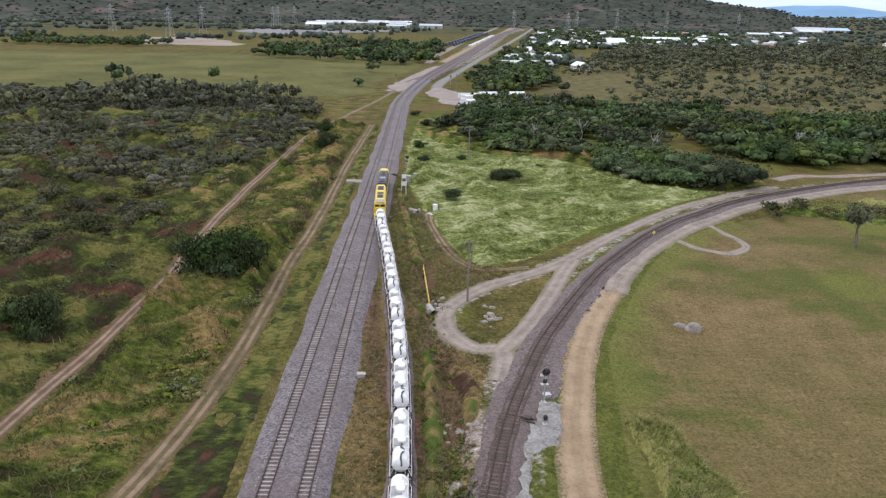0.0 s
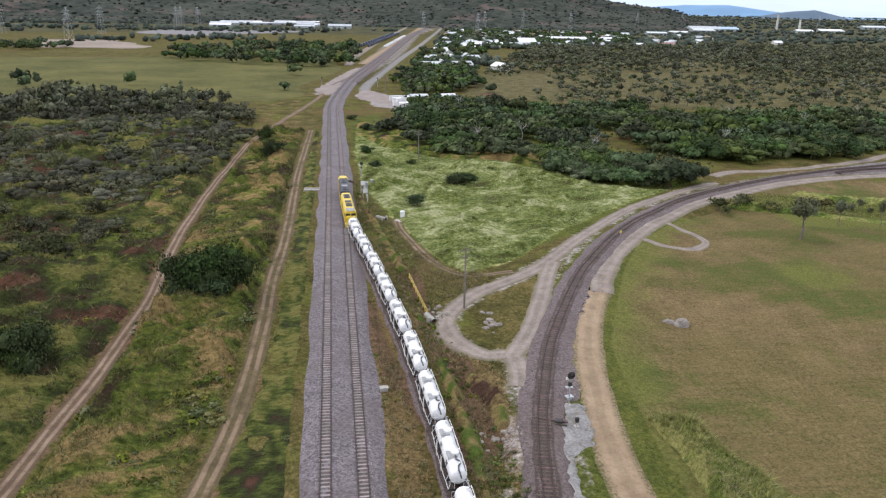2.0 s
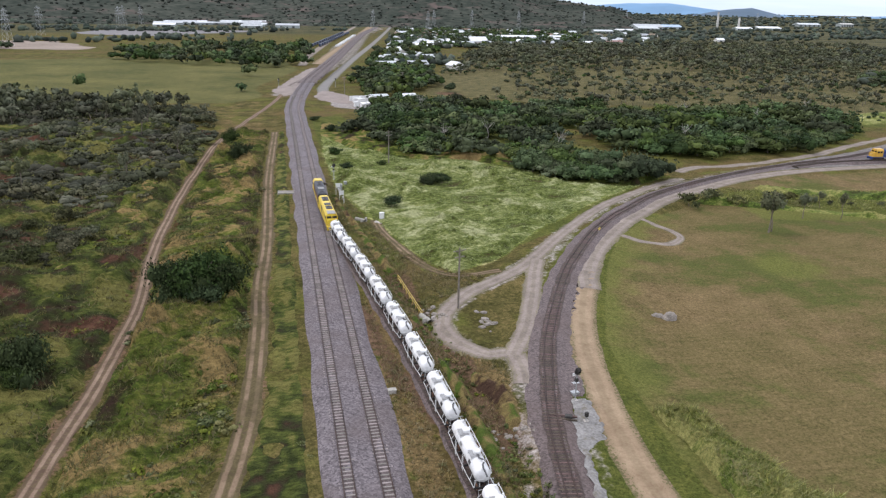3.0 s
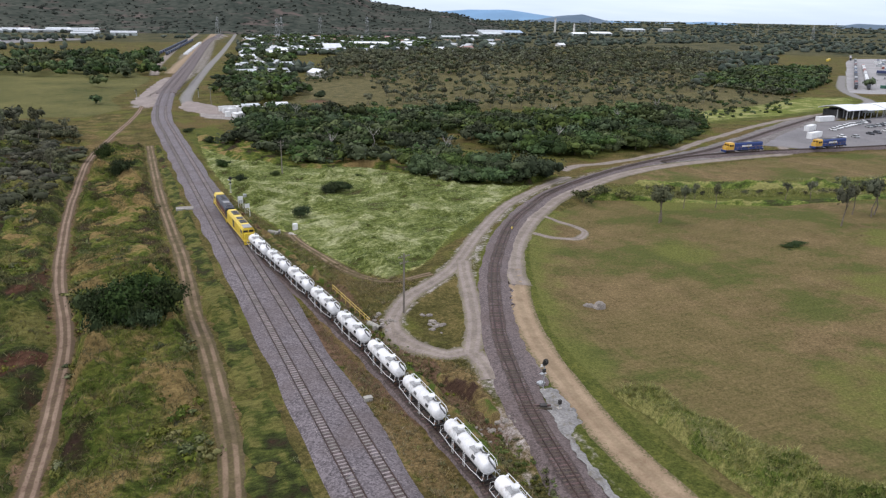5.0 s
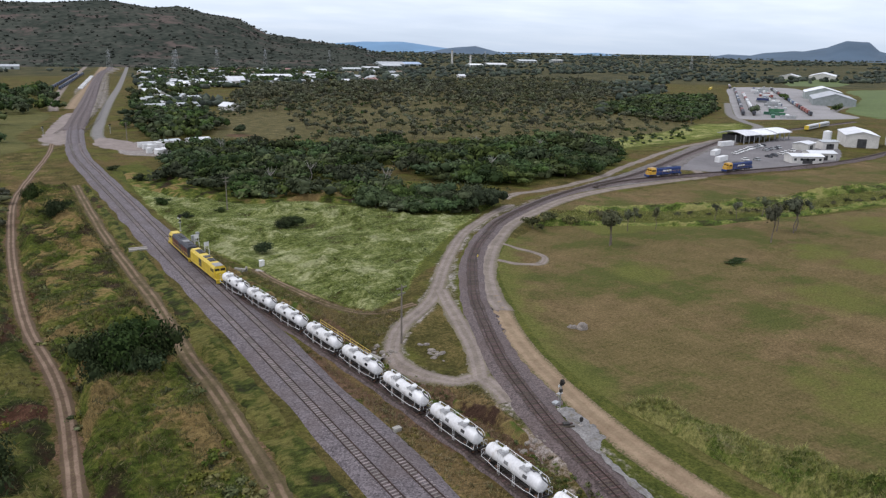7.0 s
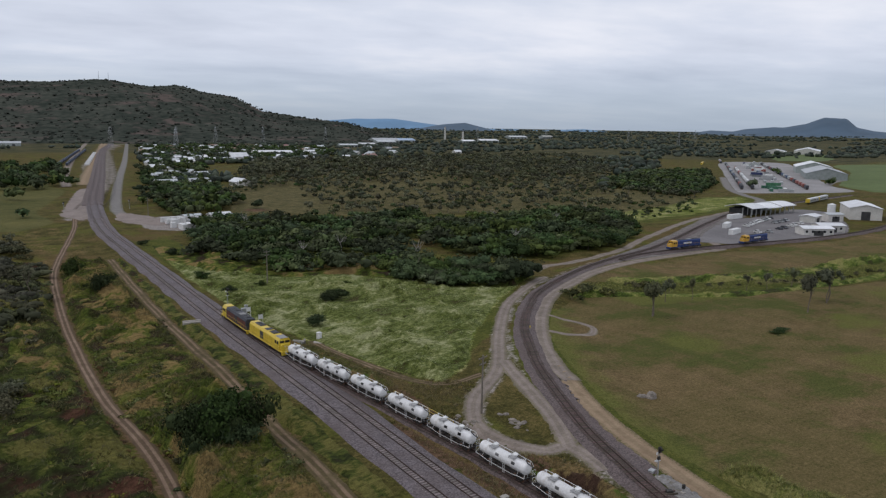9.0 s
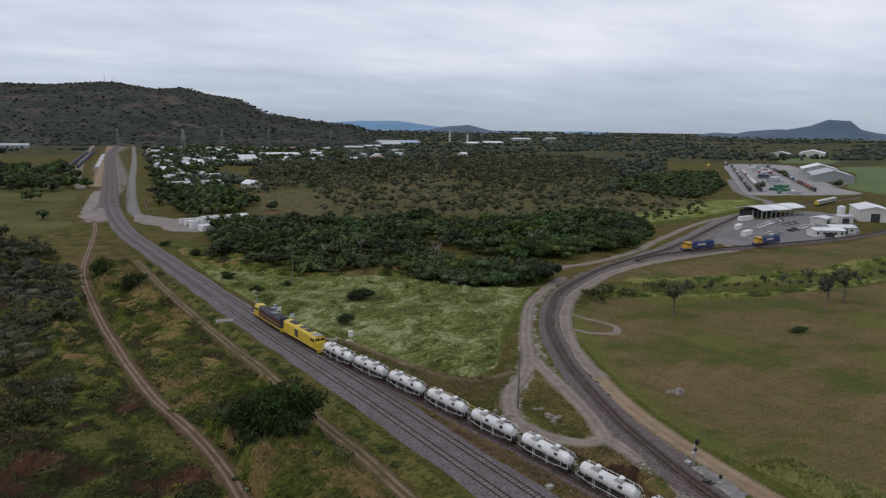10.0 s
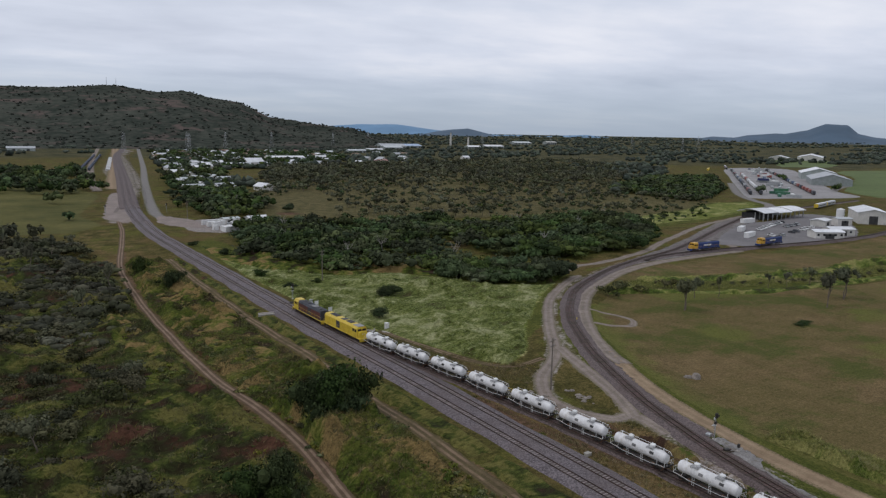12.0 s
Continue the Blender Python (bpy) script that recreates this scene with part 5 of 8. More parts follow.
def locomotive(m, label, paint, cab_paint, roof, side_band=None, hood_paint=None, long=20.2, group="", cab_at=1, bars=None):
    """Hood locomotive; its cab stands towards +y when cab_at is 1."""
    t = thing("locomotive", label, "locomotive", m, group)
    h, c = long / 2 - 0.5, cab_at
    yy = lambda a, b: (min(c * a, c * b), max(c * a, c * b))
    bm = bmesh.new()
    add_box(bm, -1.30, -h, 0.98, 1.30, h, 1.22, bevel=0.04)
    add_box(bm, -1.34, -h - 0.02, 0.42, 1.34, -h + 0.10, 1.2, bevel=0.04)
    add_box(bm, -1.34, h - 0.10, 0.42, 1.34, h + 0.02, 1.2, bevel=0.04)
    part("underframe", bm, paint, t)
    bm = bmesh.new()
    add_box(bm, -1.15, -2.3, 0.36, 1.15, 2.3, 0.98, bevel=0.15)
    part("fuel_tank", bm, BLACK, t)
    # hood
    y0, y1 = yy(-h + 0.55, h - 4.1)
    bm = bmesh.new()
    prism(bm, [(-1.22, 1.22), (1.22, 1.22), (1.22, 3.30), (0.92, 3.72), (-0.92, 3.72), (-1.22, 3.30)], y0, y1)
    hood = part("hood", bm, hood_paint or paint, t)
    bm = bmesh.new()
    wide = 0.90 if hood_paint is None else 1.06
    prism(bm, [(-wide, 3.725), (wide, 3.725), (wide - 0.1, 3.80), (0.1 - wide, 3.80)], y0 + 0.3, y1 - 0.1)
    roof_p = part("hood_roof", bm, roof, t)
    for k, (a, b) in enumerate(((0.10, 0.28), (0.34, 0.46), (0.62, 0.86))):
        bm = bmesh.new()
        ya, yb = y0 + (y1 - y0) * a, y0 + (y1 - y0) * b
        add_box(bm, -0.72, ya, 3.80, 0.72, yb, 3.92, bevel=0.03)
        g = part("roof_grille" if k != 1 else "exhaust_box", bm, ROOF_DARK if roof is not ROOF_DARK else ROOF_GREY if k == 1 else ROOF_DARK, roof_p)
        if k != 1:
            for y in np.linspace(ya + 0.5, yb - 0.5, 3 if k else 2):
                bm = bmesh.new()
                add_tube(bm, (0, y, 3.92), (0, y, 3.97), 0.42, seg=16)
                part("fan", bm, BLACK, g)
    for sx in (-1, 1):
        for k in range(7):
            ya = y0 + 0.4 + (y1 - y0 - 0.8) * k / 7
            bm = bmesh.new()
            x0, x1 = sorted((sx * 1.215, sx * 1.245))
            add_box(bm, x0, ya + 0.06, 1.45, x1, ya + (y1 - y0 - 0.8) / 7 - 0.06, 3.15, bevel=0.006)
            part("engine_door", bm, (side_band or paint) if k % 3 else (ROOF_DARK if k == 3 else side_band or paint), hood)
        if bars:
            bm = bmesh.new()
            x0, x1 = sorted((sx * 1.246, sx * 1.256))
            for ya, yb in ((-3.4, -1.9), (-1.7, -0.5), (-0.3, 1.6)):
                add_box(bm, x0, ya, 2.1, x1, yb, 2.75)
            part("lettering", bm, bars, hood, "white lettering bars")
        # walkway rail
        bm = bmesh.new()
        x = sx * 1.32
        add_tube(bm, (x, -h + 0.3, 2.15), (x, h - 0.3, 2.15), 0.025, seg=5)
        for y in np.linspace(-h + 0.3, h - 0.3, 11):
            add_tube(bm, (x, y, 1.2), (x, y, 2.15), 0.02, seg=5)
        part("handrail", bm, cab_paint, t)
        for sy in (-1, 1):
            bm = bmesh.new()
            for k in range(4):
                add_box(bm, min(sx * 1.05, sx * 1.36), sy * (h - 0.62) - 0.22, 0.42 + 0.2 * k, max(sx * 1.05, sx * 1.36), sy * (h - 0.62) + 0.22, 0.46 + 0.2 * k)
            part("steps", bm, BLACK, t)
    # cab and nose
    y0, y1 = yy(h - 4.1, h - 1.35)
    bm = bmesh.new()
    prism(bm, [(-1.30, 1.22), (1.30, 1.22), (1.30, 3.25), (0.95, 3.78), (-0.95, 3.78), (-1.30, 3.25)], y0, y1)
    cab = part("cab", bm, cab_paint, t)
    y0n, y1n = yy(h - 1.35, h - 0.45)
    bm = bmesh.new()
    prism(bm, [(-1.05, 1.22), (1.05, 1.22), (1.05, 2.45), (0.8, 2.70), (-0.8, 2.70), (-1.05, 2.45)], y0n, y1n)
    part("nose", bm, cab_paint, t)
    bm = bmesh.new()
    prism(bm, [(-0.92, 3.785), (0.92, 3.785), (0.82, 3.88), (-0.82, 3.88)], y0 + 0.05, y1 - 0.05)
    part("cab_roof", bm, ROOF_GREY if roof is not ROOF_DARK else cab_paint, cab)
    front = c * (h - 1.35)
    for x0, x1 in ((-1.12, -0.10), (0.10, 1.12)):
        bm = bmesh.new()
        add_box(bm, x0, min(front, front + c * 0.03), 2.78, x1, max(front, front + c * 0.03), 3.28, bevel=0.01)
        part("windscreen", bm, GLASS, cab)
    for sx in (-1, 1):
        for a, b in ((0.35, 1.25), (1.5, 2.3)):
            bm = bmesh.new()
            ya, yb = sorted((front - c * a, front - c * b))
            add_box(bm, min(sx * 1.295, sx * 1.325), ya, 2.45, max(sx * 1.295, sx * 1.325), yb, 3.15, bevel=0.01)
            part("side_window", bm, GLASS, cab)
    for x in (-0.28, 0.28):
        bm = bmesh.new()
        yf = c * (h - 0.45)
        add_tube(bm, (x, yf - c * 0.02, 2.2), (x, yf + c * 0.06, 2.2), 0.11, seg=10)
        part("headlight", bm, WHITE, t)
    for sy in (-1, 1):
        bm = bmesh.new()
        add_box(bm, -0.12, min(sy * h, sy * (h + 0.55)), 0.70, 0.12, max(sy * h, sy * (h + 0.55)), 0.92, bevel=0.02)
        part("coupler", bm, BLACK, t)
        bogie(t, sy * (h - 3.2), (-1.65, 0.0, 1.65))
    return t


TRAIN_LINE = spline(BRANCH + [(3.25, 215), (3.25, 260)], 0.25)
TRAIN_RUN = np.r_[0, np.cumsum(np.linalg.norm(np.diff(TRAIN_LINE, axis=0), axis=1))]


def on_rails(y_front, back):
    """Pose of a vehicle whose middle lies `back` metres behind the train's front."""
    s0 = np.interp(y_front, TRAIN_LINE[:, 1], TRAIN_RUN) - back
    p = [np.array([np.interp(s0 + d, TRAIN_RUN, TRAIN_LINE[:, k]) for k in (0, 1)]) for d in (-4, 0, 4)]
    d = p[2] - p[0]
    return pose(p[1][0], p[1][1], BED + 0.20 + max(ground_height(p[1][0], p[1][1]) - 0.62, 0), 0, 0, math.degrees(math.atan2(d[1], d[0])) - 90)


TRAIN_FRONT = 194.0
locomotive(on_rails(TRAIN_FRONT, 10.2), "dark-hooded diesel locomotive with a yellow cab and frame leading the train", YELLOW, YELLOW, ROOF_DARK, side_band=MAROON, hood_paint=ROOF_DARK, group="locomotives of the train")
locomotive(on_rails(TRAIN_FRONT, 31.0), "all-yellow diesel locomotive with dark grilles, cab towards the wagons", YELLOW, YELLOW, YELLOW, group="locomotives of the train", cab_at=-1, side_band=YELLOW)
_size = Matrix.Diagonal((0.96, 0.935, 0.96, 1))
_first = tank_wagon(on_rails(TRAIN_FRONT, 47.6) @ _size)
for _k in range(1, 14):
    copy_thing(_first, on_rails(TRAIN_FRONT, 47.6 + 12.15 * _k) @ _size)


# ------------------------------------------------------------ beside the railway
def power_pole(x, y, tall, label):
    z = ground_height(x, y)
    t = thing("power_pole", label, "power pole", pose(x, y, z, 0, 0, 20))
    bm = bmesh.new()
    add_tube(bm, (0, 0, -0.4), (0, 0, tall), 0.19, 0.12, seg=12)
    part("pole", bm, POLE_WOOD, t)
    for zz, w in ((tall - 0.5, 1.25), (tall - 1.6, 0.95)):
        bm = bmesh.new()
        add_box(bm, -w, -0.06, zz - 0.06, w, 0.06, zz + 0.06, bevel=0.01)
        for x0 in (-w * 0.8, w * 0.8):
            add_tube(bm, (x0 * 0.6, 0, zz - 0.05), (0, 0, zz - 0.6), 0.02, seg=5)
        arm = part("crossarm", bm, POLE_WOOD, t)
        for x0 in (-w * 0.9, -w * 0.45, w * 0.45, w * 0.9):
            bm = bmesh.new()
            add_tube(bm, (x0, 0, zz + 0.05), (x0, 0, zz + 0.22), 0.05, 0.035, seg=8)
            part("insulator", bm, GREY_PLATE, arm)
    return t


power_pole(21.7, 106.1, 10.6, "tall grey timber power pole with two crossarms on grass")
power_pole(28.4, 233.5, 11.0, "timber power pole with crossarms at the meadow's edge")
power_pole(70, 462, 10, "timber power pole beside the town road")
power_pole(31, 428, 10, "timber power pole beside the town road")


def signal_post(x, y, tall, label, big=True):
    z = ground_height(x, y)
    t = thing("railway_signal", label, "signal", pose(x, y, z, 0, 0, 8))
    bm = bmesh.new()
    add_box(bm, -0.3, -0.3, -0.2, 0.3, 0.3, 0.18, bevel=0.03)
    part("footing", bm, CONCRETE, t)
    bm = bmesh.new()
    add_tube(bm, (0, 0, 0.15), (0, 0, tall), 0.075, seg=10)
    part("post", bm, GALV, t)
    if big:
        bm = bmesh.new()
        for dx in (-0.16, 0.16):
            add_tube(bm, (dx, 0.25, 0.2), (dx, 0.25, tall - 0.3), 0.018, seg=5)
        for k in range(int(tall / 0.33) - 1):
            add_tube(bm, (-0.16, 0.25, 0.4 + k * 0.33), (0.16, 0.25, 0.4 + k * 0.33), 0.014, seg=5)
        part("ladder", bm, GALV, t)
        bm = bmesh.new()
        add_box(bm, -0.45, -0.05, tall - 1.75, 0.45, 0.45, tall - 1.70)
        part("platform", bm, GALV, t)
        bm = bmesh.new()
        add_tube(bm, (0, -0.10, tall + 0.05), (0, -0.16, tall + 0.05), 0.50, seg=24)
        head = part("target", bm, BLACK, t, "round black signal target")
        bm = bmesh.new()
        add_box(bm, -0.2, -0.35, tall - 0.35, 0.2, 0.1, tall + 0.45, bevel=0.04)
        add_tube(bm, (0, -0.32, tall + 0.15), (0, -0.60, tall + 0.15), 0.14, seg=12, caps=False)
        part("lamp_housing", bm, BLACK, head)
        bm = bmesh.new()
        add_box(bm, -0.28, -0.2, tall - 1.45, 0.20, 0.12, tall - 0.95, bevel=0.04)
        part("lower_lamp", bm, BLACK, t)
        bm = bmesh.new()
        add_box(bm, -0.65, -0.05, tall - 0.55, -0.25, 0.02, tall - 0.2)
        part("marker_plate", bm, WHITE, t, "white marker plate")
    else:
        bm = bmesh.new()
        add_box(bm, -0.22, -0.25, tall - 0.1, 0.22, 0.12, tall + 0.5, bevel=0.05)
        part("lamp_housing", bm, BLACK, t)
    return t


signal_post(29.4, 73.6, 4.2, "tall railway signal with a round black target beside the curved line")
signal_post(28.8, 68.6, 0.8, "dwarf railway signal on pale rubble", big=False)
signal_post(8.9, 211, 4.2, "railway signal mast by the junction points")
signal_post(-5.5, 470, 5.0, "railway signal beside the far crossing")
signal_post(29, 470, 5.0, "railway signal beside the far crossing")


def cabinet(x, y, w, d, h, label, mat=GALV, turn=0.0, base=True):
    t = thing("equipment_cabinet", label, "cabinet", pose(x, y, ground_height(x, y), 0, 0, turn))
    if base:
        part("plinth", box_bm(-w * 0.62, -d * 0.62, -0.3, w * 0.62, d * 0.62, 0.18, bevel=0.02), CONCRETE, t)
    z = 0.18 if base else -0.1
    part("body", box_bm(-w / 2, -d / 2, z, w / 2, d / 2, z + h, bevel=0.02), mat, t)
    bm = bmesh.new()
    prism(bm, [(-w * 0.56, z + h + 0.002), (w * 0.56, z + h + 0.002), (w * 0.56, z + h + 0.05), (0, z + h + 0.12), (-w * 0.56, z + h + 0.05)], -d * 0.56, d * 0.56)
    part("lid", bm, mat, t)
    d1 = part("door", box_bm(-w * 0.42, -d / 2 - 0.025, z + 0.08, w * 0.42, -d / 2 - 0.001, z + h - 0.06, bevel=0.005), mat, t)
    part("handle", box_bm(w * 0.28, -d / 2 - 0.06, z + h * 0.45, w * 0.33, -d / 2 - 0.026, z + h * 0.6), BLACK, d1)
    return t


cabinet(16.9, 165.4, 1.0, 0.8, 1.7, "pale grey equipment cabinet on a concrete slab in tall grass", WHITE, 12)
cabinet(6.7, 79.9, 1.0, 0.7, 0.55, "low grey cable box beside the ballast", CONCRETE, 3, base=False)
cabinet(9.6, 199, 1.3, 0.9, 1.6, "grey relay cabinet beside the junction", GALV, 2)
cabinet(30.0, 75.2, 0.9, 0.7, 0.4, "low grey cable box at the signal's foot", GALV, 15, base=False)
cabinet(11.5, 203, 0.9, 0.7, 1.2, "grey relay cabinet beside the junction", GALV, -4)


def slab(name, x, y, w, d, h, label, mat, turn=0.0, sink=0.25):
    t = thing(name, label, name.replace("_", " "), pose(x, y, ground_height(x, y), 0, 0, turn))
    part("slab", box_bm(-w / 2, -d / 2, -sink, w / 2, d / 2, h, bevel=0.03), mat, t)
    return t


_c = slab("culvert_head", -5.2, 194.6, 4.4, 1.1, 0.55, "pale concrete culvert head beside the ballast", CONCRETE, -6)
part("parapet", box_bm(-2.2, 0.30, 0.551, 2.2, 0.55, 0.85, bevel=0.02), CONCRETE, _c)
_c = slab("concrete_pad", 17.2, 164.2, 3.4, 2.6, 0.10, "cracked concrete pad under a cabinet", CONCRETE, 12)
part("step", box_bm(-2.3, -0.6, -0.2, -1.75, 0.6, 0.16, bevel=0.02), CONCRETE, _c)


def pipe_mouth(x, y, turn, label):
    t = thing("drain_pipe", label, "pipe", pose(x, y, ground_height(x, y) + 0.30, 0, 0, turn))
    bm = bmesh.new()
    for r0, flip in ((0.48, False), (0.40, True)):
        add_tube(bm, (0, -1.5, 0), (0, 1.5, 0), r0, seg=20, caps=False)
    part("pipe", bm, CONCRETE, t)
    part("headwall", box_bm(-1.1, -1.15, -0.8, -0.47, -0.9, 0.65, bevel=0.03), CONCRETE, t)
    part("headwall", box_bm(0.47, -1.15, -0.8, 1.1, -0.9, 0.65, bevel=0.03), CONCRETE, t)
    part("silt", box_bm(-0.40, -1.2, -0.47, 0.40, 1.2, -0.28), BLACK, t, "dark silt")
    return t


pipe_mouth(15.8, 104.2, 18, "round concrete drain pipe in the ditch beside rubble")
pipe_mouth(11.8, 165.3, 40, "round drain pipe mouth in the ditch")


def guard_rail():
    a, b = Vector((14.4, 124.3, ground_height(14.4, 124.3))), Vector((15.5, 105.6, ground_height(15.5, 105.6)))
    t = thing("guard_rail", "faded yellow pipe guard rail along the drain", "railing")
    a.z, b.z = max(a.z, 0.3), max(b.z, 0.3)
    for h in (0.55, 1.1):
        bm = bmesh.new()
        add_tube(bm, a + Vector((0, 0, h)), b + Vector((0, 0, h)), 0.05, seg=8)
        part("rail", bm, SAFETY, t)
    for k in range(9):
        p = a.lerp(b, k / 8)
        bm = bmesh.new()
        add_tube(bm, (p.x, p.y, ground_height(p.x, p.y) - 0.3), p + Vector((0, 0, 1.13)), 0.05, seg=8)
        part("post", bm, SAFETY, t)


guard_rail()


def rock(x, y, w, d, h, seed, label, turn=0.0):
    rng = np.random.default_rng(seed)
    v, f = ICO2
    p = v * (1 + rng.normal(0, 0.09, (len(v), 1)))
    p = np.sign(p) * np.abs(p) ** 0.8 * (w / 2, d / 2, h)
    ob = link_mesh("boulder", p, f, STONE)
    ob.matrix_basis = pose(x, y, ground_height(x, y) - h * 0.25, 0, 0, turn)
    return tagged(ob, label, "boulder", "boulders")


ICO1 = ICO2 = None


def ico(sub):
    bm = bmesh.new()
    bmesh.ops.create_icosphere(bm, subdivisions=sub, radius=1)
    v = np.array([p.co[:] for p in bm.verts])
    f = np.array([[q.index for q in p.verts] for p in bm.faces])
    bm.free()
    return v, f


ICO0, ICO1, ICO2 = ico(1), ico(2), ico(3)
rock(56.5, 99.0, 2.9, 2.0, 1.5, 1, "large pale grey boulder lying in the mown field", 20)
rock(54.6, 99.6, 2.2, 1.2, 0.7, 2, "flat broken boulder lying in the mown field", -15)
_r = random.Random(5)
for _k in range(12):
    _x, _y, _s = _r.gauss(25.0, 0.9), _r.gauss(100.8, 1.5), _r.uniform(0.35, 1.0)
    rock(_x, _y, _s * 1.5, _s, _s * 0.45, 10 + _k, "rough rubble stone heaped on grass", _r.uniform(0, 180))
for _k in range(16):
    _x, _y, _s = _r.gauss(19.2, 1.3), _r.gauss(68.7, 0.8), _r.uniform(0.35, 0.9)
    rock(_x, _y, _s * 1.4, _s, _s * 0.4, 50 + _k, "pale rubble stone in the drain", _r.uniform(0, 180))
for _k in range(26):
    _x, _y, _s = _r.gauss(16.8, 0.9), _r.gauss(104.0, 2.0), _r.uniform(0.3, 0.9)
    rock(_x, _y, _s * 1.4, _s, _s * 0.4, 90 + _k, "rough rubble stone beside the drain pipe", _r.uniform(0, 180))


def points_machine(x, y, turn, label):
    t = thing("points_machine", label, "points machine", pose(x, y, BED - 0.02 + max(ground_height(x, y) - 0.62, 0), 0, 0, turn))
    part("case", box_bm(1.5, -0.35, -0.2, 2.4, 0.35, 0.35, bevel=0.05), BLACK, t)
    bm = bmesh.new()
    add_tube(bm, (-0.5, 0.1, 0.08), (1.6, 0.1, 0.08), 0.03, seg=6)
    add_tube(bm, (-0.5, -0.15, 0.08), (1.6, -0.15, 0.08), 0.03, seg=6)
    part("rod", bm, STEEL, t)
    part("bearer", box_bm(-1.3, -0.55, -0.2, 3.0, -0.3, 0.07, bevel=0.01), TIMBER, t)
    part("bearer", box_bm(-1.3, 0.3, -0.2, 3.0, 0.55, 0.07, bevel=0.01), TIMBER, t)


points_machine(25.0, 70.0, -22, "black points machine on long timber bearers beside the curved line")
points_machine(3.4, 203, 0, "black points machine at the main-line junction")


def yellow_sign(x, y):
    t = thing("track_sign", "small yellow diamond track sign on a post", "sign", pose(x, y, ground_height(x, y), 0, 0, 25))
    bm = bmesh.new()
    add_tube(bm, (0, 0, -0.2), (0, 0, 1.3), 0.03, seg=6)
    part("post", bm, GALV, t)
    bm = bmesh.new()
    add_box(bm, -0.32, -0.06, 0.9, 0.32, -0.035, 1.54, m=Matrix.Translation((0, 0, 1.22)) @ Matrix.Rotation(radians(45), 4, "Y") @ Matrix.Translation((0, 0, -1.22)))
    part("plate", bm, SAFETY, t)


yellow_sign(63.0, 143.4)


def board_frame(x, y, label):
    t = thing("track_board", label, "sign", pose(x, y, ground_height(x, y), 0, 0, 5))
    for dx in (-0.55, 0.55):
        bm = bmesh.new()
        add_tube(bm, (dx, 0, -0.3), (dx, 0, 3.4), 0.05, seg=8)
        part("post", bm, WHITE, t)
    part("board", box_bm(-0.6, -0.04, 2.2, 0.6, 0.04, 3.3, bevel=0.01), WHITE, t)
    bm = bmesh.new()
    hoop(bm, [(0.7, 0.1, 0), (0.7, 0.1, 1.1), (0.7, 3.2, 1.1), (0.7, 3.2, 0)], 0.04)
    part("handrail", bm, WHITE, t)


board_frame(8.6, 192, "white track board on two posts with a hand rail")
board_frame(8.8, 183, "white track board on two posts with a hand rail")

# ------------------------------------------------------------ depot, freight yard, compound and town
ROOF_WHITE = surface("white_sheet_roof", (0.55, 0.56, 0.57), (0.78, 0.79, 0.80), 0.15, 2.0, 0.5, spread=0.3)
ROOF_SKY = surface("pale_blue_sheet_roof", (0.25, 0.36, 0.48), (0.42, 0.54, 0.66), 0.15, 2.0, 0.5, spread=0.3)
ROOF_ZINC = surface("grey_sheet_roof", (0.30, 0.32, 0.33), (0.50, 0.52, 0.53), 0.15, 2.0, 0.5, spread=0.4)
ROOF_RED = surface("brown_tile_roof", (0.16, 0.10, 0.08), (0.30, 0.20, 0.16), 0.3, 3.0, 0.8, spread=0.6)
WALL_PALE = surface("pale_rendered_wall", (0.40, 0.39, 0.36), (0.62, 0.60, 0.56), 0.3, 3.0, 0.8, spread=0.3)
WALL_SHEET = surface("grey_green_sheet_wall", (0.20, 0.23, 0.22), (0.34, 0.37, 0.36), 0.3, 3.0, 0.6, spread=0.3)
# Near-black colour put in for the shade inside sheds and doorways.
SHADE_IN = surface("shade_painted_interior", (0.03, 0.03, 0.03), (0.07, 0.07, 0.07), 0.5, 3.0, 0.9)


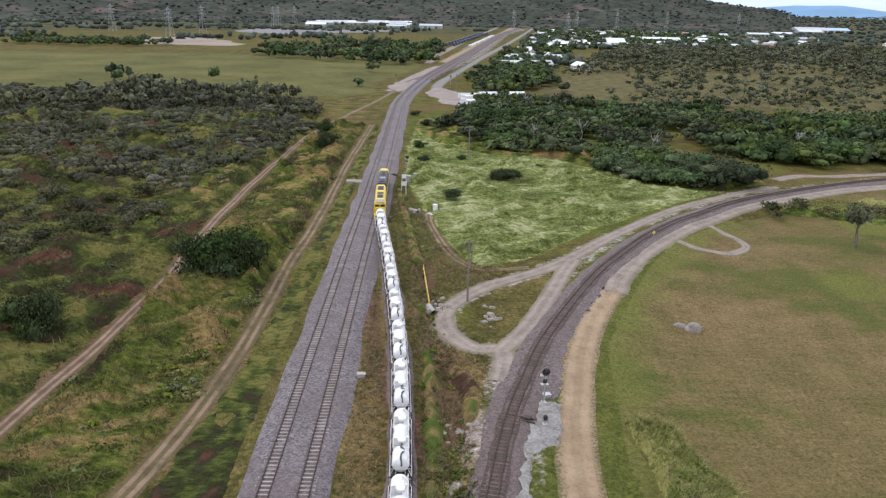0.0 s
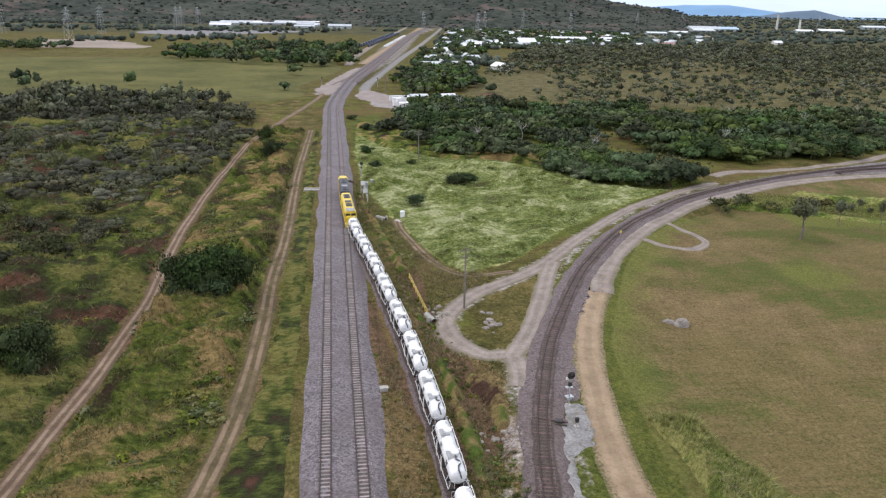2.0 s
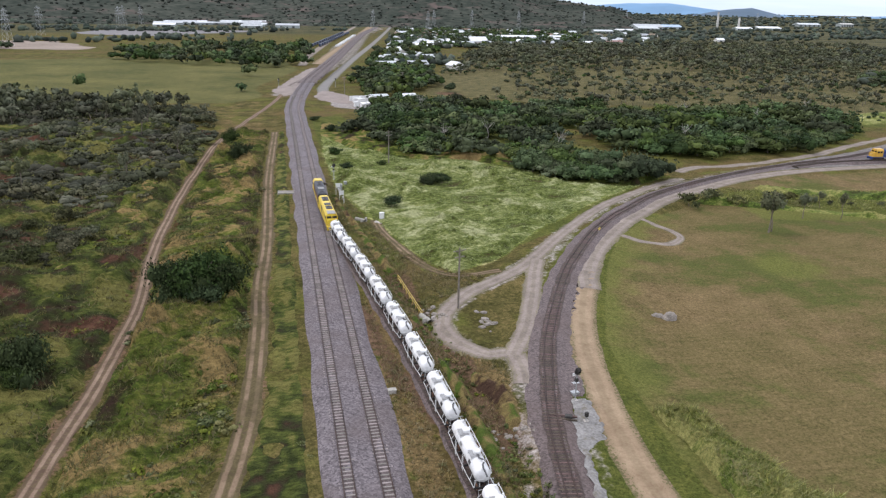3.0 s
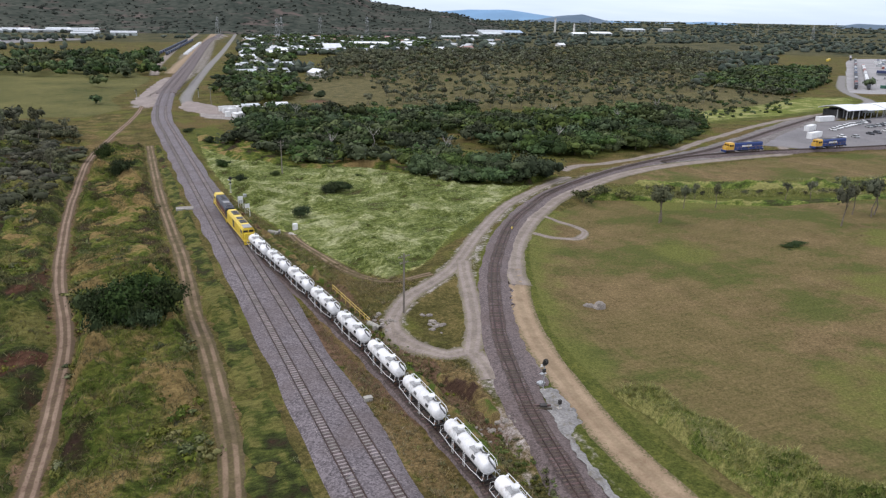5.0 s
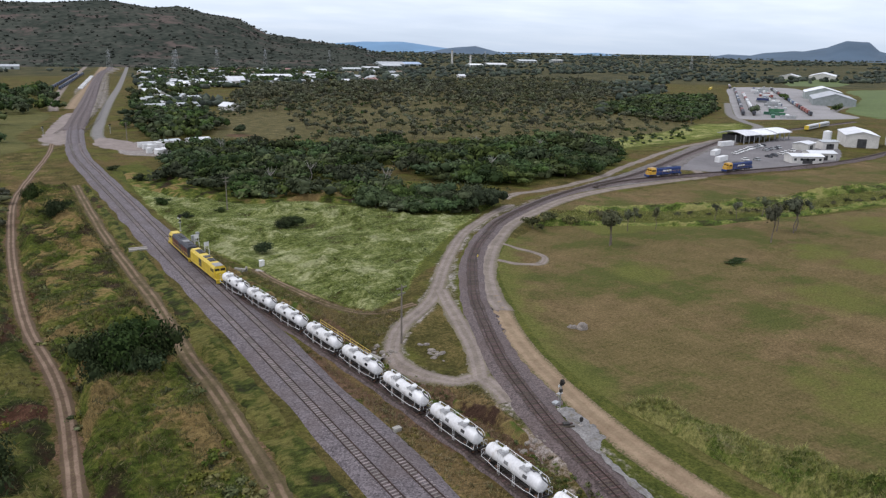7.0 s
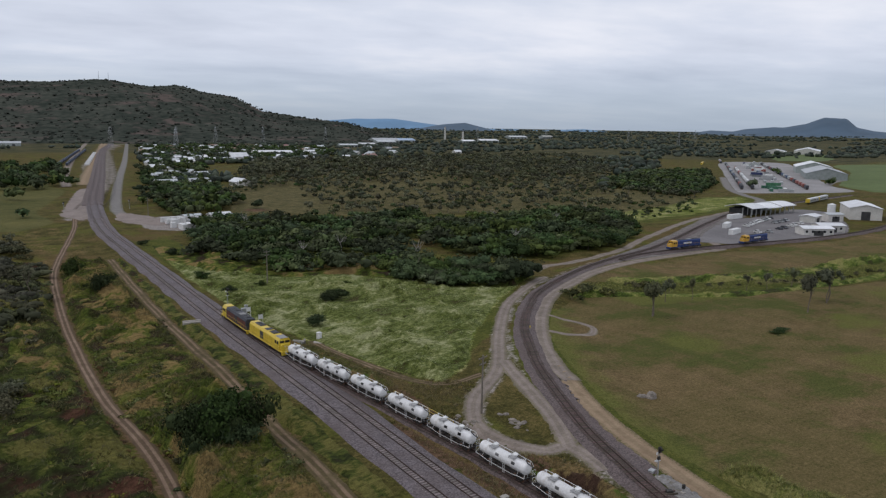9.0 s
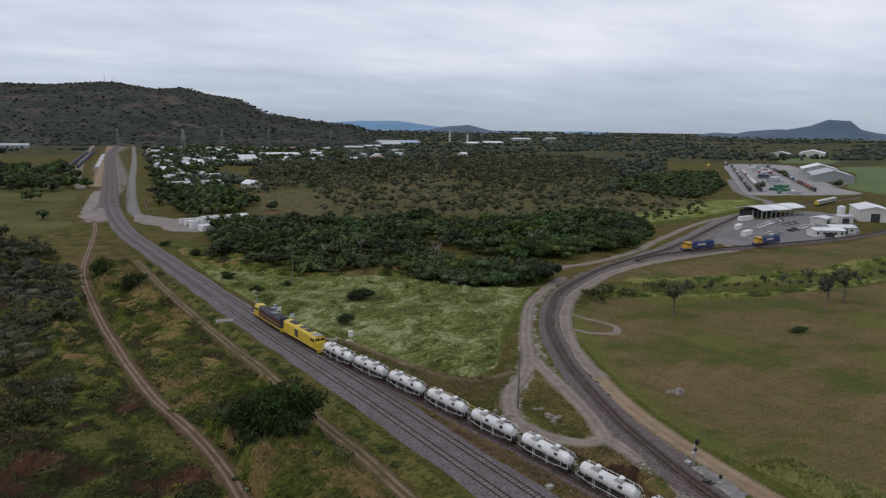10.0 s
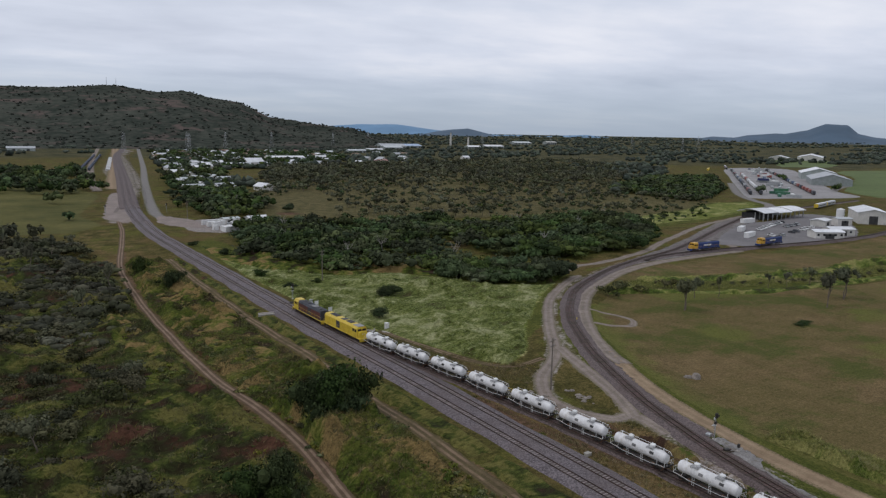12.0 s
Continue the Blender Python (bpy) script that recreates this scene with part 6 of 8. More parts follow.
def shed(x, y, w, d, h, label, turn=0.0, roof=ROOF_WHITE, wall=WALL_SHEET, pitch=0.12, doors=2, windows=0, category="shed", name="shed", group="", z=None):
    """Gabled building: walls, roof with eaves, doors along the long front, windows beside them."""
    z = ground_height(x, y) if z is None else z
    t = thing(name, label, category, pose(x, y, z, 0, 0, turn), group)
    rise = w * pitch if w < d else d * pitch
    bm = bmesh.new()
    if w >= d:
        prof = [(-d / 2, -0.5), (d / 2, -0.5), (d / 2, h), (0, h + rise), (-d / 2, h)]
        a = [bm.verts.new((-w / 2, p, q)) for p, q in prof]
        b = [bm.verts.new((w / 2, p, q)) for p, q in prof]
    else:
        prof = [(-w / 2, -0.5), (w / 2, -0.5), (w / 2, h), (0, h + rise), (-w / 2, h)]
        a = [bm.verts.new((p, -d / 2, q)) for p, q in prof]
        b = [bm.verts.new((p, d / 2, q)) for p, q in prof]
    for k in range(5):
        bm.faces.new((a[k], a[(k + 1) % 5], b[(k + 1) % 5], b[k]))
    bm.faces.new(a[::-1])
    bm.faces.new(b)
    bmesh.ops.recalc_face_normals(bm, faces=bm.faces)
    walls = part("wall", bm, wall, t)
    e = 0.5
    for s in (-1, 1):
        bm = bmesh.new()
        if w >= d:
            run = d / 2 + e
            q = [(-w / 2 - e, s * run, h - rise * e / (d / 2) + 0.02), (w / 2 + e, s * run, h - rise * e / (d / 2) + 0.02), (w / 2 + e, 0, h + rise + 0.02), (-w / 2 - e, 0, h + rise + 0.02)]
        else:
            run = w / 2 + e
            q = [(s * run, -d / 2 - e, h - rise * e / (w / 2) + 0.02), (s * run, d / 2 + e, h - rise * e / (w / 2) + 0.02), (0, d / 2 + e, h + rise + 0.02), (0, -d / 2 - e, h + rise + 0.02)]
        lo = [bm.verts.new(p) for p in q]
        hi = [bm.verts.new((p[0], p[1], p[2] + 0.12)) for p in q]
        bm.faces.new(lo)
        bm.faces.new(hi)
        for k in range(4):
            bm.faces.new((lo[k], lo[(k + 1) % 4], hi[(k + 1) % 4], hi[k]))
        bmesh.ops.recalc_face_normals(bm, faces=bm.faces)
        part("roof", bm, roof, t)
    for k in range(doors):
        cx = -w / 2 + w * (k + 0.5) / doors
        dw = min(w / doors * 0.3, 2.4)
        # Solid panel; its dark colour stands in for shade in the doorway.
        part("door", box_bm(cx - dw, -d / 2 - 0.06, -0.2, cx + dw, -d / 2 + 0.02, h * 0.72), SHADE_IN, walls)
    for k in range(windows):
        cx = -w / 2 + w * (k + 0.5) / windows
        for sy in (-1, 1):
            wn = part("window", box_bm(cx - 0.7, sy * d / 2 - 0.05, h * 0.40, cx + 0.7, sy * d / 2 + 0.05, h * 0.78), WHITE, walls)
            part("pane", box_bm(cx - 0.6, sy * d / 2 - 0.07, h * 0.43, cx + 0.6, sy * d / 2 + 0.07, h * 0.75), GLASS, wn)
    return t


def open_shed():
    """Train maintenance shed: curved white roof on columns, closed at the back and far end."""
    L, W, H = 47.0, 17.0, 4.6
    t = thing("maintenance_shed", "open-sided train shed with a white curved roof", "shed", pose(364, 286, ground_height(364, 286), 0, 0, 2))
    n = 12
    arc = [(-W / 2 - 1 + (W + 2) * k / n, H + 1.9 * math.sin(math.pi * k / n)) for k in range(n + 1)]
    for k, (x0, x1) in enumerate(((-L / 2, -L / 6), (-L / 6 + 0.1, L / 6), (L / 6 + 0.1, L / 2))):
        bm = bmesh.new()
        low, top = [], []
        for yy, zz in arc:
            low.append([bm.verts.new((xx, yy, zz - 0.4 * (k == 1))) for xx in (x0, x1)])
            top.append([bm.verts.new((xx, yy, zz + 0.25 - 0.4 * (k == 1))) for xx in (x0, x1)])
        for g in (low, top):
            for a, b in zip(g, g[1:]):
                bm.faces.new((a[0], a[1], b[1], b[0]))
        for j in (0, 1):
            for (a, b), (c, d) in zip(zip(low, low[1:]), zip(top, top[1:])):
                bm.faces.new((a[j], b[j], d[j], c[j]))
        bmesh.ops.recalc_face_normals(bm, faces=bm.faces)
        part("roof", bm, ROOF_WHITE, t)
    part("wall", box_bm(-L / 2 + 8, W / 2 - 0.3, -0.5, L / 2, W / 2, H, bevel=0.02), WALL_SHEET, t)
    # Second one is a solid dark box, painted as the shed's shaded inside.
    part("wall", box_bm(-L / 2 + 3, -2, -0.5, -L / 2 + 22, W / 2 - 0.4, H - 0.6, bevel=0.02), SHADE_IN, t)
    for k in range(10):
        for y in (-W / 2 + 0.3, 0.5 if 2 < k < 8 else -W / 2 + 6):
            part("column", box_bm(-L / 2 + 1 + (L - 2) * k / 9 - 0.2, y - 0.2, -0.5, -L / 2 + 1 + (L - 2) * k / 9 + 0.2, y + 0.2, H + 0.2), GALV, t)
    return t


open_shed()
shed(304, 215, 15, 9, 3.6, "white depot office with a pale sheet roof", -32, ROOF_WHITE, WALL_PALE, 0.10, 1, 5, "building", "office_building")
shed(323, 219, 13, 9, 3.6, "pale depot annexe with a white roof", -32, ROOF_WHITE, WALL_PALE, 0.1, 1, 3, "building", "office_building")
shed(404, 246, 17, 34, 7.0, "tall white-roofed depot workshop with its doorway's shade painted as a dark panel", -52, ROOF_WHITE, WALL_PALE, 0.12, 1, 0, "building", "workshop")
shed(412, 219, 20, 38, 9.0, "tall pale grey workshop bay", -52, ROOF_WHITE, WALL_PALE, 0.12, 1, 0, "building", "workshop")
shed(352, 246, 12, 8, 3.6, "small white plant shed", 14, ROOF_WHITE, WALL_PALE, 0.1, 1, 1, "building", "shed")
shed(368, 243, 10, 7, 4.2, "small grey plant shed", -20, ROOF_ZINC, WALL_PALE, 0.1, 1, 1, "building", "shed")


def storage_tank(x, y, r, tall):
    t = thing("storage_tank", "upright white storage tank beside the workshop", "tank", pose(x, y, ground_height(x, y)), "storage tanks")
    bm = bmesh.new()
    add_tube(bm, (0, 0, -0.3), (0, 0, tall), r, seg=20)
    part("shell", bm, WHITE, t)
    bm = bmesh.new()
    add_tube(bm, (0, 0, tall + 0.002), (0, 0, tall + 0.7), r + 0.05, 0.3, seg=20)
    part("cap", bm, WHITE, t)
    bm = bmesh.new()
    for dx in (-0.25, 0.25):
        add_tube(bm, (dx, -r - 0.1, 0), (dx, -r - 0.1, tall + 0.4), 0.04, seg=5)
    for k in range(int(tall / 0.5)):
        add_tube(bm, (-0.25, -r - 0.1, 0.4 + 0.5 * k), (0.25, -r - 0.1, 0.4 + 0.5 * k), 0.03, seg=4)
    part("ladder", bm, GALV, t)


storage_tank(383, 252, 2.3, 8.0)
storage_tank(389, 256, 1.8, 7.0)


def container(x, y, turn, paint, label, long=12.2, z=None, group="shipping containers", wide=2.44):
    z = ground_height(x, y) if z is None else z
    t = thing("shipping_container", label, "container", pose(x, y, z, 0, 0, turn), group)
    bm = bmesh.new()
    n = int(long / 0.6)
    side = []
    for k in range(n):
        x0, x1 = -long / 2 + long * k / n, -long / 2 + long * (k + 1) / n
        side += [(x0, 0.05), (x0 + 0.12, 0.0), (x1 - 0.18, 0.0), (x1 - 0.06, 0.05)]
    side = [(x, -wide / 2 + d) for x, d in side] + [(x, wide / 2 - d) for x, d in side[::-1]]
    low, top = [bm.verts.new((x, y, 0.0)) for x, y in side], [bm.verts.new((x, y, 2.58)) for x, y in side]
    for k in range(len(side)):
        j = (k + 1) % len(side)
        bm.faces.new((low[k], low[j], top[j], top[k]))
    bm.faces.new(top)
    bm.faces.new(low[::-1])
    bmesh.ops.recalc_face_normals(bm, faces=bm.faces)
    part("body", bm, paint, t)
    for s in (-1, 1):
        part("door", box_bm(long / 2 + 0.001, min(0.02 * s, s * (wide / 2 - 0.06)), 0.12, long / 2 + 0.04, max(0.02 * s, s * (wide / 2 - 0.06)), 2.46), paint, t)
    return t


PAINTS = {"white": WHITE, "blue": surface("container_blue", (0.022, 0.04, 0.09), (0.06, 0.09, 0.17), 0.4, 3, 0.5, spread=0.4), "red-brown": RED, "grey": GALV, "green": surface("container_green", (0.03, 0.10, 0.06), (0.07, 0.19, 0.11), 0.4, 3, 0.5, spread=0.4), "orange": ORANGE}
_r = random.Random(77)
_g = random.Random(41)
for _k in range(34):
    _u, _v = _g.random(), _g.random()
    _x, _y = 31 + 17 * _u + (2 + 14 * _u) * _v, 366 + 2 * _u + (40 - 8 * _u) * _v
    _c = _g.choices(("white", "blue", "grey", "green"), (11, 2, 2, 0))[0]
    container(_x, _y, 12 + _g.choice((0, 90)) + _g.uniform(-7, 7), PAINTS[_c], f"weathered {_c} storage container in a crowded compound", _g.choice((2.4, 3.0, 4.5)), group="compound containers", wide=_g.choice((1.6, 2.2)))
shed(61, 399, 11, 6, 3.0, "white compound house with a low white roof", 10, ROOF_WHITE, WALL_PALE, 0.16, 1, 3, "building", "site_office")
shed(47, 401, 9, 5, 2.8, "grey roofed compound shed", 12, ROOF_ZINC, WALL_PALE, 0.12, 1, 2, "building", "site_office")
for _x, _y in ((285, 252), (290, 255)):
    container(_x, _y, 20, WHITE, "white storage container at the depot", 6.1, group="depot containers")
container(270, 236, 15, WHITE, "white storage container beside the car park", 10, group="depot containers")
container(322, 274, 4, WHITE, "white storage container beside the train shed", 12.2, group="depot containers")


# vehicles in the car park
CAR_PAINT = {"white": WHITE, "silver": GALV, "dark grey": ROOF_DARK, "red": RED}


def car(m, paint, label):
    t = thing("car", label, "car", m, "parked cars")
    bm = bmesh.new()
    prism(bm, [(-2.2, 0.32), (2.2, 0.32), (2.22, 0.72), (1.35, 0.95), (-1.95, 1.0), (-2.25, 0.8)], -0.85, 0.85)
    part("body", bm, paint, t)
    bm = bmesh.new()
    prism(bm, [(-1.85, 0.96), (1.25, 0.92), (0.55, 1.40), (-1.45, 1.42)], -0.76, 0.76)
    part("windows", bm, GLASS, t)
    bm = bmesh.new()
    prism(bm, [(-1.46, 1.405), (0.58, 1.395), (0.45, 1.46), (-1.35, 1.48)], -0.74, 0.74)
    part("roof", bm, paint, t)
    for x in (-1.35, 1.35):
        for y in (-0.78, 0.78):
            bm = bmesh.new()
            add_tube(bm, (x, y - 0.1, 0.32), (x, y + 0.1, 0.32), 0.32, seg=12)
            w = part("wheel", bm, BLACK, t)
    return t


_base = {k: None for k in CAR_PAINT}
_rows = [((296, 249), (346, 267), 11), ((300, 233), (340, 244), 5), ((278, 232), (289, 228), 2), ((322, 250), (346, 256), 5)]
for _a, _b, _n in _rows:
    for _k in range(_n):
        _f = (_k + 0.5 + _r.uniform(-0.2, 0.2)) / _n
        _x, _y = _a[0] + (_b[0] - _a[0]) * _f, _a[1] + (_b[1] - _a[1]) * _f
        _c = _r.choices(list(CAR_PAINT), (7, 3, 2, 1))[0]
        _m = pose(_x, _y, ground_height(_x, _y), 0, 0, _r.choice((70, 250)) + _r.uniform(-4, 4))
        if _base[_c]:
            copy_thing(_base[_c], _m)
        else:
            _base[_c] = car(_m, CAR_PAINT[_c], f"{_c} car parked on the depot's asphalt")

_blue = locomotive(pose(203.5, 212.7, BED + 0.17, 0, 0, 90), "dark blue diesel locomotive with an orange-yellow cab on the depot siding", BLUE, AMBER, ROOF_DARK, side_band=BLUE, group="depot locomotives", bars=WHITE)
copy_thing(_blue, pose(245.5, 208.5, BED + 0.17, 0, 0, 93.5))


def railcar(m, label):
    t = thing("railcar", label, "railcar", m, "railcars")
    bm = bmesh.new()
    prism(bm, [(-1.3, 0.9), (1.3, 0.9), (1.35, 2.6), (1.1, 3.5), (-1.1, 3.5), (-1.35, 2.6)], -11.5, 11.5)
    part("body", bm, GALV, t)
    bm = bmesh.new()
    prism(bm, [(-1.32, 0.9), (1.32, 0.9), (1.37, 2.6), (1.12, 3.52), (-1.12, 3.52), (-1.37, 2.6)], -11.9, -10.6)
    part("cab_end", bm, YELLOW, t, "yellow cab end")
    bm = bmesh.new()
    prism(bm, [(-1.0, 3.525), (1.0, 3.525), (0.8, 3.7), (-0.8, 3.7)], -11, 11)
    part("roof", bm, ROOF_WHITE, t)
    for s in (-1, 1):
        for k in range(8):
            part("window", box_bm(min(s * 1.30, s * 1.37), -9.5 + 2.5 * k, 2.0, max(s * 1.30, s * 1.37), -7.9 + 2.5 * k, 2.7), GLASS, t)
        bogie(t, s * 8, (-1.0, 1.0))
    return t


_rc = railcar(pose(459, 309.5, 0.3, 0, 0, -74), "silver railcar with a yellow cab end by the yard")
copy_thing(_rc, pose(482.5, 316.2, 0.3, 0, 0, -74))


def flat_wagon(m, paint, label):
    t = thing("freight_wagon", label, "wagon", m, "yard wagons")
    part("deck", box_bm(-1.25, -7, 0.9, 1.25, 7, 1.15, bevel=0.03), BLACK, t)
    bm = bmesh.new()
    add_box(bm, -1.22, -6.2, 1.16, 1.22, -0.1, 3.6, bevel=0.04)
    part("load", bm, paint, t)
    bm = bmesh.new()
    add_box(bm, -1.22, 0.1, 1.16, 1.22, 6.2, 3.6, bevel=0.04)
    part("load", bm, paint, t)
    for s in (-1, 1):
        bogie(t, s * 5, (-0.85, 0.85))
    return t


_w = {k: flat_wagon(pose(2000 if j else 519, 400 + 5 * j, 0.3, 0, 0, -51), v, f"freight wagon loaded with {k} containers in the yard") for j, (k, v) in enumerate((("dark grey", ROOF_DARK), ("grey", GALV), ("red-brown", RED), ("blue", PAINTS["blue"])))}
_w["white"] = flat_wagon(pose(930, 745, 0.3, 0, 0, -51), WHITE, "freight wagon loaded with white containers in the yard")
_yard = [((512, 405), (905, 715), 26), ((520, 400), (800, 622), 18), ((566, 378), (968, 700), 24)]
for _j, (_a, _b, _n) in enumerate(_yard):
    _ang = math.degrees(math.atan2(_b[1] - _a[1], _b[0] - _a[0])) - 90
    for _k in range(_n):
        _f = (_k + 0.5) / _n
        _x, _y = _a[0] + (_b[0] - _a[0]) * _f, _a[1] + (_b[1] - _a[1]) * _f
        _c = _r.choices(list(_w), (1, 4, 1, 0, 6) if _j == 1 else (6, 4, 1, 1, 0))[0]
        copy_thing(_w[_c], pose(_x, _y, ground_height(_x, _y) + 0.2, 0, 0, _ang))
for _k, (_c, _t) in enumerate(list(_w.items())):
    _f = 1.03 + 0.035 * _k
    _t.matrix_basis = pose(512 + 393 * _f, 408 + 314 * _f, 0.3, 0, 0, -51)
for _k in range(64):
    _f, _s = _r.random(), _r.uniform(-7, 9)
    _x, _y = 515 + 440 * _f + _s * 0.62, 370 + 342 * _f - _s * 0.78
    _c = _r.choices(list(PAINTS), (3, 3, 1, 7, 2, 0))[0]
    container(_x, _y, 38 + _r.choice((0, 0, 90)), PAINTS[_c], f"{_c} shipping container stored on the freight yard", group="yard containers", z=ground_height(_x, _y) + (2.6 if _r.random() < 0.25 else 0))
shed(752, 474, 84, 40, 6.5, "long grey freight shed beside the container yard", 35, ROOF_ZINC, WALL_SHEET, 0.14, 6, 0, "building", "warehouse")
shed(840, 540, 60, 40, 8, "pale freight shed beside the container yard", 35, ROOF_WHITE, WALL_SHEET, 0.14, 3, 0, "building", "warehouse")
shed(1515, 958, 130, 50, 7, "white industrial shed on the plain", 30, ROOF_WHITE, WALL_PALE, 0.12, 4, 0, "building", "warehouse")
shed(1440, 985, 50, 40, 5, "white industrial shed on the plain", 30, ROOF_WHITE, WALL_PALE, 0.12, 3, 0, "building", "warehouse")
for _x, _y, _n in ((868, 728, 3), (700, 590, 1)):
    for _k in range(_n):
        container(_x + 12.6 * _k, _y + 9 * _k, 36, YELLOW, "yellow storage container beside the far thicket", group="yellow containers")


# town and industry
shed(200, 962, 46, 16, 4.5, "long white town warehouse among trees", 4, ROOF_WHITE, WALL_PALE, 0.1, 4, 0, "building", "warehouse")
shed(255, 985, 24, 18, 6, "white hipped hall among trees", 8, ROOF_WHITE, WALL_PALE, 0.3, 2, 0, "building", "hall")
shed(358, 1140, 60, 22, 6, "long white town warehouse among trees", -4, ROOF_WHITE, WALL_PALE, 0.1, 4, 0, "building", "warehouse")
shed(450, 1180, 44, 20, 5, "white town warehouse among trees", -6, ROOF_WHITE, WALL_PALE, 0.1, 4, 0, "building", "warehouse")
_f = random.Random(19)
for _k in range(30):
    _x, _y = -250 + 300 * _f.random(), 1620 + 340 * _f.random()
    shed(_x, _y, _f.uniform(28, 60), _f.uniform(18, 34), _f.uniform(3.5, 5.5), "pale industrial roof in the estate below the hill", 3 + _f.uniform(-8, 8), _f.choice((ROOF_ZINC, ROOF_ZINC, ROOF_WHITE)), WALL_SHEET, 0.10, 2, 0, "building", "factory", "estate buildings")
for _x, _y, _w2, _d, _h, _m in ((905, 1790, 70, 60, 6, ROOF_ZINC), (985, 1830, 60, 50, 5, ROOF_SKY), (870, 1720, 50, 40, 4.5, ROOF_ZINC), (1240, 1780, 60, 40, 5, ROOF_WHITE), (1600, 2100, 70, 40, 6, ROOF_ZINC), (1720, 2080, 40, 30, 8, WALL_PALE), (1150, 1750, 40, 30, 5, ROOF_WHITE), (660, 1500, 40, 24, 5, ROOF_ZINC), (730, 1560, 50, 24, 5, ROOF_WHITE)):
    shed(_x, _y, _w2, _d, _h, "industrial shed on the plain beyond the scrubland", -8, _m, WALL_SHEET, 0.10, 5, 0, "building", "factory")


def chimney(x, y, tall, label):
    t = thing("chimney", label, "chimney", pose(x, y, ground_height(x, y)))
    bm = bmesh.new()
    add_tube(bm, (0, 0, -1), (0, 0, tall), 3.2, 2.2, seg=14)
    part("stack", bm, WALL_PALE, t)
    bm = bmesh.new()
    add_tube(bm, (0, 0, tall * 0.93), (0, 0, tall + 0.3), 2.5, seg=14)
    part("rim", bm, CONCRETE, t)


chimney(1140, 1850, 42, "pale factory chimney on the plain")
chimney(1210, 1860, 30, "short pale factory chimney on the plain")

HOUSE_LABEL = ("white roofed town house among trees", "grey roofed town house among trees", "brown roofed town house among trees")


def houses():
    r = random.Random(9)
    base = []
    for k, (rf, lab) in enumerate(zip((ROOF_WHITE, ROOF_ZINC, ROOF_RED), HOUSE_LABEL)):
        base.append(shed(185 + 26 * k, 1000 + 30 * k, 15 + 2 * k, 10, 3.4, lab, 20 * k, rf, WALL_PALE, 0.28, 1, 3, "house", "house", "town houses"))
    spots = scatter_town(r)
    for x, y in spots:
        copy_thing(base[r.choices((0, 1, 2), (3, 6, 3))[0]], pose(x, y, ground_height(x, y), 0, 0, r.choice((12, 102)) + r.uniform(-6, 6)))


def scatter_town(r):
    out = []
    while len(out) < 110:
        y = r.uniform(600, 1550)
        lo = np.interp(y, [470, 731, 1042, 1550], [62, 92, 150, 240])
        x = lo + abs(r.gauss(0, 1)) * (28 if y < 700 else 190)
        if any((x - a) ** 2 + (y - b) ** 2 < 22**2 for a, b in out) or (x > 140 and y < 900):
            continue
        if abs(x - np.interp(y, [p[1] for p in TOWN_LINE], [p[0] for p in TOWN_LINE])) < 16:
            continue
        out.append((x, y))
    return out


houses()


def pylon(m, label):
    t = thing("transmission_tower", label, "pylon", m, "transmission towers")
    H = 40.0
    wide = lambda z: 3.6 * (1 - z / H) ** 0.8 + 0.5
    lv = [0, 7, 13, 18.5, 23, 27, 31, 35, 40]
    for sx in (-1, 1):
        for sy in (-1, 1):
            bm = bmesh.new()
            hoop(bm, [(sx * wide(z), sy * wide(z), z) for z in lv], 0.10, 4)
            part("leg", bm, GALV, t)
    bm = bmesh.new()
    for a, b in zip(lv, lv[1:]):
        for ax in range(2):
            for s in (-1, 1):
                for d in (-1, 1):
                    p = [d * wide(a), s * wide(a), a] if ax else [s * wide(a), d * wide(a), a]
                    q = [-d * wide(b), s * wide(b), b] if ax else [s * wide(b), -d * wide(b), b]
                    add_tube(bm, p, q, 0.05, seg=3, caps=False)
    part("bracing", bm, GALV, t)
    for z, w in ((27, 7.5), (31.5, 6.5), (36, 5.5)):
        bm = bmesh.new()
        for s in (-1, 1):
            add_tube(bm, (0, 0, z), (s * w, 0, z + 0.3), 0.16, seg=4)
            add_tube(bm, (0, 0, z + 1.8), (s * w, 0, z + 0.3), 0.12, seg=4)
            add_tube(bm, (s * w, 0, z + 0.3), (s * w, 0, z - 1.4), 0.12, seg=4)
        part("crossarm", bm, GALV, t)
    return t


_p = pylon(pose(-286, 897, 0, 0, 0, 70), "grey lattice transmission tower on the plain")
for _x, _y, _t in ((-461, 1167, 60), (-330, 1180, 60), (-263, 1386, 60), (-272, 1478, 60), (-255, 1560, 60), (180, 1500, 50), (330, 1640, 50), (430, 1700, 40), (560, 1760, 40), (743, 1806, 40), (1021, 2150, 40), (1290, 1900, 30), (1500, 1820, 30), (1740, 1700, 30), (2000, 1650, 20), (250, 1300, 50), (1560, 1350, 20)):
    copy_thing(_p, pose(_x, _y, ground_height(_x, _y), 0, 0, _t))

_m = thing("radio_mast", "slender radio masts on the hill's summit", "mast", pose(-20 + 3000 * math.sin(radians(7.9)), 3000 * math.cos(radians(7.9)), 192))
for _x in (-12, 20):
    _b = bmesh.new()
    add_tube(_b, (_x, 0, -10), (_x, 0, 38 - abs(_x) * 0.5), 0.9, 0.4, seg=6)
    part("mast", _b, GALV, _m)


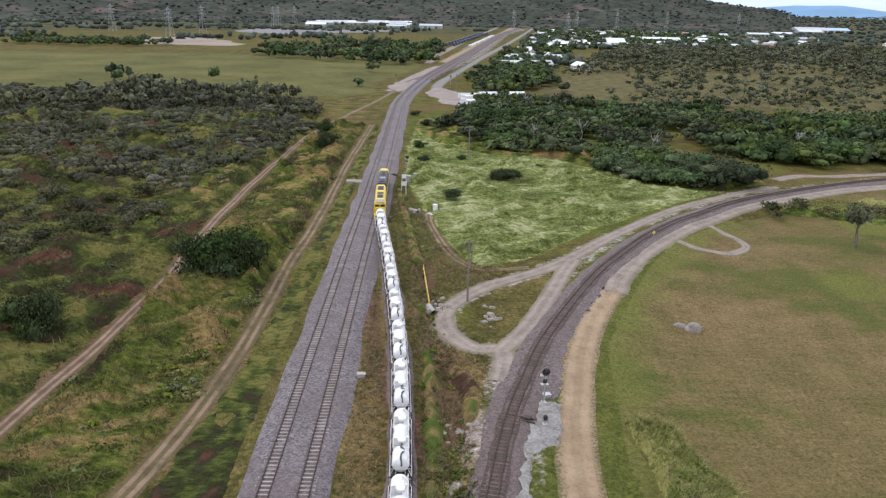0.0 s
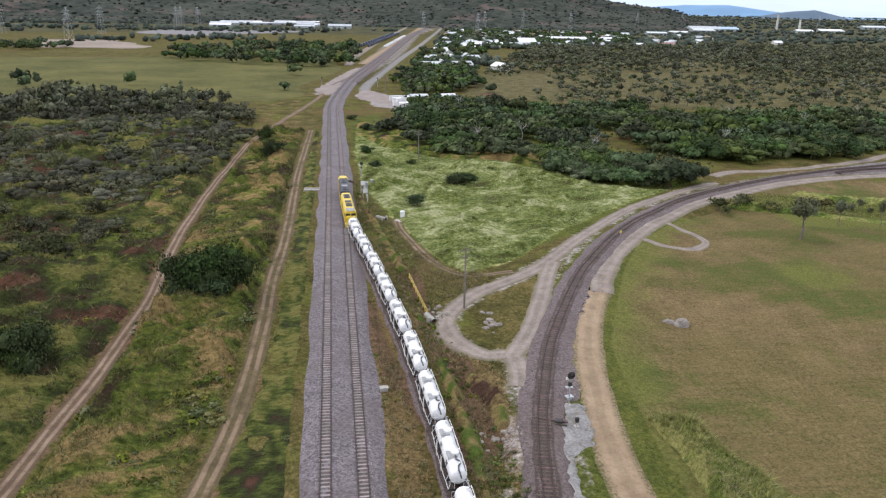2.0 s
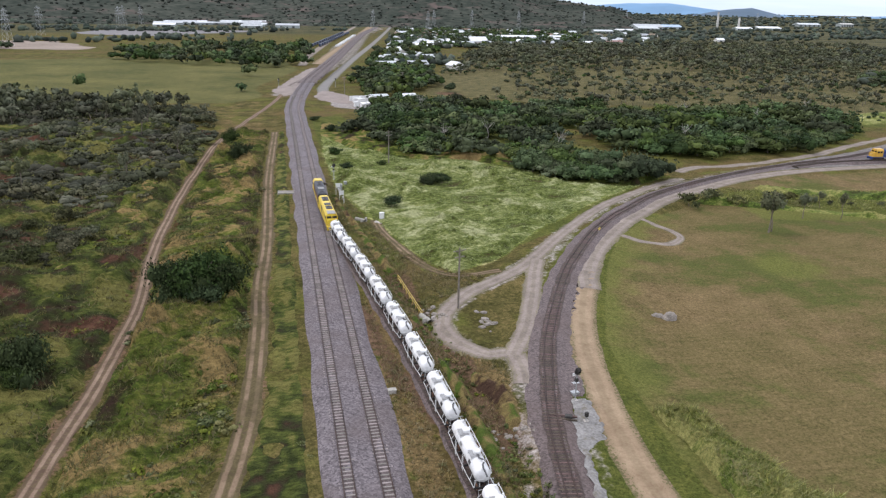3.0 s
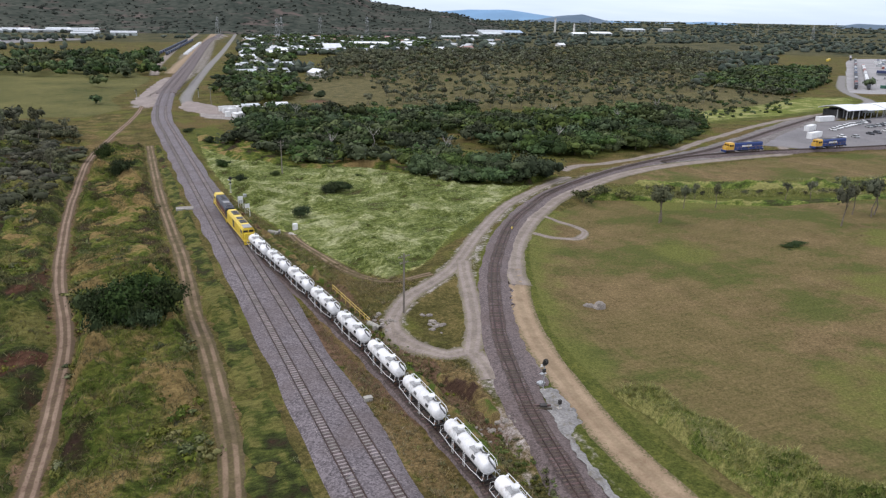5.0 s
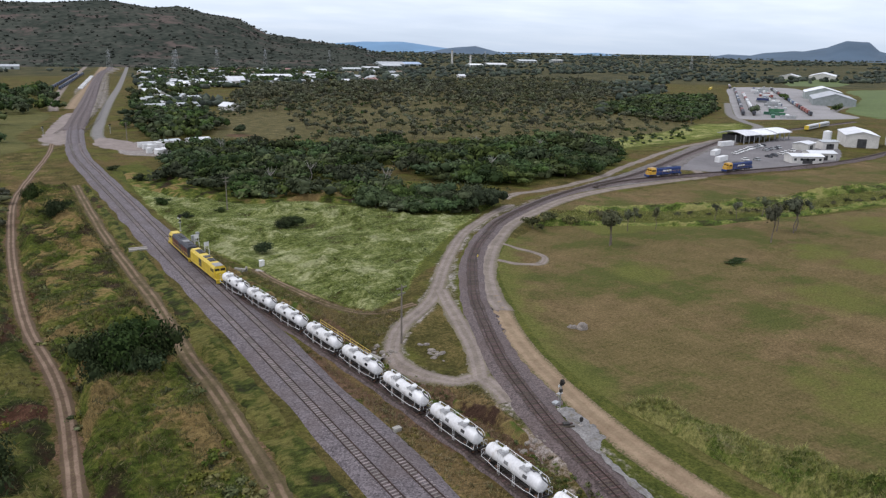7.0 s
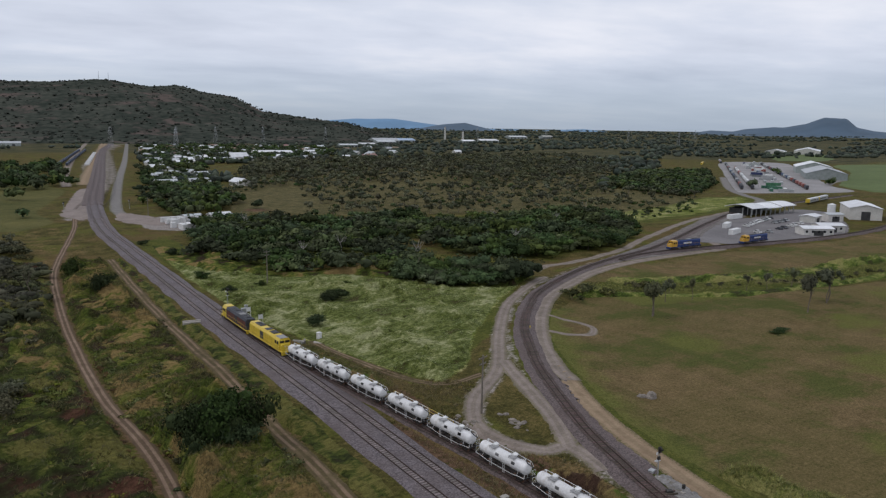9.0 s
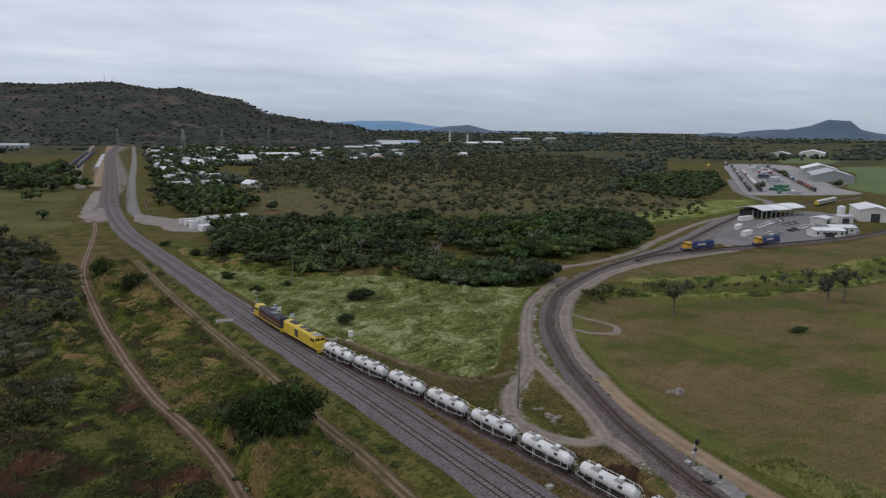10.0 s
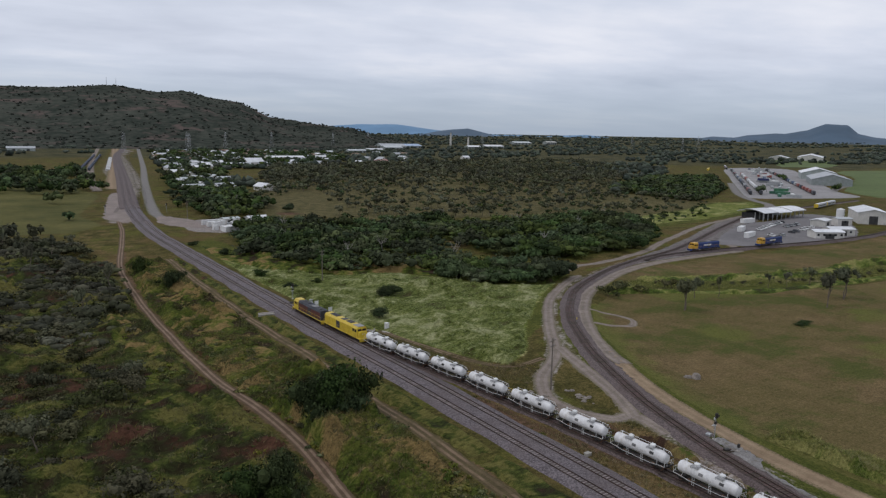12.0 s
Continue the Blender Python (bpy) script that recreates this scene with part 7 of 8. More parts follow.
def far_train():
    """Two strings of dark wagons and rows of pale sleeper stacks in the far sidings."""
    first = None
    turn = math.degrees(math.atan2(445, 76)) - 90
    for row in (0, 1):
        for k in range(17):
            f = k / 17
            x, y = 46 + 76 * f - 9 * row, 930 + 445 * f
            m = pose(x, y, ground_height(x, y) + 0.2, 0, 0, turn)
            if first is None:
                first = flat_wagon(m, ROOF_BLUE, "dark blue-grey freight wagon standing in the far sidings")
            else:
                copy_thing(first, m)
    r = random.Random(3)
    for k in range(12):
        f = (k + r.uniform(-0.2, 0.2)) / 12
        x, y = 68 + 56 * f, 945 + 345 * f
        t = thing("sleeper_stack", "stack of pale concrete sleepers in the far sidings", "sleepers", pose(x, y, ground_height(x, y), 0, 0, turn + r.uniform(-4, 4)), "sleeper stacks")
        for j in range(3):
            part("layer", box_bm(-2.4, -6 - j * 0.1, 0.02 + 0.6 * j, 2.4, 6 - j * 0.4, 0.58 + 0.6 * j, bevel=0.04), WHITE, t)


ROOF_BLUE = surface("dark_blue_wagon_paint", (0.020, 0.028, 0.050), (0.060, 0.075, 0.115), 0.5, 3, 0.5, local=True)
far_train()

# ------------------------------------------------------------ plants
def link_loops(name, verts, loops, starts, mats, index=None, tone=None):
    """Quick way to link a very large mesh of mixed triangles and quads."""
    me = bpy.data.meshes.new(name)
    me.vertices.add(len(verts))
    me.vertices.foreach_set("co", np.asarray(verts, np.float32).ravel())
    me.loops.add(len(loops))
    me.loops.foreach_set("vertex_index", np.asarray(loops, np.int32))
    me.polygons.add(len(starts))
    me.polygons.foreach_set("loop_start", np.asarray(starts, np.int32))
    for m in mats:
        me.materials.append(m)
    if index is not None:
        me.polygons.foreach_set("material_index", np.asarray(index, np.int32))
    me.update(calc_edges=True)
    if tone is not None:
        me.attributes.new("tone", "FLOAT", "POINT").data.foreach_set("value", np.asarray(tone, np.float32))
    return new(name, me)


class Plant:
    """Mesh data of one plant: leaf quads and core triangles, then stems."""

    stem = None

    def __init__(self, rng, w, h, z0, lobes, leaves, size, leaf, stems=0.0, forks=4, core=0.78, flat=0.7, lean=0.1):
        v, f = crown_data(rng, w, h, z0, lobes, leaves, size, core, flat)
        self.leaf, self.split = leaf, len(f)
        self.crown = (v, f)
        if stems:
            sv, sf = stem_data(limbs(rng, z0 + h, w, stems, forks, lean))
            self.stem = (sv, sf)
            f = f + [[q + len(v) for q in g] for g in sf]
            v = np.vstack([v, sv])
        self.v, self.f = v, f
        self.loops = np.array([q for g in f for q in g], np.int32)
        self.size = np.array([len(g) for g in f], np.int32)
        self.index = np.r_[np.zeros(self.split, np.int32), np.ones(len(f) - self.split, np.int32)]
        self.mesh = None

    def as_mesh(self, name):
        if self.mesh is None:
            me = bpy.data.meshes.new(name)
            me.from_pydata(self.v.tolist(), [], self.f)
            me.materials.append(self.leaf)
            me.materials.append(BARK)
            me.polygons.foreach_set("material_index", self.index)
            me.update()
            self.mesh = me
        return self.mesh


def crown_data(rng, w, h, z0, lobes, leaves, size, core=0.78, flat=0.7):
    """Crown of leaf tufts round several lobes, over a lumpy core."""
    vs, fs, n0 = [], [], 0
    cen = np.c_[rng.normal(0, 0.27, (lobes, 2)) * w, z0 + h * (0.30 + 0.42 * rng.random(lobes))]
    cen[0] = (0, 0, z0 + h * 0.45)
    rad = np.c_[w * (0.20 + 0.15 * rng.random(lobes)), h * (0.22 + 0.16 * rng.random(lobes))]
    for c, r in zip(cen, rad):
        v, f = ICO0
        p = v * (1 + rng.normal(0, 0.12, (len(v), 1))) * (r[0], r[0], r[1]) * core + c
        vs.append(p)
        fs += (f + n0).tolist()
        n0 += len(p)
    k = rng.integers(0, lobes, leaves)
    d = rng.normal(0, 1, (leaves, 3))
    d[:, 2] = d[:, 2] * flat + 0.40
    d /= np.linalg.norm(d, axis=1)[:, None]
    r = np.c_[rad[k, 0], rad[k, 0], rad[k, 1]]
    pos = cen[k] + d * r * (0.60 + 0.52 * rng.random((leaves, 1)))
    nrm = d + rng.normal(0, 0.5, (leaves, 3)) + (0, 0, 0.35)
    nrm /= np.linalg.norm(nrm, axis=1)[:, None]
    a = np.cross(nrm, rng.normal(0, 1, (leaves, 3)))
    a /= np.linalg.norm(a, axis=1)[:, None] + 1e-9
    b = np.cross(nrm, a)
    s = size * (0.55 + 0.9 * rng.random((leaves, 1)))
    q = np.stack([pos + a * s, pos + b * s * 0.6 + nrm * s * 0.25, pos - a * s, pos - b * s * 0.6 - nrm * s * 0.1], 1)
    vs.append(q.reshape(-1, 3))
    fs += (np.arange(leaves * 4).reshape(-1, 4) + n0).tolist()
    return np.vstack(vs), fs


def stem_data(paths, seg=5):
    """Tapered limbs. paths: lists of (point, radius)."""
    vs, fs = [], []
    for path in paths:
        n0 = len(vs)
        for p, r in path:
            for k in range(seg):
                a = 2 * math.pi * k / seg
                vs.append((p[0] + r * math.cos(a), p[1] + r * math.sin(a), p[2]))
        for j in range(len(path) - 1):
            for k in range(seg):
                fs.append([n0 + j * seg + k, n0 + j * seg + (k + 1) % seg, n0 + (j + 1) * seg + (k + 1) % seg, n0 + (j + 1) * seg + k])
    return np.array(vs), fs


def limbs(rng, h, w, r, forks=4, lean=0.1):
    base = [((0, 0, -0.3), r * 1.3), ((rng.normal(0, lean) * h * 0.2, rng.normal(0, lean) * h * 0.2, h * 0.22), r), ((rng.normal(0, lean) * h * 0.4, rng.normal(0, lean) * h * 0.4, h * 0.45), r * 0.8)]
    top = base[-1][0]
    out = [base]
    for k in range(forks):
        a = 2 * math.pi * (k + rng.random()) / forks
        reach = w * (0.22 + 0.16 * rng.random())
        mid = (top[0] + math.cos(a) * reach * 0.5, top[1] + math.sin(a) * reach * 0.5, h * 0.62)
        end = (top[0] + math.cos(a) * reach, top[1] + math.sin(a) * reach, h * (0.76 + 0.14 * rng.random()))
        out.append([(top, r * 0.6), (mid, r * 0.4), (end, r * 0.12)])
    return out


def kinds(count, seed, w, h, *rest, **more):
    out = []
    for k in range(count):
        rng = np.random.default_rng(seed + k)
        out.append(Plant(rng, w * rng.uniform(0.85, 1.15), h * rng.uniform(0.85, 1.15), *rest, **more))
    return out


def split_meshes(plant, stem_name):
    """The plant's stems and crown as two meshes."""
    pair = []
    for nm, (v, f), mat in ((stem_name, plant.stem, BARK), ("crown", plant.crown, plant.leaf)):
        me = bpy.data.meshes.new(nm)
        me.from_pydata(np.asarray(v).tolist(), [], f)
        me.materials.append(mat)
        pair.append((nm, me))
    return pair


def put_bush(plant, name, x, y, s, label, category, group, r, sink=0.12, squash=1.0):
    if name == "bush" and plant.stem is not None:
        ob = thing(name, label, category, None, group)
        if plant.mesh is None:
            plant.mesh = split_meshes(plant, "stem")
        for nm, me in plant.mesh:
            new(nm, me).parent = ob
    else:
        ob = new(name, plant.as_mesh(name))
    ob.matrix_basis = Matrix.LocRotScale((x, y, ground_height(x, y) - sink), Euler((r.gauss(0, 0.05), r.gauss(0, 0.05), r.uniform(0, 6.28))), (s * r.uniform(0.88, 1.12), s * r.uniform(0.88, 1.12), s * squash * r.uniform(0.85, 1.15)))
    return tagged(ob, label, category, group)


def put_tree(plant, x, y, s, label, group, r):
    t = thing("tree", label, "tree", Matrix.LocRotScale((x, y, ground_height(x, y)), Euler((0, 0, r.uniform(0, 6.28))), (s, s, s * r.uniform(0.9, 1.1))), group)
    if plant.mesh is None:
        plant.mesh = split_meshes(plant, "trunk")
    for nm, me in plant.mesh:
        new(nm, me).parent = t
    return t


def thicket(name, spots, label, seed, category="bushes"):
    """Many plants in one object. spots: (plant, x, y, scale, squash)."""
    rng = np.random.default_rng(seed)
    V, Lp, St, Ix, To, n0, l0 = [], [], [], [], [], 0, 0
    z = on_ground([s[1] for s in spots], [s[2] for s in spots])
    for (pl, x, y, s, q), zz in zip(spots, z):
        a = rng.uniform(0, 6.28)
        rot = np.array([[math.cos(a), -math.sin(a), 0], [math.sin(a), math.cos(a), 0], [0, 0, 1]])
        sc = np.array([s * rng.uniform(0.85, 1.15), s * rng.uniform(0.85, 1.15), s * q * rng.uniform(0.85, 1.15)])
        V.append((pl.v * sc) @ rot.T + (x, y, zz - 0.15))
        Lp.append(pl.loops + n0)
        St.append(np.r_[0, np.cumsum(pl.size)[:-1]] + l0)
        Ix.append(pl.index)
        To.append(np.full(len(pl.v), rng.random()))
        n0 += len(pl.v)
        l0 += len(pl.loops)
    ob = link_loops(name, np.vstack(V), np.concatenate(Lp), np.concatenate(St), [spots[0][0].leaf, BARK], np.concatenate(Ix), np.concatenate(To))
    return tagged(ob, label, category, kind="stuff")


def scatter(poly, count, gap, seed, keep=None, free=None):
    """Random places in a polygon, at least gap apart."""
    rng = np.random.default_rng(seed)
    poly = np.array(poly, float)
    lo, hi = poly.min(0), poly.max(0)
    pts, cells = [], {}
    for _ in range(6):
        c = rng.uniform(lo, hi, (count * 5, 2))
        c = c[inside(c[:, 0], c[:, 1], poly)]
        if free is not None:
            c = c[free(c[:, 0], c[:, 1])]
        g = gap * rng.uniform(0.7, 1.5, len(c))
        for (x, y), gg in zip(c.tolist(), g):
            if len(pts) >= count:
                return pts
            if keep and not keep(x, y):
                continue
            key = (int(x // gap), int(y // gap))
            if any((x - a) ** 2 + (y - b) ** 2 < gg * gg for i in (-1, 0, 1) for j in (-1, 0, 1) for a, b in cells.get((key[0] + i, key[1] + j), ())):
                continue
            cells.setdefault(key, []).append((x, y))
            pts.append((x, y))
    return pts


def in_sight(x, y):
    return x > 8 - (y + 12) * 0.66


def patchy(x, y, f, cut):
    return noise.noise(Vector((x * f, y * f, 1.7))) > cut


class Tussock(Plant):
    """A hummock of arching grass blades."""

    def __init__(self, rng, w, h, blades, wide, leaf):
        a = rng.uniform(0, 6.28, blades)
        out = np.stack([np.cos(a), np.sin(a)], 1)
        r0 = rng.uniform(0.02, 0.32, blades)[:, None] * w
        reach = rng.uniform(0.12, 0.34, blades)[:, None] * w
        lift = h * rng.uniform(0.55, 1.1, blades)
        side = np.stack([-out[:, 1], out[:, 0]], 1) * wide
        b, m, t = out * r0, out * (r0 + reach * 0.45), out * (r0 + reach)
        q = np.stack([np.c_[b + side, np.zeros(blades)], np.c_[b - side, np.zeros(blades)], np.c_[m - side, lift], np.c_[m + side, lift], np.c_[t, lift * rng.uniform(0.55, 0.95, blades)]], 1)
        i = np.arange(blades) * 5
        f = np.stack([i, i + 1, i + 2, i + 3], 1).tolist() + np.stack([i + 3, i + 2, i + 4], 1).tolist()
        self.leaf, self.v, self.f, self.mesh = leaf, q.reshape(-1, 3), f, None
        self.loops = np.array([k for g in f for k in g], np.int32)
        self.size = np.array([len(g) for g in f], np.int32)
        self.index = np.zeros(len(f), np.int32)


def tussocks(count, seed, *rest):
    return [Tussock(np.random.default_rng(seed + k), *rest) for k in range(count)]


BUSH = kinds(6, 100, 3.4, 2.3, 0.1, 6, 280, 0.20, LEAF_BUSH, stems=0.05, core=0.45)
BUSH_BIG = kinds(5, 150, 6.0, 3.9, 0.3, 10, 700, 0.25, LEAF_BUSH, stems=0.1, core=0.45)
BUSH_MID = kinds(6, 130, 3.4, 2.3, 0.1, 5, 100, 0.31, LEAF_BUSH, core=0.52)
BIG_MID = kinds(5, 170, 6.0, 3.9, 0.2, 8, 190, 0.40, LEAF_BUSH, core=0.52)
CANOPY = kinds(6, 215, 7.4, 4.4, -0.2, 8, 150, 0.38, LEAF_SCRUB, core=0.78)
CLUMP = kinds(6, 190, 2.8, 1.25, -0.1, 4, 80, 0.18, LEAF_CLUMP, core=0.55)
WEED = kinds(5, 180, 2.2, 1.0, 0.0, 3, 70, 0.17, LEAF_WEED, core=0.45)
ROUND = kinds(5, 200, 9.0, 5.6, 0.2, 16, 800, 0.33, LEAF_DARK, stems=0.14, core=0.68)
ROUND_FAR = kinds(4, 230, 9.0, 5.2, 0.2, 12, 230, 0.62, LEAF_DARK, core=0.6)
SMALL = kinds(5, 250, 3.6, 2.0, 0.0, 3, 34, 0.50, LEAF_DARK)
GUM = kinds(4, 300, 3.6, 5.6, 3.8, 10, 460, 0.22, LEAF_GUM, stems=0.14, core=0.6)
GUM_FAR = kinds(4, 350, 7.0, 5.5, 1.8, 5, 46, 0.78, LEAF_GUM, stems=0.16, forks=1, core=0.6)
DARK_FAR = kinds(4, 380, 10.0, 7.0, 0.2, 4, 50, 1.1, LEAF_DARK)


def lattice(x, y, f, seed):
    """Smooth random values, 0 to 1, on a square lattice of f cells a metre."""
    u, v = x * f + seed * 17.3, y * f - seed * 9.1
    i, j = np.floor(u).astype(np.int64), np.floor(v).astype(np.int64)
    a, b = step01(u - i), step01(v - j)

    def at(p, q):
        n = (p * 374761393 + q * 668265263 + seed * 144269) & 0xFFFFFFFF
        n = ((n ^ (n >> 13)) * 1274126177) & 0xFFFFFFFF
        return ((n ^ (n >> 16)) & 0xFFFF) / 65535.0

    return (at(i, j) * (1 - a) + at(i + 1, j) * a) * (1 - b) + (at(i, j + 1) * (1 - a) + at(i + 1, j + 1) * a) * b


class Sward:
    """A stand of tall grass: height and tone of its top at any place."""

    def __init__(self, poly, tall, seed, soft=3.0, roads=(), lump=4.5, turn=0.0, stretch=1.0, gaps=0.0, bias=0.0, low=0.25, swing=1.0):
        self.poly, self.tall, self.seed, self.soft, self.roads = poly, tall, seed, soft, roads
        self.lump, self.turn, self.stretch, self.gaps, self.bias, self.low, self.swing = lump, radians(turn), stretch, gaps, bias, low, swing

    def top(self, x, y):
        s, k = self.seed, 1.0 / self.lump
        u = (x * math.cos(self.turn) + y * math.sin(self.turn)) / self.stretch
        v = y * math.cos(self.turn) - x * math.sin(self.turn)
        u, v = u + 2.2 * lattice(x, y, k * 0.5, s + 1), v + 2.2 * lattice(x, y, k * 0.5, s + 2)
        heap = sum(w * (1 - np.abs(2 * lattice(u, v, k * f, s + 3 + j) - 1)) for j, (f, w) in enumerate(((1.0, 0.42), (2.1, 0.30), (4.6, 0.18), (9.0, 0.10))))
        big = 0.6 * lattice(x, y, k * 0.22, s + 8) + 0.4 * lattice(x, y, k * 0.5, s + 9)
        cover = step01((zone(x, y, self.poly, self.soft) - 0.45) / 0.5 + 0.25 * (lattice(x, y, 0.5, s + 4) - 0.5))
        for line, near, full in self.roads:
            d = edge_gap(x, y, line, False, full + 3) + 1.6 * (lattice(x, y, 0.45, s + 5) - 0.5)
            cover = cover * step01((d - near) / (full - near))
        if self.gaps:
            cover = cover * step01((big - self.gaps) / 0.16)
        h = self.tall * cover * (self.low + (1 - self.low) * 2.6 * heap**2) * (0.15 + 2.6 * big**2)
        tone = self.bias + 0.5 + self.swing * (0.85 * (lattice(x, y, k * 0.35, s + 6) - 0.5) + 0.75 * (lattice(x, y, k * 0.9, s + 7) - 0.5) + 0.8 * (lattice(u, v, k * 2.3, s + 10) - 0.5)) + 0.35 * (heap - 0.5)
        return h, tone

    def build(self, name, cell, material, label):
        p = np.array(self.poly, float)
        lo, hi = p.min(0) - self.soft, p.max(0) + self.soft
        xs, ys = np.arange(lo[0], hi[0], cell), np.arange(lo[1], hi[1], cell)
        gx, gy = np.meshgrid(xs, ys)
        jog = np.random.default_rng(self.seed)
        px, py = gx.ravel() + jog.uniform(-0.3, 0.3, gx.size) * cell, gy.ravel() + jog.uniform(-0.3, 0.3, gx.size) * cell
        h, tone = self.top(px, py)
        i = np.arange(gx.size).reshape(gx.shape)
        q = np.stack([i[:-1, :-1], i[:-1, 1:], i[1:, 1:], i[1:, :-1]], -1).reshape(-1, 4)
        q = q[h[q].max(1) > 0.07]
        used, back = np.unique(q, return_inverse=True)
        z = on_ground(px[used], py[used]) + h[used] - 0.10
        ob = link_loops(name, np.stack([px[used], py[used], z], 1), back.ravel(), np.arange(len(q)) * 4, [material], tone=tone[used])
        ob.data.polygons.foreach_set("use_smooth", np.ones(len(q), bool))
        return tagged(ob, label, "grass", kind="stuff")


def clear_of(*lines):
    def ok(x, y):
        good = np.ones(np.shape(x), bool)
        for pts, gap in lines:
            good &= edge_gap(x, y, pts, False) > gap
        return good
    return ok


VERGE = clear_of((MAIN[:6], 5.0), (BRANCH, 2.2), (CURVE, 4.6), (DIRT_A, 1.8), (DIRT_B, 2.2), (LOOP, 2.0), (LOOP_IN, 2.0), (SAND, 2.8))
OFF_TRACK = clear_of((MAIN[:6], 6.2), (BRANCH, 3.2), (CURVE, 5.4), (DIRT_A, 2.6), (DIRT_B, 2.9), (LOOP, 2.8), (LOOP_IN, 2.8), (SAND, 3.2))
OFF_ROAD = clear_of((DIRT_A, 3.6), (DIRT_B, 3.6), (MAIN[:6], 8.0))


def plant_left():
    r = random.Random(11)

    def wants(x, y):
        return in_sight(x, y) and patchy(x, y, 0.04, -0.16 if y < 190 else -0.32)

    pts = sorted(scatter(LEFT_BUSH, 1150, 3.4, 21, wants), key=lambda p: (p[1], p[0]))
    rest, crowns, trees = [], [], 0
    for k, (x, y) in enumerate(pts):
        far = min(1.0, max(0.0, (y - 60) / 160))
        big = r.random() < 0.22 + 0.28 * far
        s = r.uniform(0.6, 1.2)
        if r.random() < 0.05 and trees < 50:
            trees += 1
            put_tree(r.choice(GUM), x, y, r.uniform(0.7, 1.15), "slender grey-green gum tree standing in scrub", "scrub gum trees", r)
        elif k < 150:
            put_bush(r.choice(BUSH_BIG if big else BUSH), "bush", x, y, s, "olive green native bush in dense roadside scrub" if big else "low olive green bush in roadside scrub", "bush", "scrub bushes", r)
        else:
            crowns.append((r.choice(CANOPY), x, y, r.uniform(0.5, 1.15), 0.9)) if y > 150 and r.random() < 0.62 else rest.append((r.choice(BIG_MID if big else BUSH_MID), x, y, s * 1.1, 0.85))
    crowns += [(r.choice(CANOPY), x, y, r.uniform(0.45, 0.9), 0.9) for x, y in scatter(LEFT_BUSH, 260, 4.6, 33, lambda x, y: in_sight(x, y) and y > 175 and patchy(x, y, 0.03, -0.3))]
    tall = [(r.choice(GUM_FAR), x, y, r.uniform(0.9, 1.35), 1.15) for x, y in scatter([(-175, 300), (-150, 372), (-113, 400), (-60, 384), (-44, 350), (-70, 332), (-115, 318)], 75, 6.0, 55)]
    thicket("scrub_gums", tall, "taller grey-green gum trees at the back of the scrub", 20, "trees")
    thicket("scrub_canopy", crowns, "dense grey-green canopy of low native trees", 19, "trees")
    thicket("scrub_thicket", rest, "dense olive green scrub of native bushes", 5)
    weeds = [(r.choice(WEED), x, y, r.uniform(0.6, 1.7), 1.1) for x, y in scatter(LEFT_BUSH, 150, 1.8, 25, lambda x, y: in_sight(x, y) and y < 240 and patchy(x, y, 0.07, 0.02), OFF_ROAD)]
    weeds += [(r.choice(WEED), x, y, r.uniform(0.5, 1.5), 1.1) for x, y in scatter([(-30, 45), (-15, 45), (-13, 230), (-29, 230)], 150, 1.4, 26, lambda x, y: patchy(x, y, 0.09, 0.05), OFF_ROAD)]
    weeds += [(r.choice(WEED), x, y, r.uniform(0.3, 0.8), 1.0) for x, y in scatter([(15, 48), (20, 50), (20, 80), (17, 100), (14, 128), (11, 160), (9, 190), (7, 190), (11, 128), (14, 90)], 110, 1.3, 27)]
    green, straw = tussocks(5, 600, 1.9, 0.55, 32, 0.032, TUSSOCK_GREEN), tussocks(4, 620, 1.6, 0.6, 34, 0.03, TUSSOCK_STRAW)
    spots = [(r.choice(green), x, y, r.uniform(0.4, 0.9), 1.0) for x, y in scatter(LEFT_VERGE, 380, 1.1, 61, lambda x, y: patchy(x, y, 0.05, -0.05), VERGE)]
    spots += [(r.choice(green), x, y, r.uniform(0.4, 0.9), 1.0) for x, y in scatter(RIGHT_VERGE, 200, 1.1, 63, lambda x, y: patchy(x, y, 0.09, -0.05), VERGE)]
    thicket("grass_hummocks", spots, "billowing green grass hummocks on the verge", 12, "grass")
    spots = [(r.choice(straw), x, y, r.uniform(0.4, 0.9), 1.0) for x, y in scatter(RIGHT_VERGE, 260, 1.0, 65, lambda x, y: patchy(x, y, 0.09, 0.02), VERGE)]
    spots += [(r.choice(straw), x, y, r.uniform(0.6, 1.3), 1.0) for x, y in scatter([(-29, 150), (-14, 150), (-13, 240), (-26, 240)], 220, 1.1, 66, None, VERGE)]
    thicket("straw_hummocks", spots, "dry straw-coloured grass hummocks on the verge", 13, "grass")
    russet = tussocks(4, 660, 1.5, 0.7, 40, 0.03, GRASS_RUSSET)
    edge = [(r.choice(russet), x + r.uniform(1.9, 4.2) * r.choice((1, 1, -1)), y, r.uniform(0.5, 1.1), 1.0) for x, y in spline(DIRT_A[2:7], 0.42).tolist() if patchy(x, y, 0.05, -0.12)]
    thicket("russet_grass", edge, "russet dry grass along the dirt track", 16, "grass")
    clumps = [(r.choice(CLUMP), x, y, r.uniform(0.5, 1.25), r.uniform(0.7, 1.2)) for x, y in scatter([(-35, 42), (-13, 42), (-11, 110), (-12, 230), (-29, 235), (-30, 120)], 520, 1.5, 29, lambda x, y: patchy(x, y, 0.10, -0.08), OFF_TRACK)]
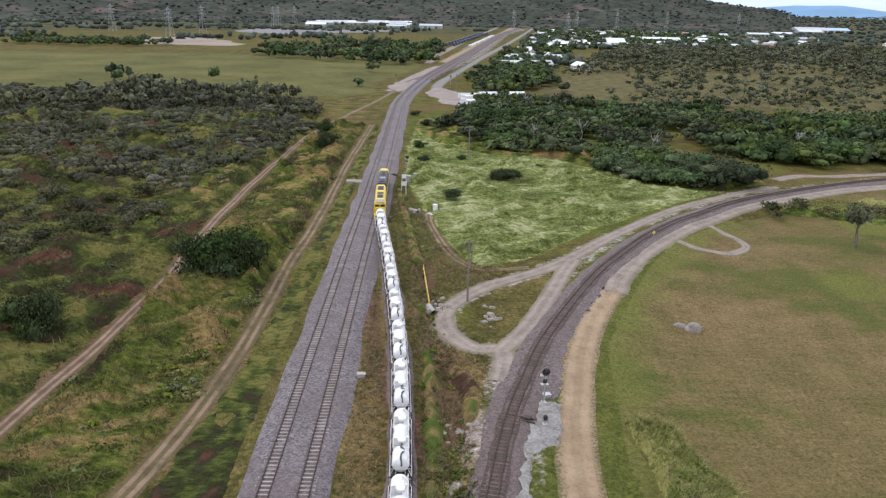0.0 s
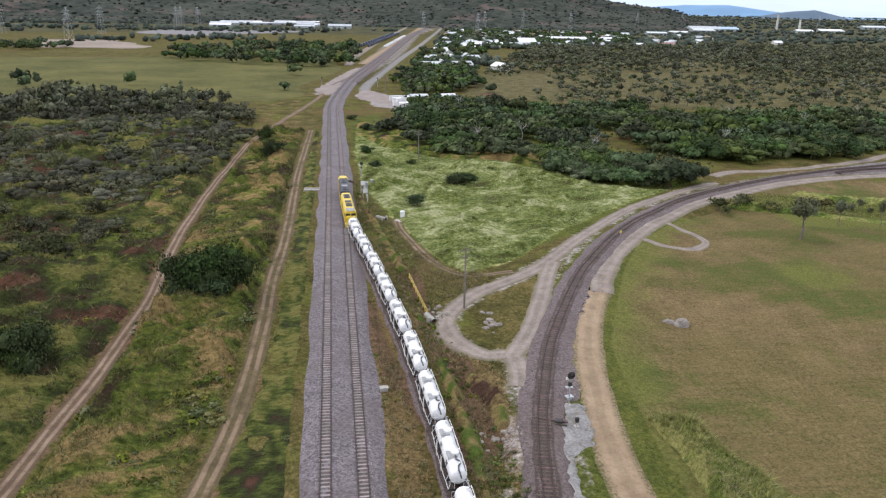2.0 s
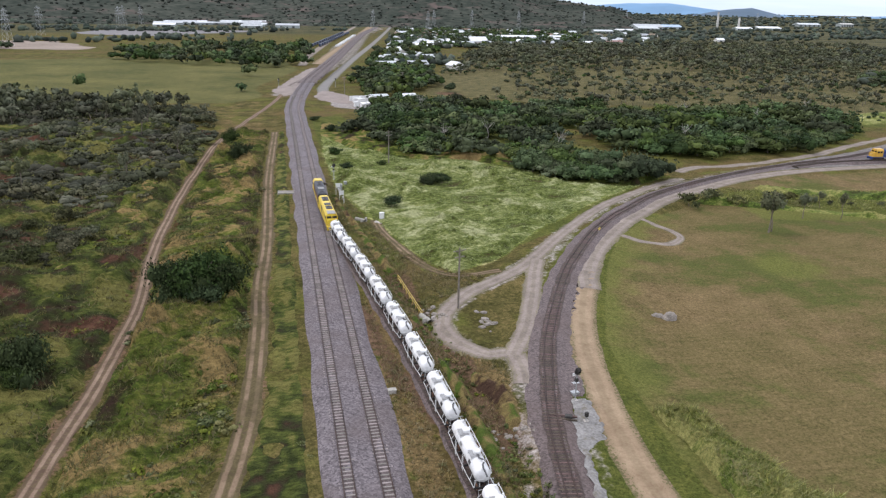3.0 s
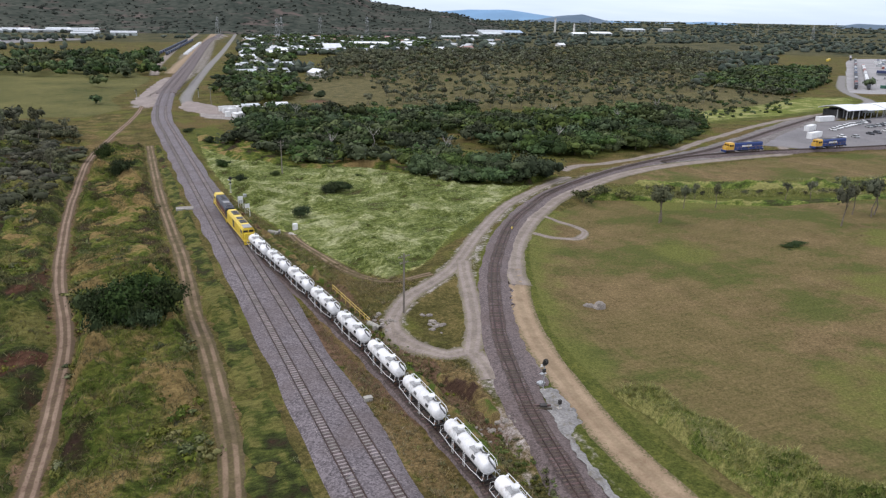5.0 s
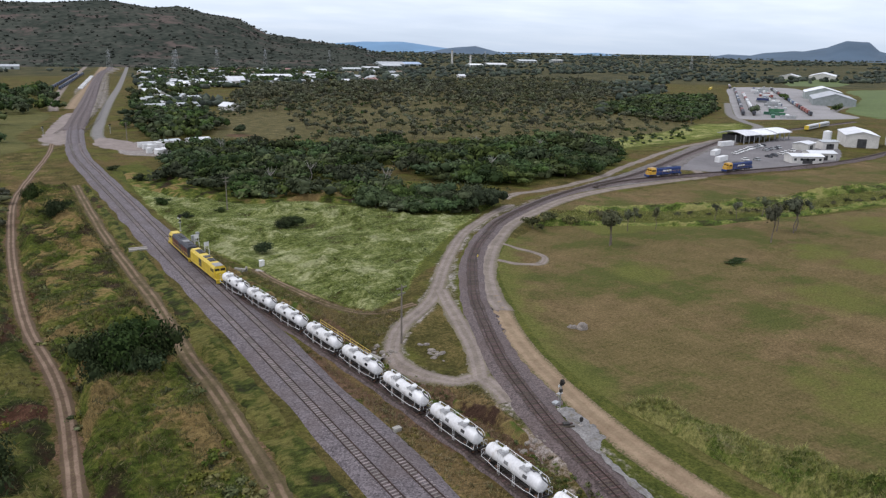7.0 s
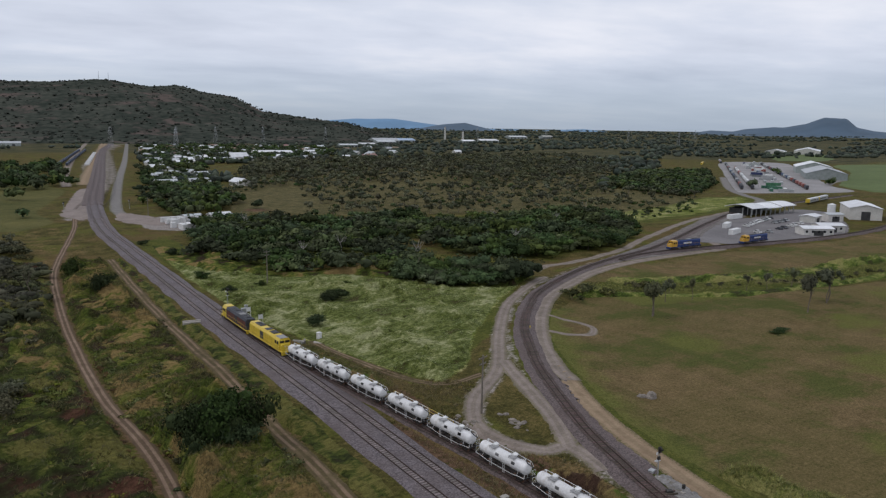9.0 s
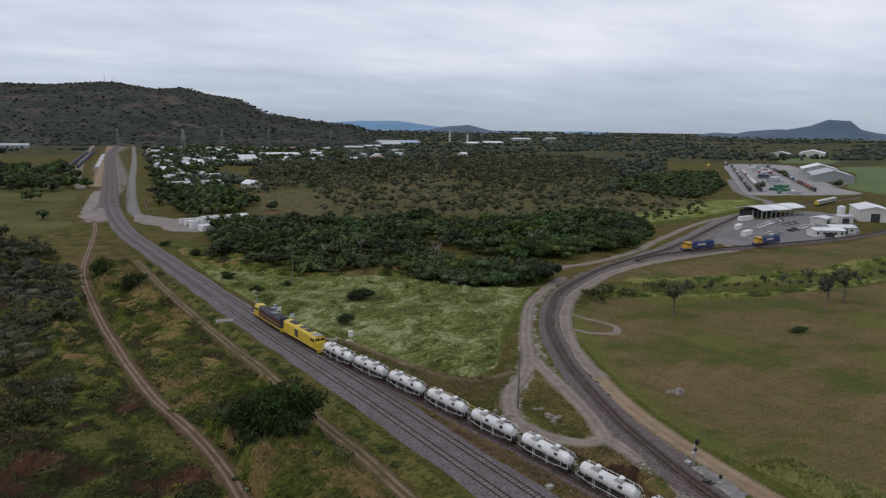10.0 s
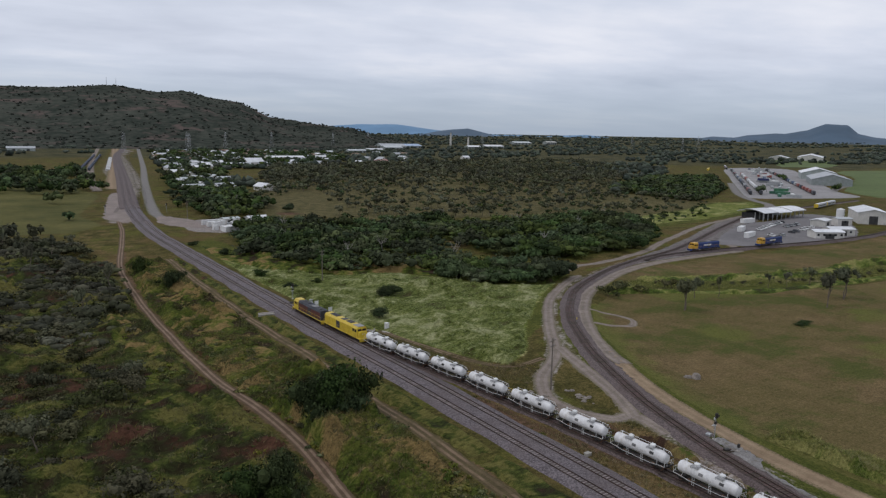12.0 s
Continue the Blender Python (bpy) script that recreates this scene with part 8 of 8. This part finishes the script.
    clumps += [(r.choice(CLUMP), x, y, r.uniform(0.6, 1.4), r.uniform(0.7, 1.2)) for x, y in scatter(LEFT_BUSH, 480, 1.7, 30, lambda x, y: in_sight(x, y) and y < 215 and patchy(x, y, 0.08, -0.12), OFF_TRACK)]
    clumps += [(r.choice(CLUMP), x, y, r.uniform(0.35, 0.7), 0.9) for x, y in scatter([(15, 48), (20, 50), (20.5, 66), (16, 66)], 34, 1.2, 32)]
    thicket("leafy_clumps", clumps, "leafy rank weeds and low shrubs in tall grass", 18, "weeds")
    thicket("weeds", weeds, "bright green weeds and creepers in rough grass", 6, "weeds")
    VERGE_SWARD.build("tall_grass", 0.42, SWARD_VERGE, "billowing rank green and straw growth between the dirt tracks")
    NEAR_SWARD.build("verge_grass", 0.45, SWARD_SCRUB, "low green and straw grass beside the ballast")
    SCRUB_SWARD.build("scrub_undergrowth", 0.6, SWARD_SCRUB, "dark rank undergrowth between the scrub bushes")
    STRAW_SWARD.build("straw_grass", 0.5, SWARD_VERGE, "tall straw-yellow grass between the dirt tracks")
    GREEN_SWARD.build("bright_grass", 0.5, SWARD_VERGE, "bright yellow-green grass at the edge of the scrub")
    DITCH_SWARD.build("ditch_grass", 0.4, SWARD_DRY, "dry straw and green growth beside the drain")
    MEADOW_SWARD.build("meadow_sward", 0.55, SWARD_MEADOW, "pale seeding grass lying in wind-combed drifts")
    HEDGE_SWARD.build("hedge_sward", 0.8, SWARD_BANK, "rank yellow-green grass along the field's hedge")
    FIELD_EDGE.build("field_edge_grass", 0.7, SWARD_BANK, "rank pale green grass along the mown field")
    LUSH_SWARD.build("thicket_edge_grass", 0.8, SWARD_VERGE, "lush green grass at the foot of the thicket")
    BANK_SWARD.build("bank_sward", 0.35, SWARD_BANK, "tall rank yellow-green grass on a bank beside the field")
    lone = [(-20.2, 115.0, 1.3, 1), (-16.8, 115.5, 0.95, 1), (-23.6, 116, 0.95, 1), (-19.5, 112, 0.9, 1), (-21, 118.5, 1.0, 1), (-39.5, 92, 0.9, 1), (-42.5, 94, 0.8, 1), (-41, 89, 0.75, 0), (-18.5, 244, 0.9, 1), (-22, 248, 0.8, 0), (-24, 272, 0.8, 1)]
    for x, y, s, b in lone:
        put_bush(DENSE[r.randrange(3)], "bush", x, y, s * (1.0 if b else 0.6), "dense dark green rounded bush on the grassy verge", "bush", "verge bushes", r, squash=1.55)


LEFT_VERGE = [(-36, 40), (-4, 40), (-4, 300), (-24, 300), (-36, 220)]
RIGHT_VERGE = [(6, 40), (20, 40), (27, 88), (18, 92), (17, 108), (30, 120), (17, 140), (14, 165), (8, 205), (5, 205)]
ROAD_GAPS = ((DIRT_A, 1.4, 4.2), (DIRT_B, 1.9, 4.0))
VERGE_SWARD = Sward([(-37, 40), (-12.5, 40), (-8.5, 100), (-8.5, 160), (-8, 300), (-26, 300), (-34, 220), (-31, 120)], 1.5, 3, 2.5, ROAD_GAPS, 5.0, 25, 1.5)
NEAR_SWARD = Sward([(-17, 40), (-4.4, 40), (-4.4, 300), (-9, 300), (-9.5, 150), (-9, 100)], 0.42, 11, 1.2, ((DIRT_B, 1.7, 2.6), (MAIN[:6], 4.9, 6.2)), 2.2, 90, 2.0, gaps=0.12, low=0.5, swing=0.75, bias=0.16)
SCRUB_SWARD = Sward([(-34, 40), (-30, 120), (-33, 180), (-32, 225), (-31, 300), (-60, 320), (-190, 330), (-130, 200), (-78, 100), (-50, 40)], 1.4, 21, 3.0, ((DIRT_A, 1.5, 4.2),), 5.5, 10, 1.4, gaps=0.22)
STRAW_SWARD = Sward([(-28, 148), (-15.5, 148), (-13.5, 190), (-13, 240), (-20, 262), (-27.5, 240), (-28.5, 190)], 1.2, 81, 2.0, ROAD_GAPS, 3.6, 25, 1.6, bias=0.36, swing=0.6)
GREEN_SWARD = Sward([(-50, 148), (-47.5, 181), (-44, 221), (-39.5, 215), (-36.5, 180), (-35.5, 150), (-36, 133), (-49, 136)], 1.0, 83, 2.0, ((DIRT_A, 1.8, 4.0),), 3.4, 60, 1.6, bias=0.26, swing=0.5)
DITCH_SWARD = Sward([(14.6, 48), (21.5, 48), (23.5, 74), (17.5, 90), (15, 122), (11, 160), (8, 190), (6.5, 190), (12.5, 122), (14.6, 90)], 0.9, 31, 1.0, ((BRANCH, 1.9, 3.0), (CURVE[:4], 3.4, 4.8), (LOOP, 2.0, 3.2), (DRAIN, 1.0, 2.4)), 2.6, 70, 1.5, bias=0.05)
HEDGE_SWARD = Sward([(130, 185), (148, 178), (164, 170), (184, 165), (208, 162), (243, 164.5), (281, 161), (340, 158), (340, 150), (281, 153), (243, 156), (208, 154), (184, 157), (164, 162), (148, 170), (130, 178)], 1.2, 71, 1.2, (), 3.2, 8, 1.8, low=0.35)
FIELD_EDGE = Sward([(100, 170), (111, 166), (121, 161), (134, 153), (152, 145), (171, 142.5), (192, 140.5), (237, 137.5), (300, 133), (300, 138), (237, 142.5), (192, 145.5), (171, 147.5), (152, 150.5), (134, 158), (121, 166), (111, 172)], 0.9, 73, 1.2, (), 3.0, 8, 1.8, low=0.35)
LUSH_SWARD = Sward([(9, 292), (20, 256), (37, 240), (55, 235), (72, 217), (84, 198), (97, 192), (113, 201), (95, 226), (62, 246), (40, 262), (28, 300), (12, 330)], 0.9, 61, 2.0, ((NORTH, 3.0, 5.0), (MAIN[:6], 5.2, 7.5)), 4.0, 12, 1.8, bias=0.08)
MEADOW_SWARD = Sward(MEADOW, 0.75, 41, 2.5, ((LOOP, 2.6, 5.0), (MAIN[:6], 5.2, 7.5)), 2.6, 12, 2.4, low=0.12, swing=0.62, bias=0.04)
BANK_SWARD = Sward([(38.6, 70.5), (42, 70.8), (45.2, 64), (48, 54), (50, 44), (52, 30), (39, 30), (38.8, 48), (39.2, 60)], 1.9, 51, 1.0, (), 2.4, -55, 1.5, low=0.4, swing=0.6, bias=0.14)
DENSE = kinds(3, 420, 6.8, 4.9, 0.0, 16, 2700, 0.20, LEAF_DENSE, stems=0.14, core=0.50)
plant_left()


def plant_right():
    r = random.Random(12)
    pts = sorted(scatter(FOREST, 400, 5.8, 22, lambda x, y: patchy(x * 0.7, y * 1.4, 0.03, -0.34)) + scatter(FOREST_ROW, 26, 4.5, 28), key=lambda p: p[1] - 0.2 * p[0])
    rest = []
    for k, (x, y) in enumerate(pts):
        s = r.choice((0.55, 0.8, 1.0, 1.25)) * r.uniform(0.85, 1.15)
        if k < 64:
            put_bush(r.choice(ROUND), "bush", x, y, s, "dense dark green rounded bush in a thicket", "bush", "thicket bushes", r)
        else:
            rest.append((r.choice(ROUND_FAR), x, y, s, 1.0))
    thicket("dark_thicket", rest, "dense dark green thicket of rounded bushes", 7)
    dead = [(x, y) for x, y in scatter(FOREST, 9, 20, 44)]
    for x, y in dead:
        t = thing("dead_tree", "bare grey dead tree standing in the thicket", "tree", pose(x, y, ground_height(x, y), 0, 0, r.uniform(0, 360)), "dead trees")
        rng = np.random.default_rng(int(x * 10))
        sv, sf = stem_data(limbs(rng, 9, 8, 0.16, 6, 0.15) + limbs(rng, 8, 6, 0.10, 5, 0.3))
        link_mesh("trunk", sv, sf, DEAD_WOOD, t)
    # meadow bushes
    for x, y, s in ((36.5, 200.5, 0.78), (39.5, 202, 0.7), (34.2, 200, 0.6), (21, 177.5, 0.6), (13.5, 226, 0.5), (49, 218, 0.35), (12, 250, 0.6), (14, 300, 0.7), (9, 330, 0.6), (26, 232, 0.4)):
        put_bush(DENSE[r.randrange(3)], "bush", x, y, s, "dark green rounded bush in the pale meadow", "bush", "meadow bushes", r, squash=0.9)
    # field's far hedge
    line = spline([(99, 165.5), (108, 168.5), (120, 168), (136, 165), (153, 159), (176, 152), (202, 149), (226, 144), (262, 142), (300, 138)], 1.0)
    for k in range(0, len(line), 6):
        x, y = line[k] + np.array([r.gauss(0, 1.2), r.gauss(0, 1.4)])
        s = r.uniform(0.35, 0.65) * (2.4 if k < 34 else 1.0)
        put_bush(r.choice(BUSH), "bush", x, y, s * 1.2, "green bush in the hedge along the field's edge", "bush", "hedge bushes", r)
    for x, y, s in ((105.4, 142.2, 1.25), (106.6, 142.8, 1.0), (148.3, 123.3, 1.2), (164.6, 127.2, 1.25), (167.5, 128.6, 1.3), (162, 131, 1.0), (131.4, 150, 0.7), (122, 152, 0.75), (133, 160, 0.5), (176, 146, 0.8), (166, 148, 0.6), (158, 150, 0.6), (238, 128, 0.8), (262, 126, 0.9)):
        put_tree(r.choice(GUM), x, y, s, "slender gum tree with a sparse crown at the mown field", "field gum trees", r)
    for x, y, s in ((122.6, 115.4, 0.6), (125.4, 116.2, 0.6), (120.4, 114.8, 0.5)):
        put_bush(DENSE[r.randrange(3)], "bush", x, y, s * 0.75, "low dark green shrub lying flat in the mown field", "shrub", "field shrubs", r, squash=0.32)


plant_right()


def plant_scrubland():
    r = random.Random(14)
    a, b, c = [], [], []
    for x, y in scatter(SCRUB, 1750, 4.0, 23, lambda x, y: patchy(x, y, 0.014, -0.22)):
        if r.random() < 0.5:
            b.append((r.choice(GUM_FAR), x, y, r.uniform(0.55, 1.05) + min(0.5, max(0.0, (y - 480) / 600)), 1.0))
        else:
            a.append((r.choice(SMALL), x, y, r.uniform(0.6, 1.7), 0.9))
    b += [(r.choice(GUM_FAR), x, y, r.uniform(0.9, 1.5), 1.0) for x, y in scatter([(160, 640), (330, 570), (430, 520), (600, 640), (760, 800), (860, 1000), (600, 1050), (260, 920)], 620, 7.0, 54)]
    a += [(r.choice(SMALL), x, y, r.uniform(0.6, 1.5), 0.9) for x, y in scatter([(240, 352), (280, 300), (330, 310), (400, 365), (330, 330)], 60, 7, 46)]
    thicket("scrubland_bushes", a, "small dark bushes on dry open scrubland", 8)
    thicket("scrubland_trees", b, "grey-green gum trees on dry open scrubland", 9, "trees")
    for x, y in scatter([(45, 425), (95, 425), (120, 640), (190, 900), (460, 1100), (560, 1400), (330, 1560), (230, 1500), (150, 1050), (85, 740), (38, 480)], 820, 8.0, 47):
        if abs(x - np.interp(y, [p[1] for p in TOWN_LINE], [p[0] for p in TOWN_LINE])) > 13:
            c.append((r.choice(DARK_FAR), x, y, r.uniform(0.7, 1.4), 1.0))
    for x, y in scatter([(42, 412), (60, 418), (95, 470), (110, 640), (78, 690), (62, 560), (46, 480)], 150, 6.0, 53):
        c.append((r.choice(DARK_FAR), x, y, r.uniform(0.7, 1.15), 1.0))
    for x, y in scatter([(-150, 690), (0, 610), (20, 720), (40, 880), (-60, 900), (-160, 780)], 150, 8.0, 48):
        c.append((r.choice(DARK_FAR), x, y, r.uniform(0.9, 1.5), 1.1))
    for x, y in scatter([(-430, 800), (-292, 788), (-262, 838), (-300, 890), (-440, 900)], 90, 9.0, 49):
        c.append((r.choice(DARK_FAR), x, y, r.uniform(0.7, 1.3), 1.0))
    for x, y in ((-27, 449), (-26, 547), (-176, 466), (-172, 450), (-150, 455), (-120, 470), (505, 430), (530, 410), (740, 520), (760, 535), (640, 400), (650, 408), (660, 412), (15, 640), (6, 655), (-4, 690), (10, 665), (-8, 720), (20, 652)):
        c.append((r.choice(DARK_FAR), x, y, r.uniform(0.8, 1.2), 1.1))
    thicket("town_trees", c, "dark green trees round the town and pasture", 10, "trees")
    spots = [(DARK_LOW[int(r.random() * 3)], x, y, r.uniform(0.8, 1.3), 1.0) for x, y in scatter(FOREST_FAR, 900, 5.5, 24)]
    thicket("far_thicket", spots, "dense dark green thicket beyond the scrubland", 11)


DARK_LOW = kinds(3, 460, 9.0, 5.0, 0.0, 4, 30, 1.2, LEAF_DARK)
plant_scrubland()


def lumps(name, p, z, w, h, leaf, label, seed):
    """Distant tree cover as one object of small lumpy crowns."""
    rng = np.random.default_rng(seed)
    v0, f0 = ICO0
    n = len(p)
    v = v0[None] * (1 + rng.normal(0, 0.3, (n, len(v0), 1))) * np.stack([w / 2, w / 2, h / 2], 1)[:, None, :] + np.c_[p, z + h * 0.4][:, None, :]
    f = (f0[None] + (np.arange(n) * len(v0))[:, None, None]).reshape(-1)
    ob = link_loops(name, v.reshape(-1, 3), f, np.arange(n * len(f0)) * 3, [leaf], tone=np.repeat(rng.random(n), len(v0)))
    return tagged(ob, label, "trees", kind="stuff")


def plant_far():
    rng = np.random.default_rng(31)
    spots = []
    while len(spots) < 8500:
        a, d = radians(rng.uniform(-34, 72)), 640 + 3900 * rng.random() ** 1.35
        x, y = -20 + d * math.sin(a), d * math.cos(a)
        if d < 1000 and x < 330 and a < radians(9):
            continue
        if x > 430 and (y < 0.86 * x + 60) and d < 1450:
            continue
        if a < radians(6) and y < 1250 and not patchy(x, y, 0.006, 0.15):
            continue
        if abs(x - np.interp(y, [p[1] for p in MAIN], [p[0] for p in MAIN])) < 34 + y * 0.01 or (-340 < x < 100 and 1500 < y < 1950 and rng.random() < 0.8):
            continue
        if inside(np.array([x]), np.array([y]), SCRUB)[0] or inside(np.array([x]), np.array([y]), FOREST_FAR)[0] or inside(np.array([x]), np.array([y]), YARD)[0] or not patchy(x * 0.5, y * 1.6, 0.004, -0.25 if d < 1300 else -0.12):
            continue
        spots.append((x, y))
    p = np.array(spots)
    n = len(p)
    d = np.hypot(p[:, 0], p[:, 1])
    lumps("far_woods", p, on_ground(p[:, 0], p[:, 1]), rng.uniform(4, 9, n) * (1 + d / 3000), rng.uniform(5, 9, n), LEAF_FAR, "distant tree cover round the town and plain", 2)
    x, y, z = (q.ravel() for q in HILLTOP)
    pick = rng.choice(len(x), 8500)
    n = len(pick)
    s = rng.uniform(4, 10, n)
    q = np.c_[x[pick], y[pick]] + rng.normal(0, 9, (n, 2))
    lumps("hill_scrub", q, z[pick] - 1.5, s, s * 0.6, LEAF_HILL, "scattered scrub trees on the hillside", 3)


plant_far()


def grass(name, poly, count, tall, wide, leaf, label, seed, keep=None, lean=0.35, blades=3, wave=0.5, over=None):
    """Tufts of blades as one object; their height drifts from place to place."""
    rng = np.random.default_rng(seed)
    poly = np.array(poly, float)
    lo, hi = poly.min(0), poly.max(0)
    got = []
    while sum(map(len, got)) < count:
        p = rng.uniform(lo, hi, (count, 2))
        p = p[inside(p[:, 0], p[:, 1], poly)]
        if keep is not None:
            p = p[keep(p[:, 0], p[:, 1])]
        got.append(p)
    p = np.vstack(got)[:count]
    drift = 0.5 + 0.25 * np.sin(p[:, 0] * 0.45 + 1.7 * np.sin(p[:, 1] * 0.21)) + 0.25 * np.sin(p[:, 1] * 0.37 + 1.3 * np.sin(p[:, 0] * 0.33))
    grow = np.repeat(1 - wave + 2 * wave * drift, blades)
    base = np.repeat(p, blades, 0) + rng.normal(0, wide * 1.3, (count * blades, 2))
    z = on_ground(base[:, 0], base[:, 1])
    if over is not None:
        z = z + np.maximum(over.top(base[:, 0], base[:, 1])[0] - 0.15, 0)
    n = len(base)
    a = rng.uniform(0, 6.28, n)
    d = np.stack([np.cos(a), np.sin(a)], 1)
    h = tall * rng.uniform(0.5, 1.25, n) * grow
    tip = base + rng.normal(0, lean, (n, 2)) * h[:, None] + np.array([0.3, -0.2]) * lean * h[:, None]
    w = wide * rng.uniform(0.6, 1.4, n)[:, None]
    v = np.stack([np.c_[base + d * w, z - 0.05], np.c_[base - d * w, z - 0.05], np.c_[tip, z + h]], 1).reshape(-1, 3)
    ob = link_loops(name, v, np.arange(n * 3), np.arange(n) * 3, [leaf], tone=np.repeat(np.repeat(rng.random(count), blades), 3))
    return tagged(ob, label, "grass", kind="stuff")


grass("rough_grass", VERGE_SWARD.poly, 24000, 0.55, 0.05, GRASS_TALL, "rough green and yellow grass on the verge", 1, VERGE, lean=0.8, over=VERGE_SWARD)
grass("scrub_grass", SCRUB_SWARD.poly, 20000, 0.55, 0.07, GRASS_TALL, "rank green grass between scrub bushes", 2, lambda x, y: (x > 8 - (y + 12) * 0.66) & (y < 260) & VERGE(x, y), lean=0.8, over=SCRUB_SWARD)
grass("dry_grass", RIGHT_VERGE, 12000, 0.34, 0.045, GRASS_DRY, "dry straw-coloured grass beside the branch line", 3, VERGE, lean=0.7)
grass("meadow_grass", MEADOW, 14000, 0.30, 0.06, GRASS_PALE, "pale seeding grass in a wind-combed meadow", 4, lean=1.3, over=MEADOW_SWARD)
grass("bank_grass", BANK_SWARD.poly, 9000, 0.5, 0.045, GRASS_BANK, "tall rank grass blades on a bank beside the field", 5, lean=0.8, over=BANK_SWARD)
grass("hedge_grass", [(100, 176), (120, 184), (200, 168), (330, 160), (330, 138), (200, 144), (120, 164)], 16000, 0.45, 0.07, GRASS_BANK, "rank green grass along the field's hedge", 6, lean=0.8)
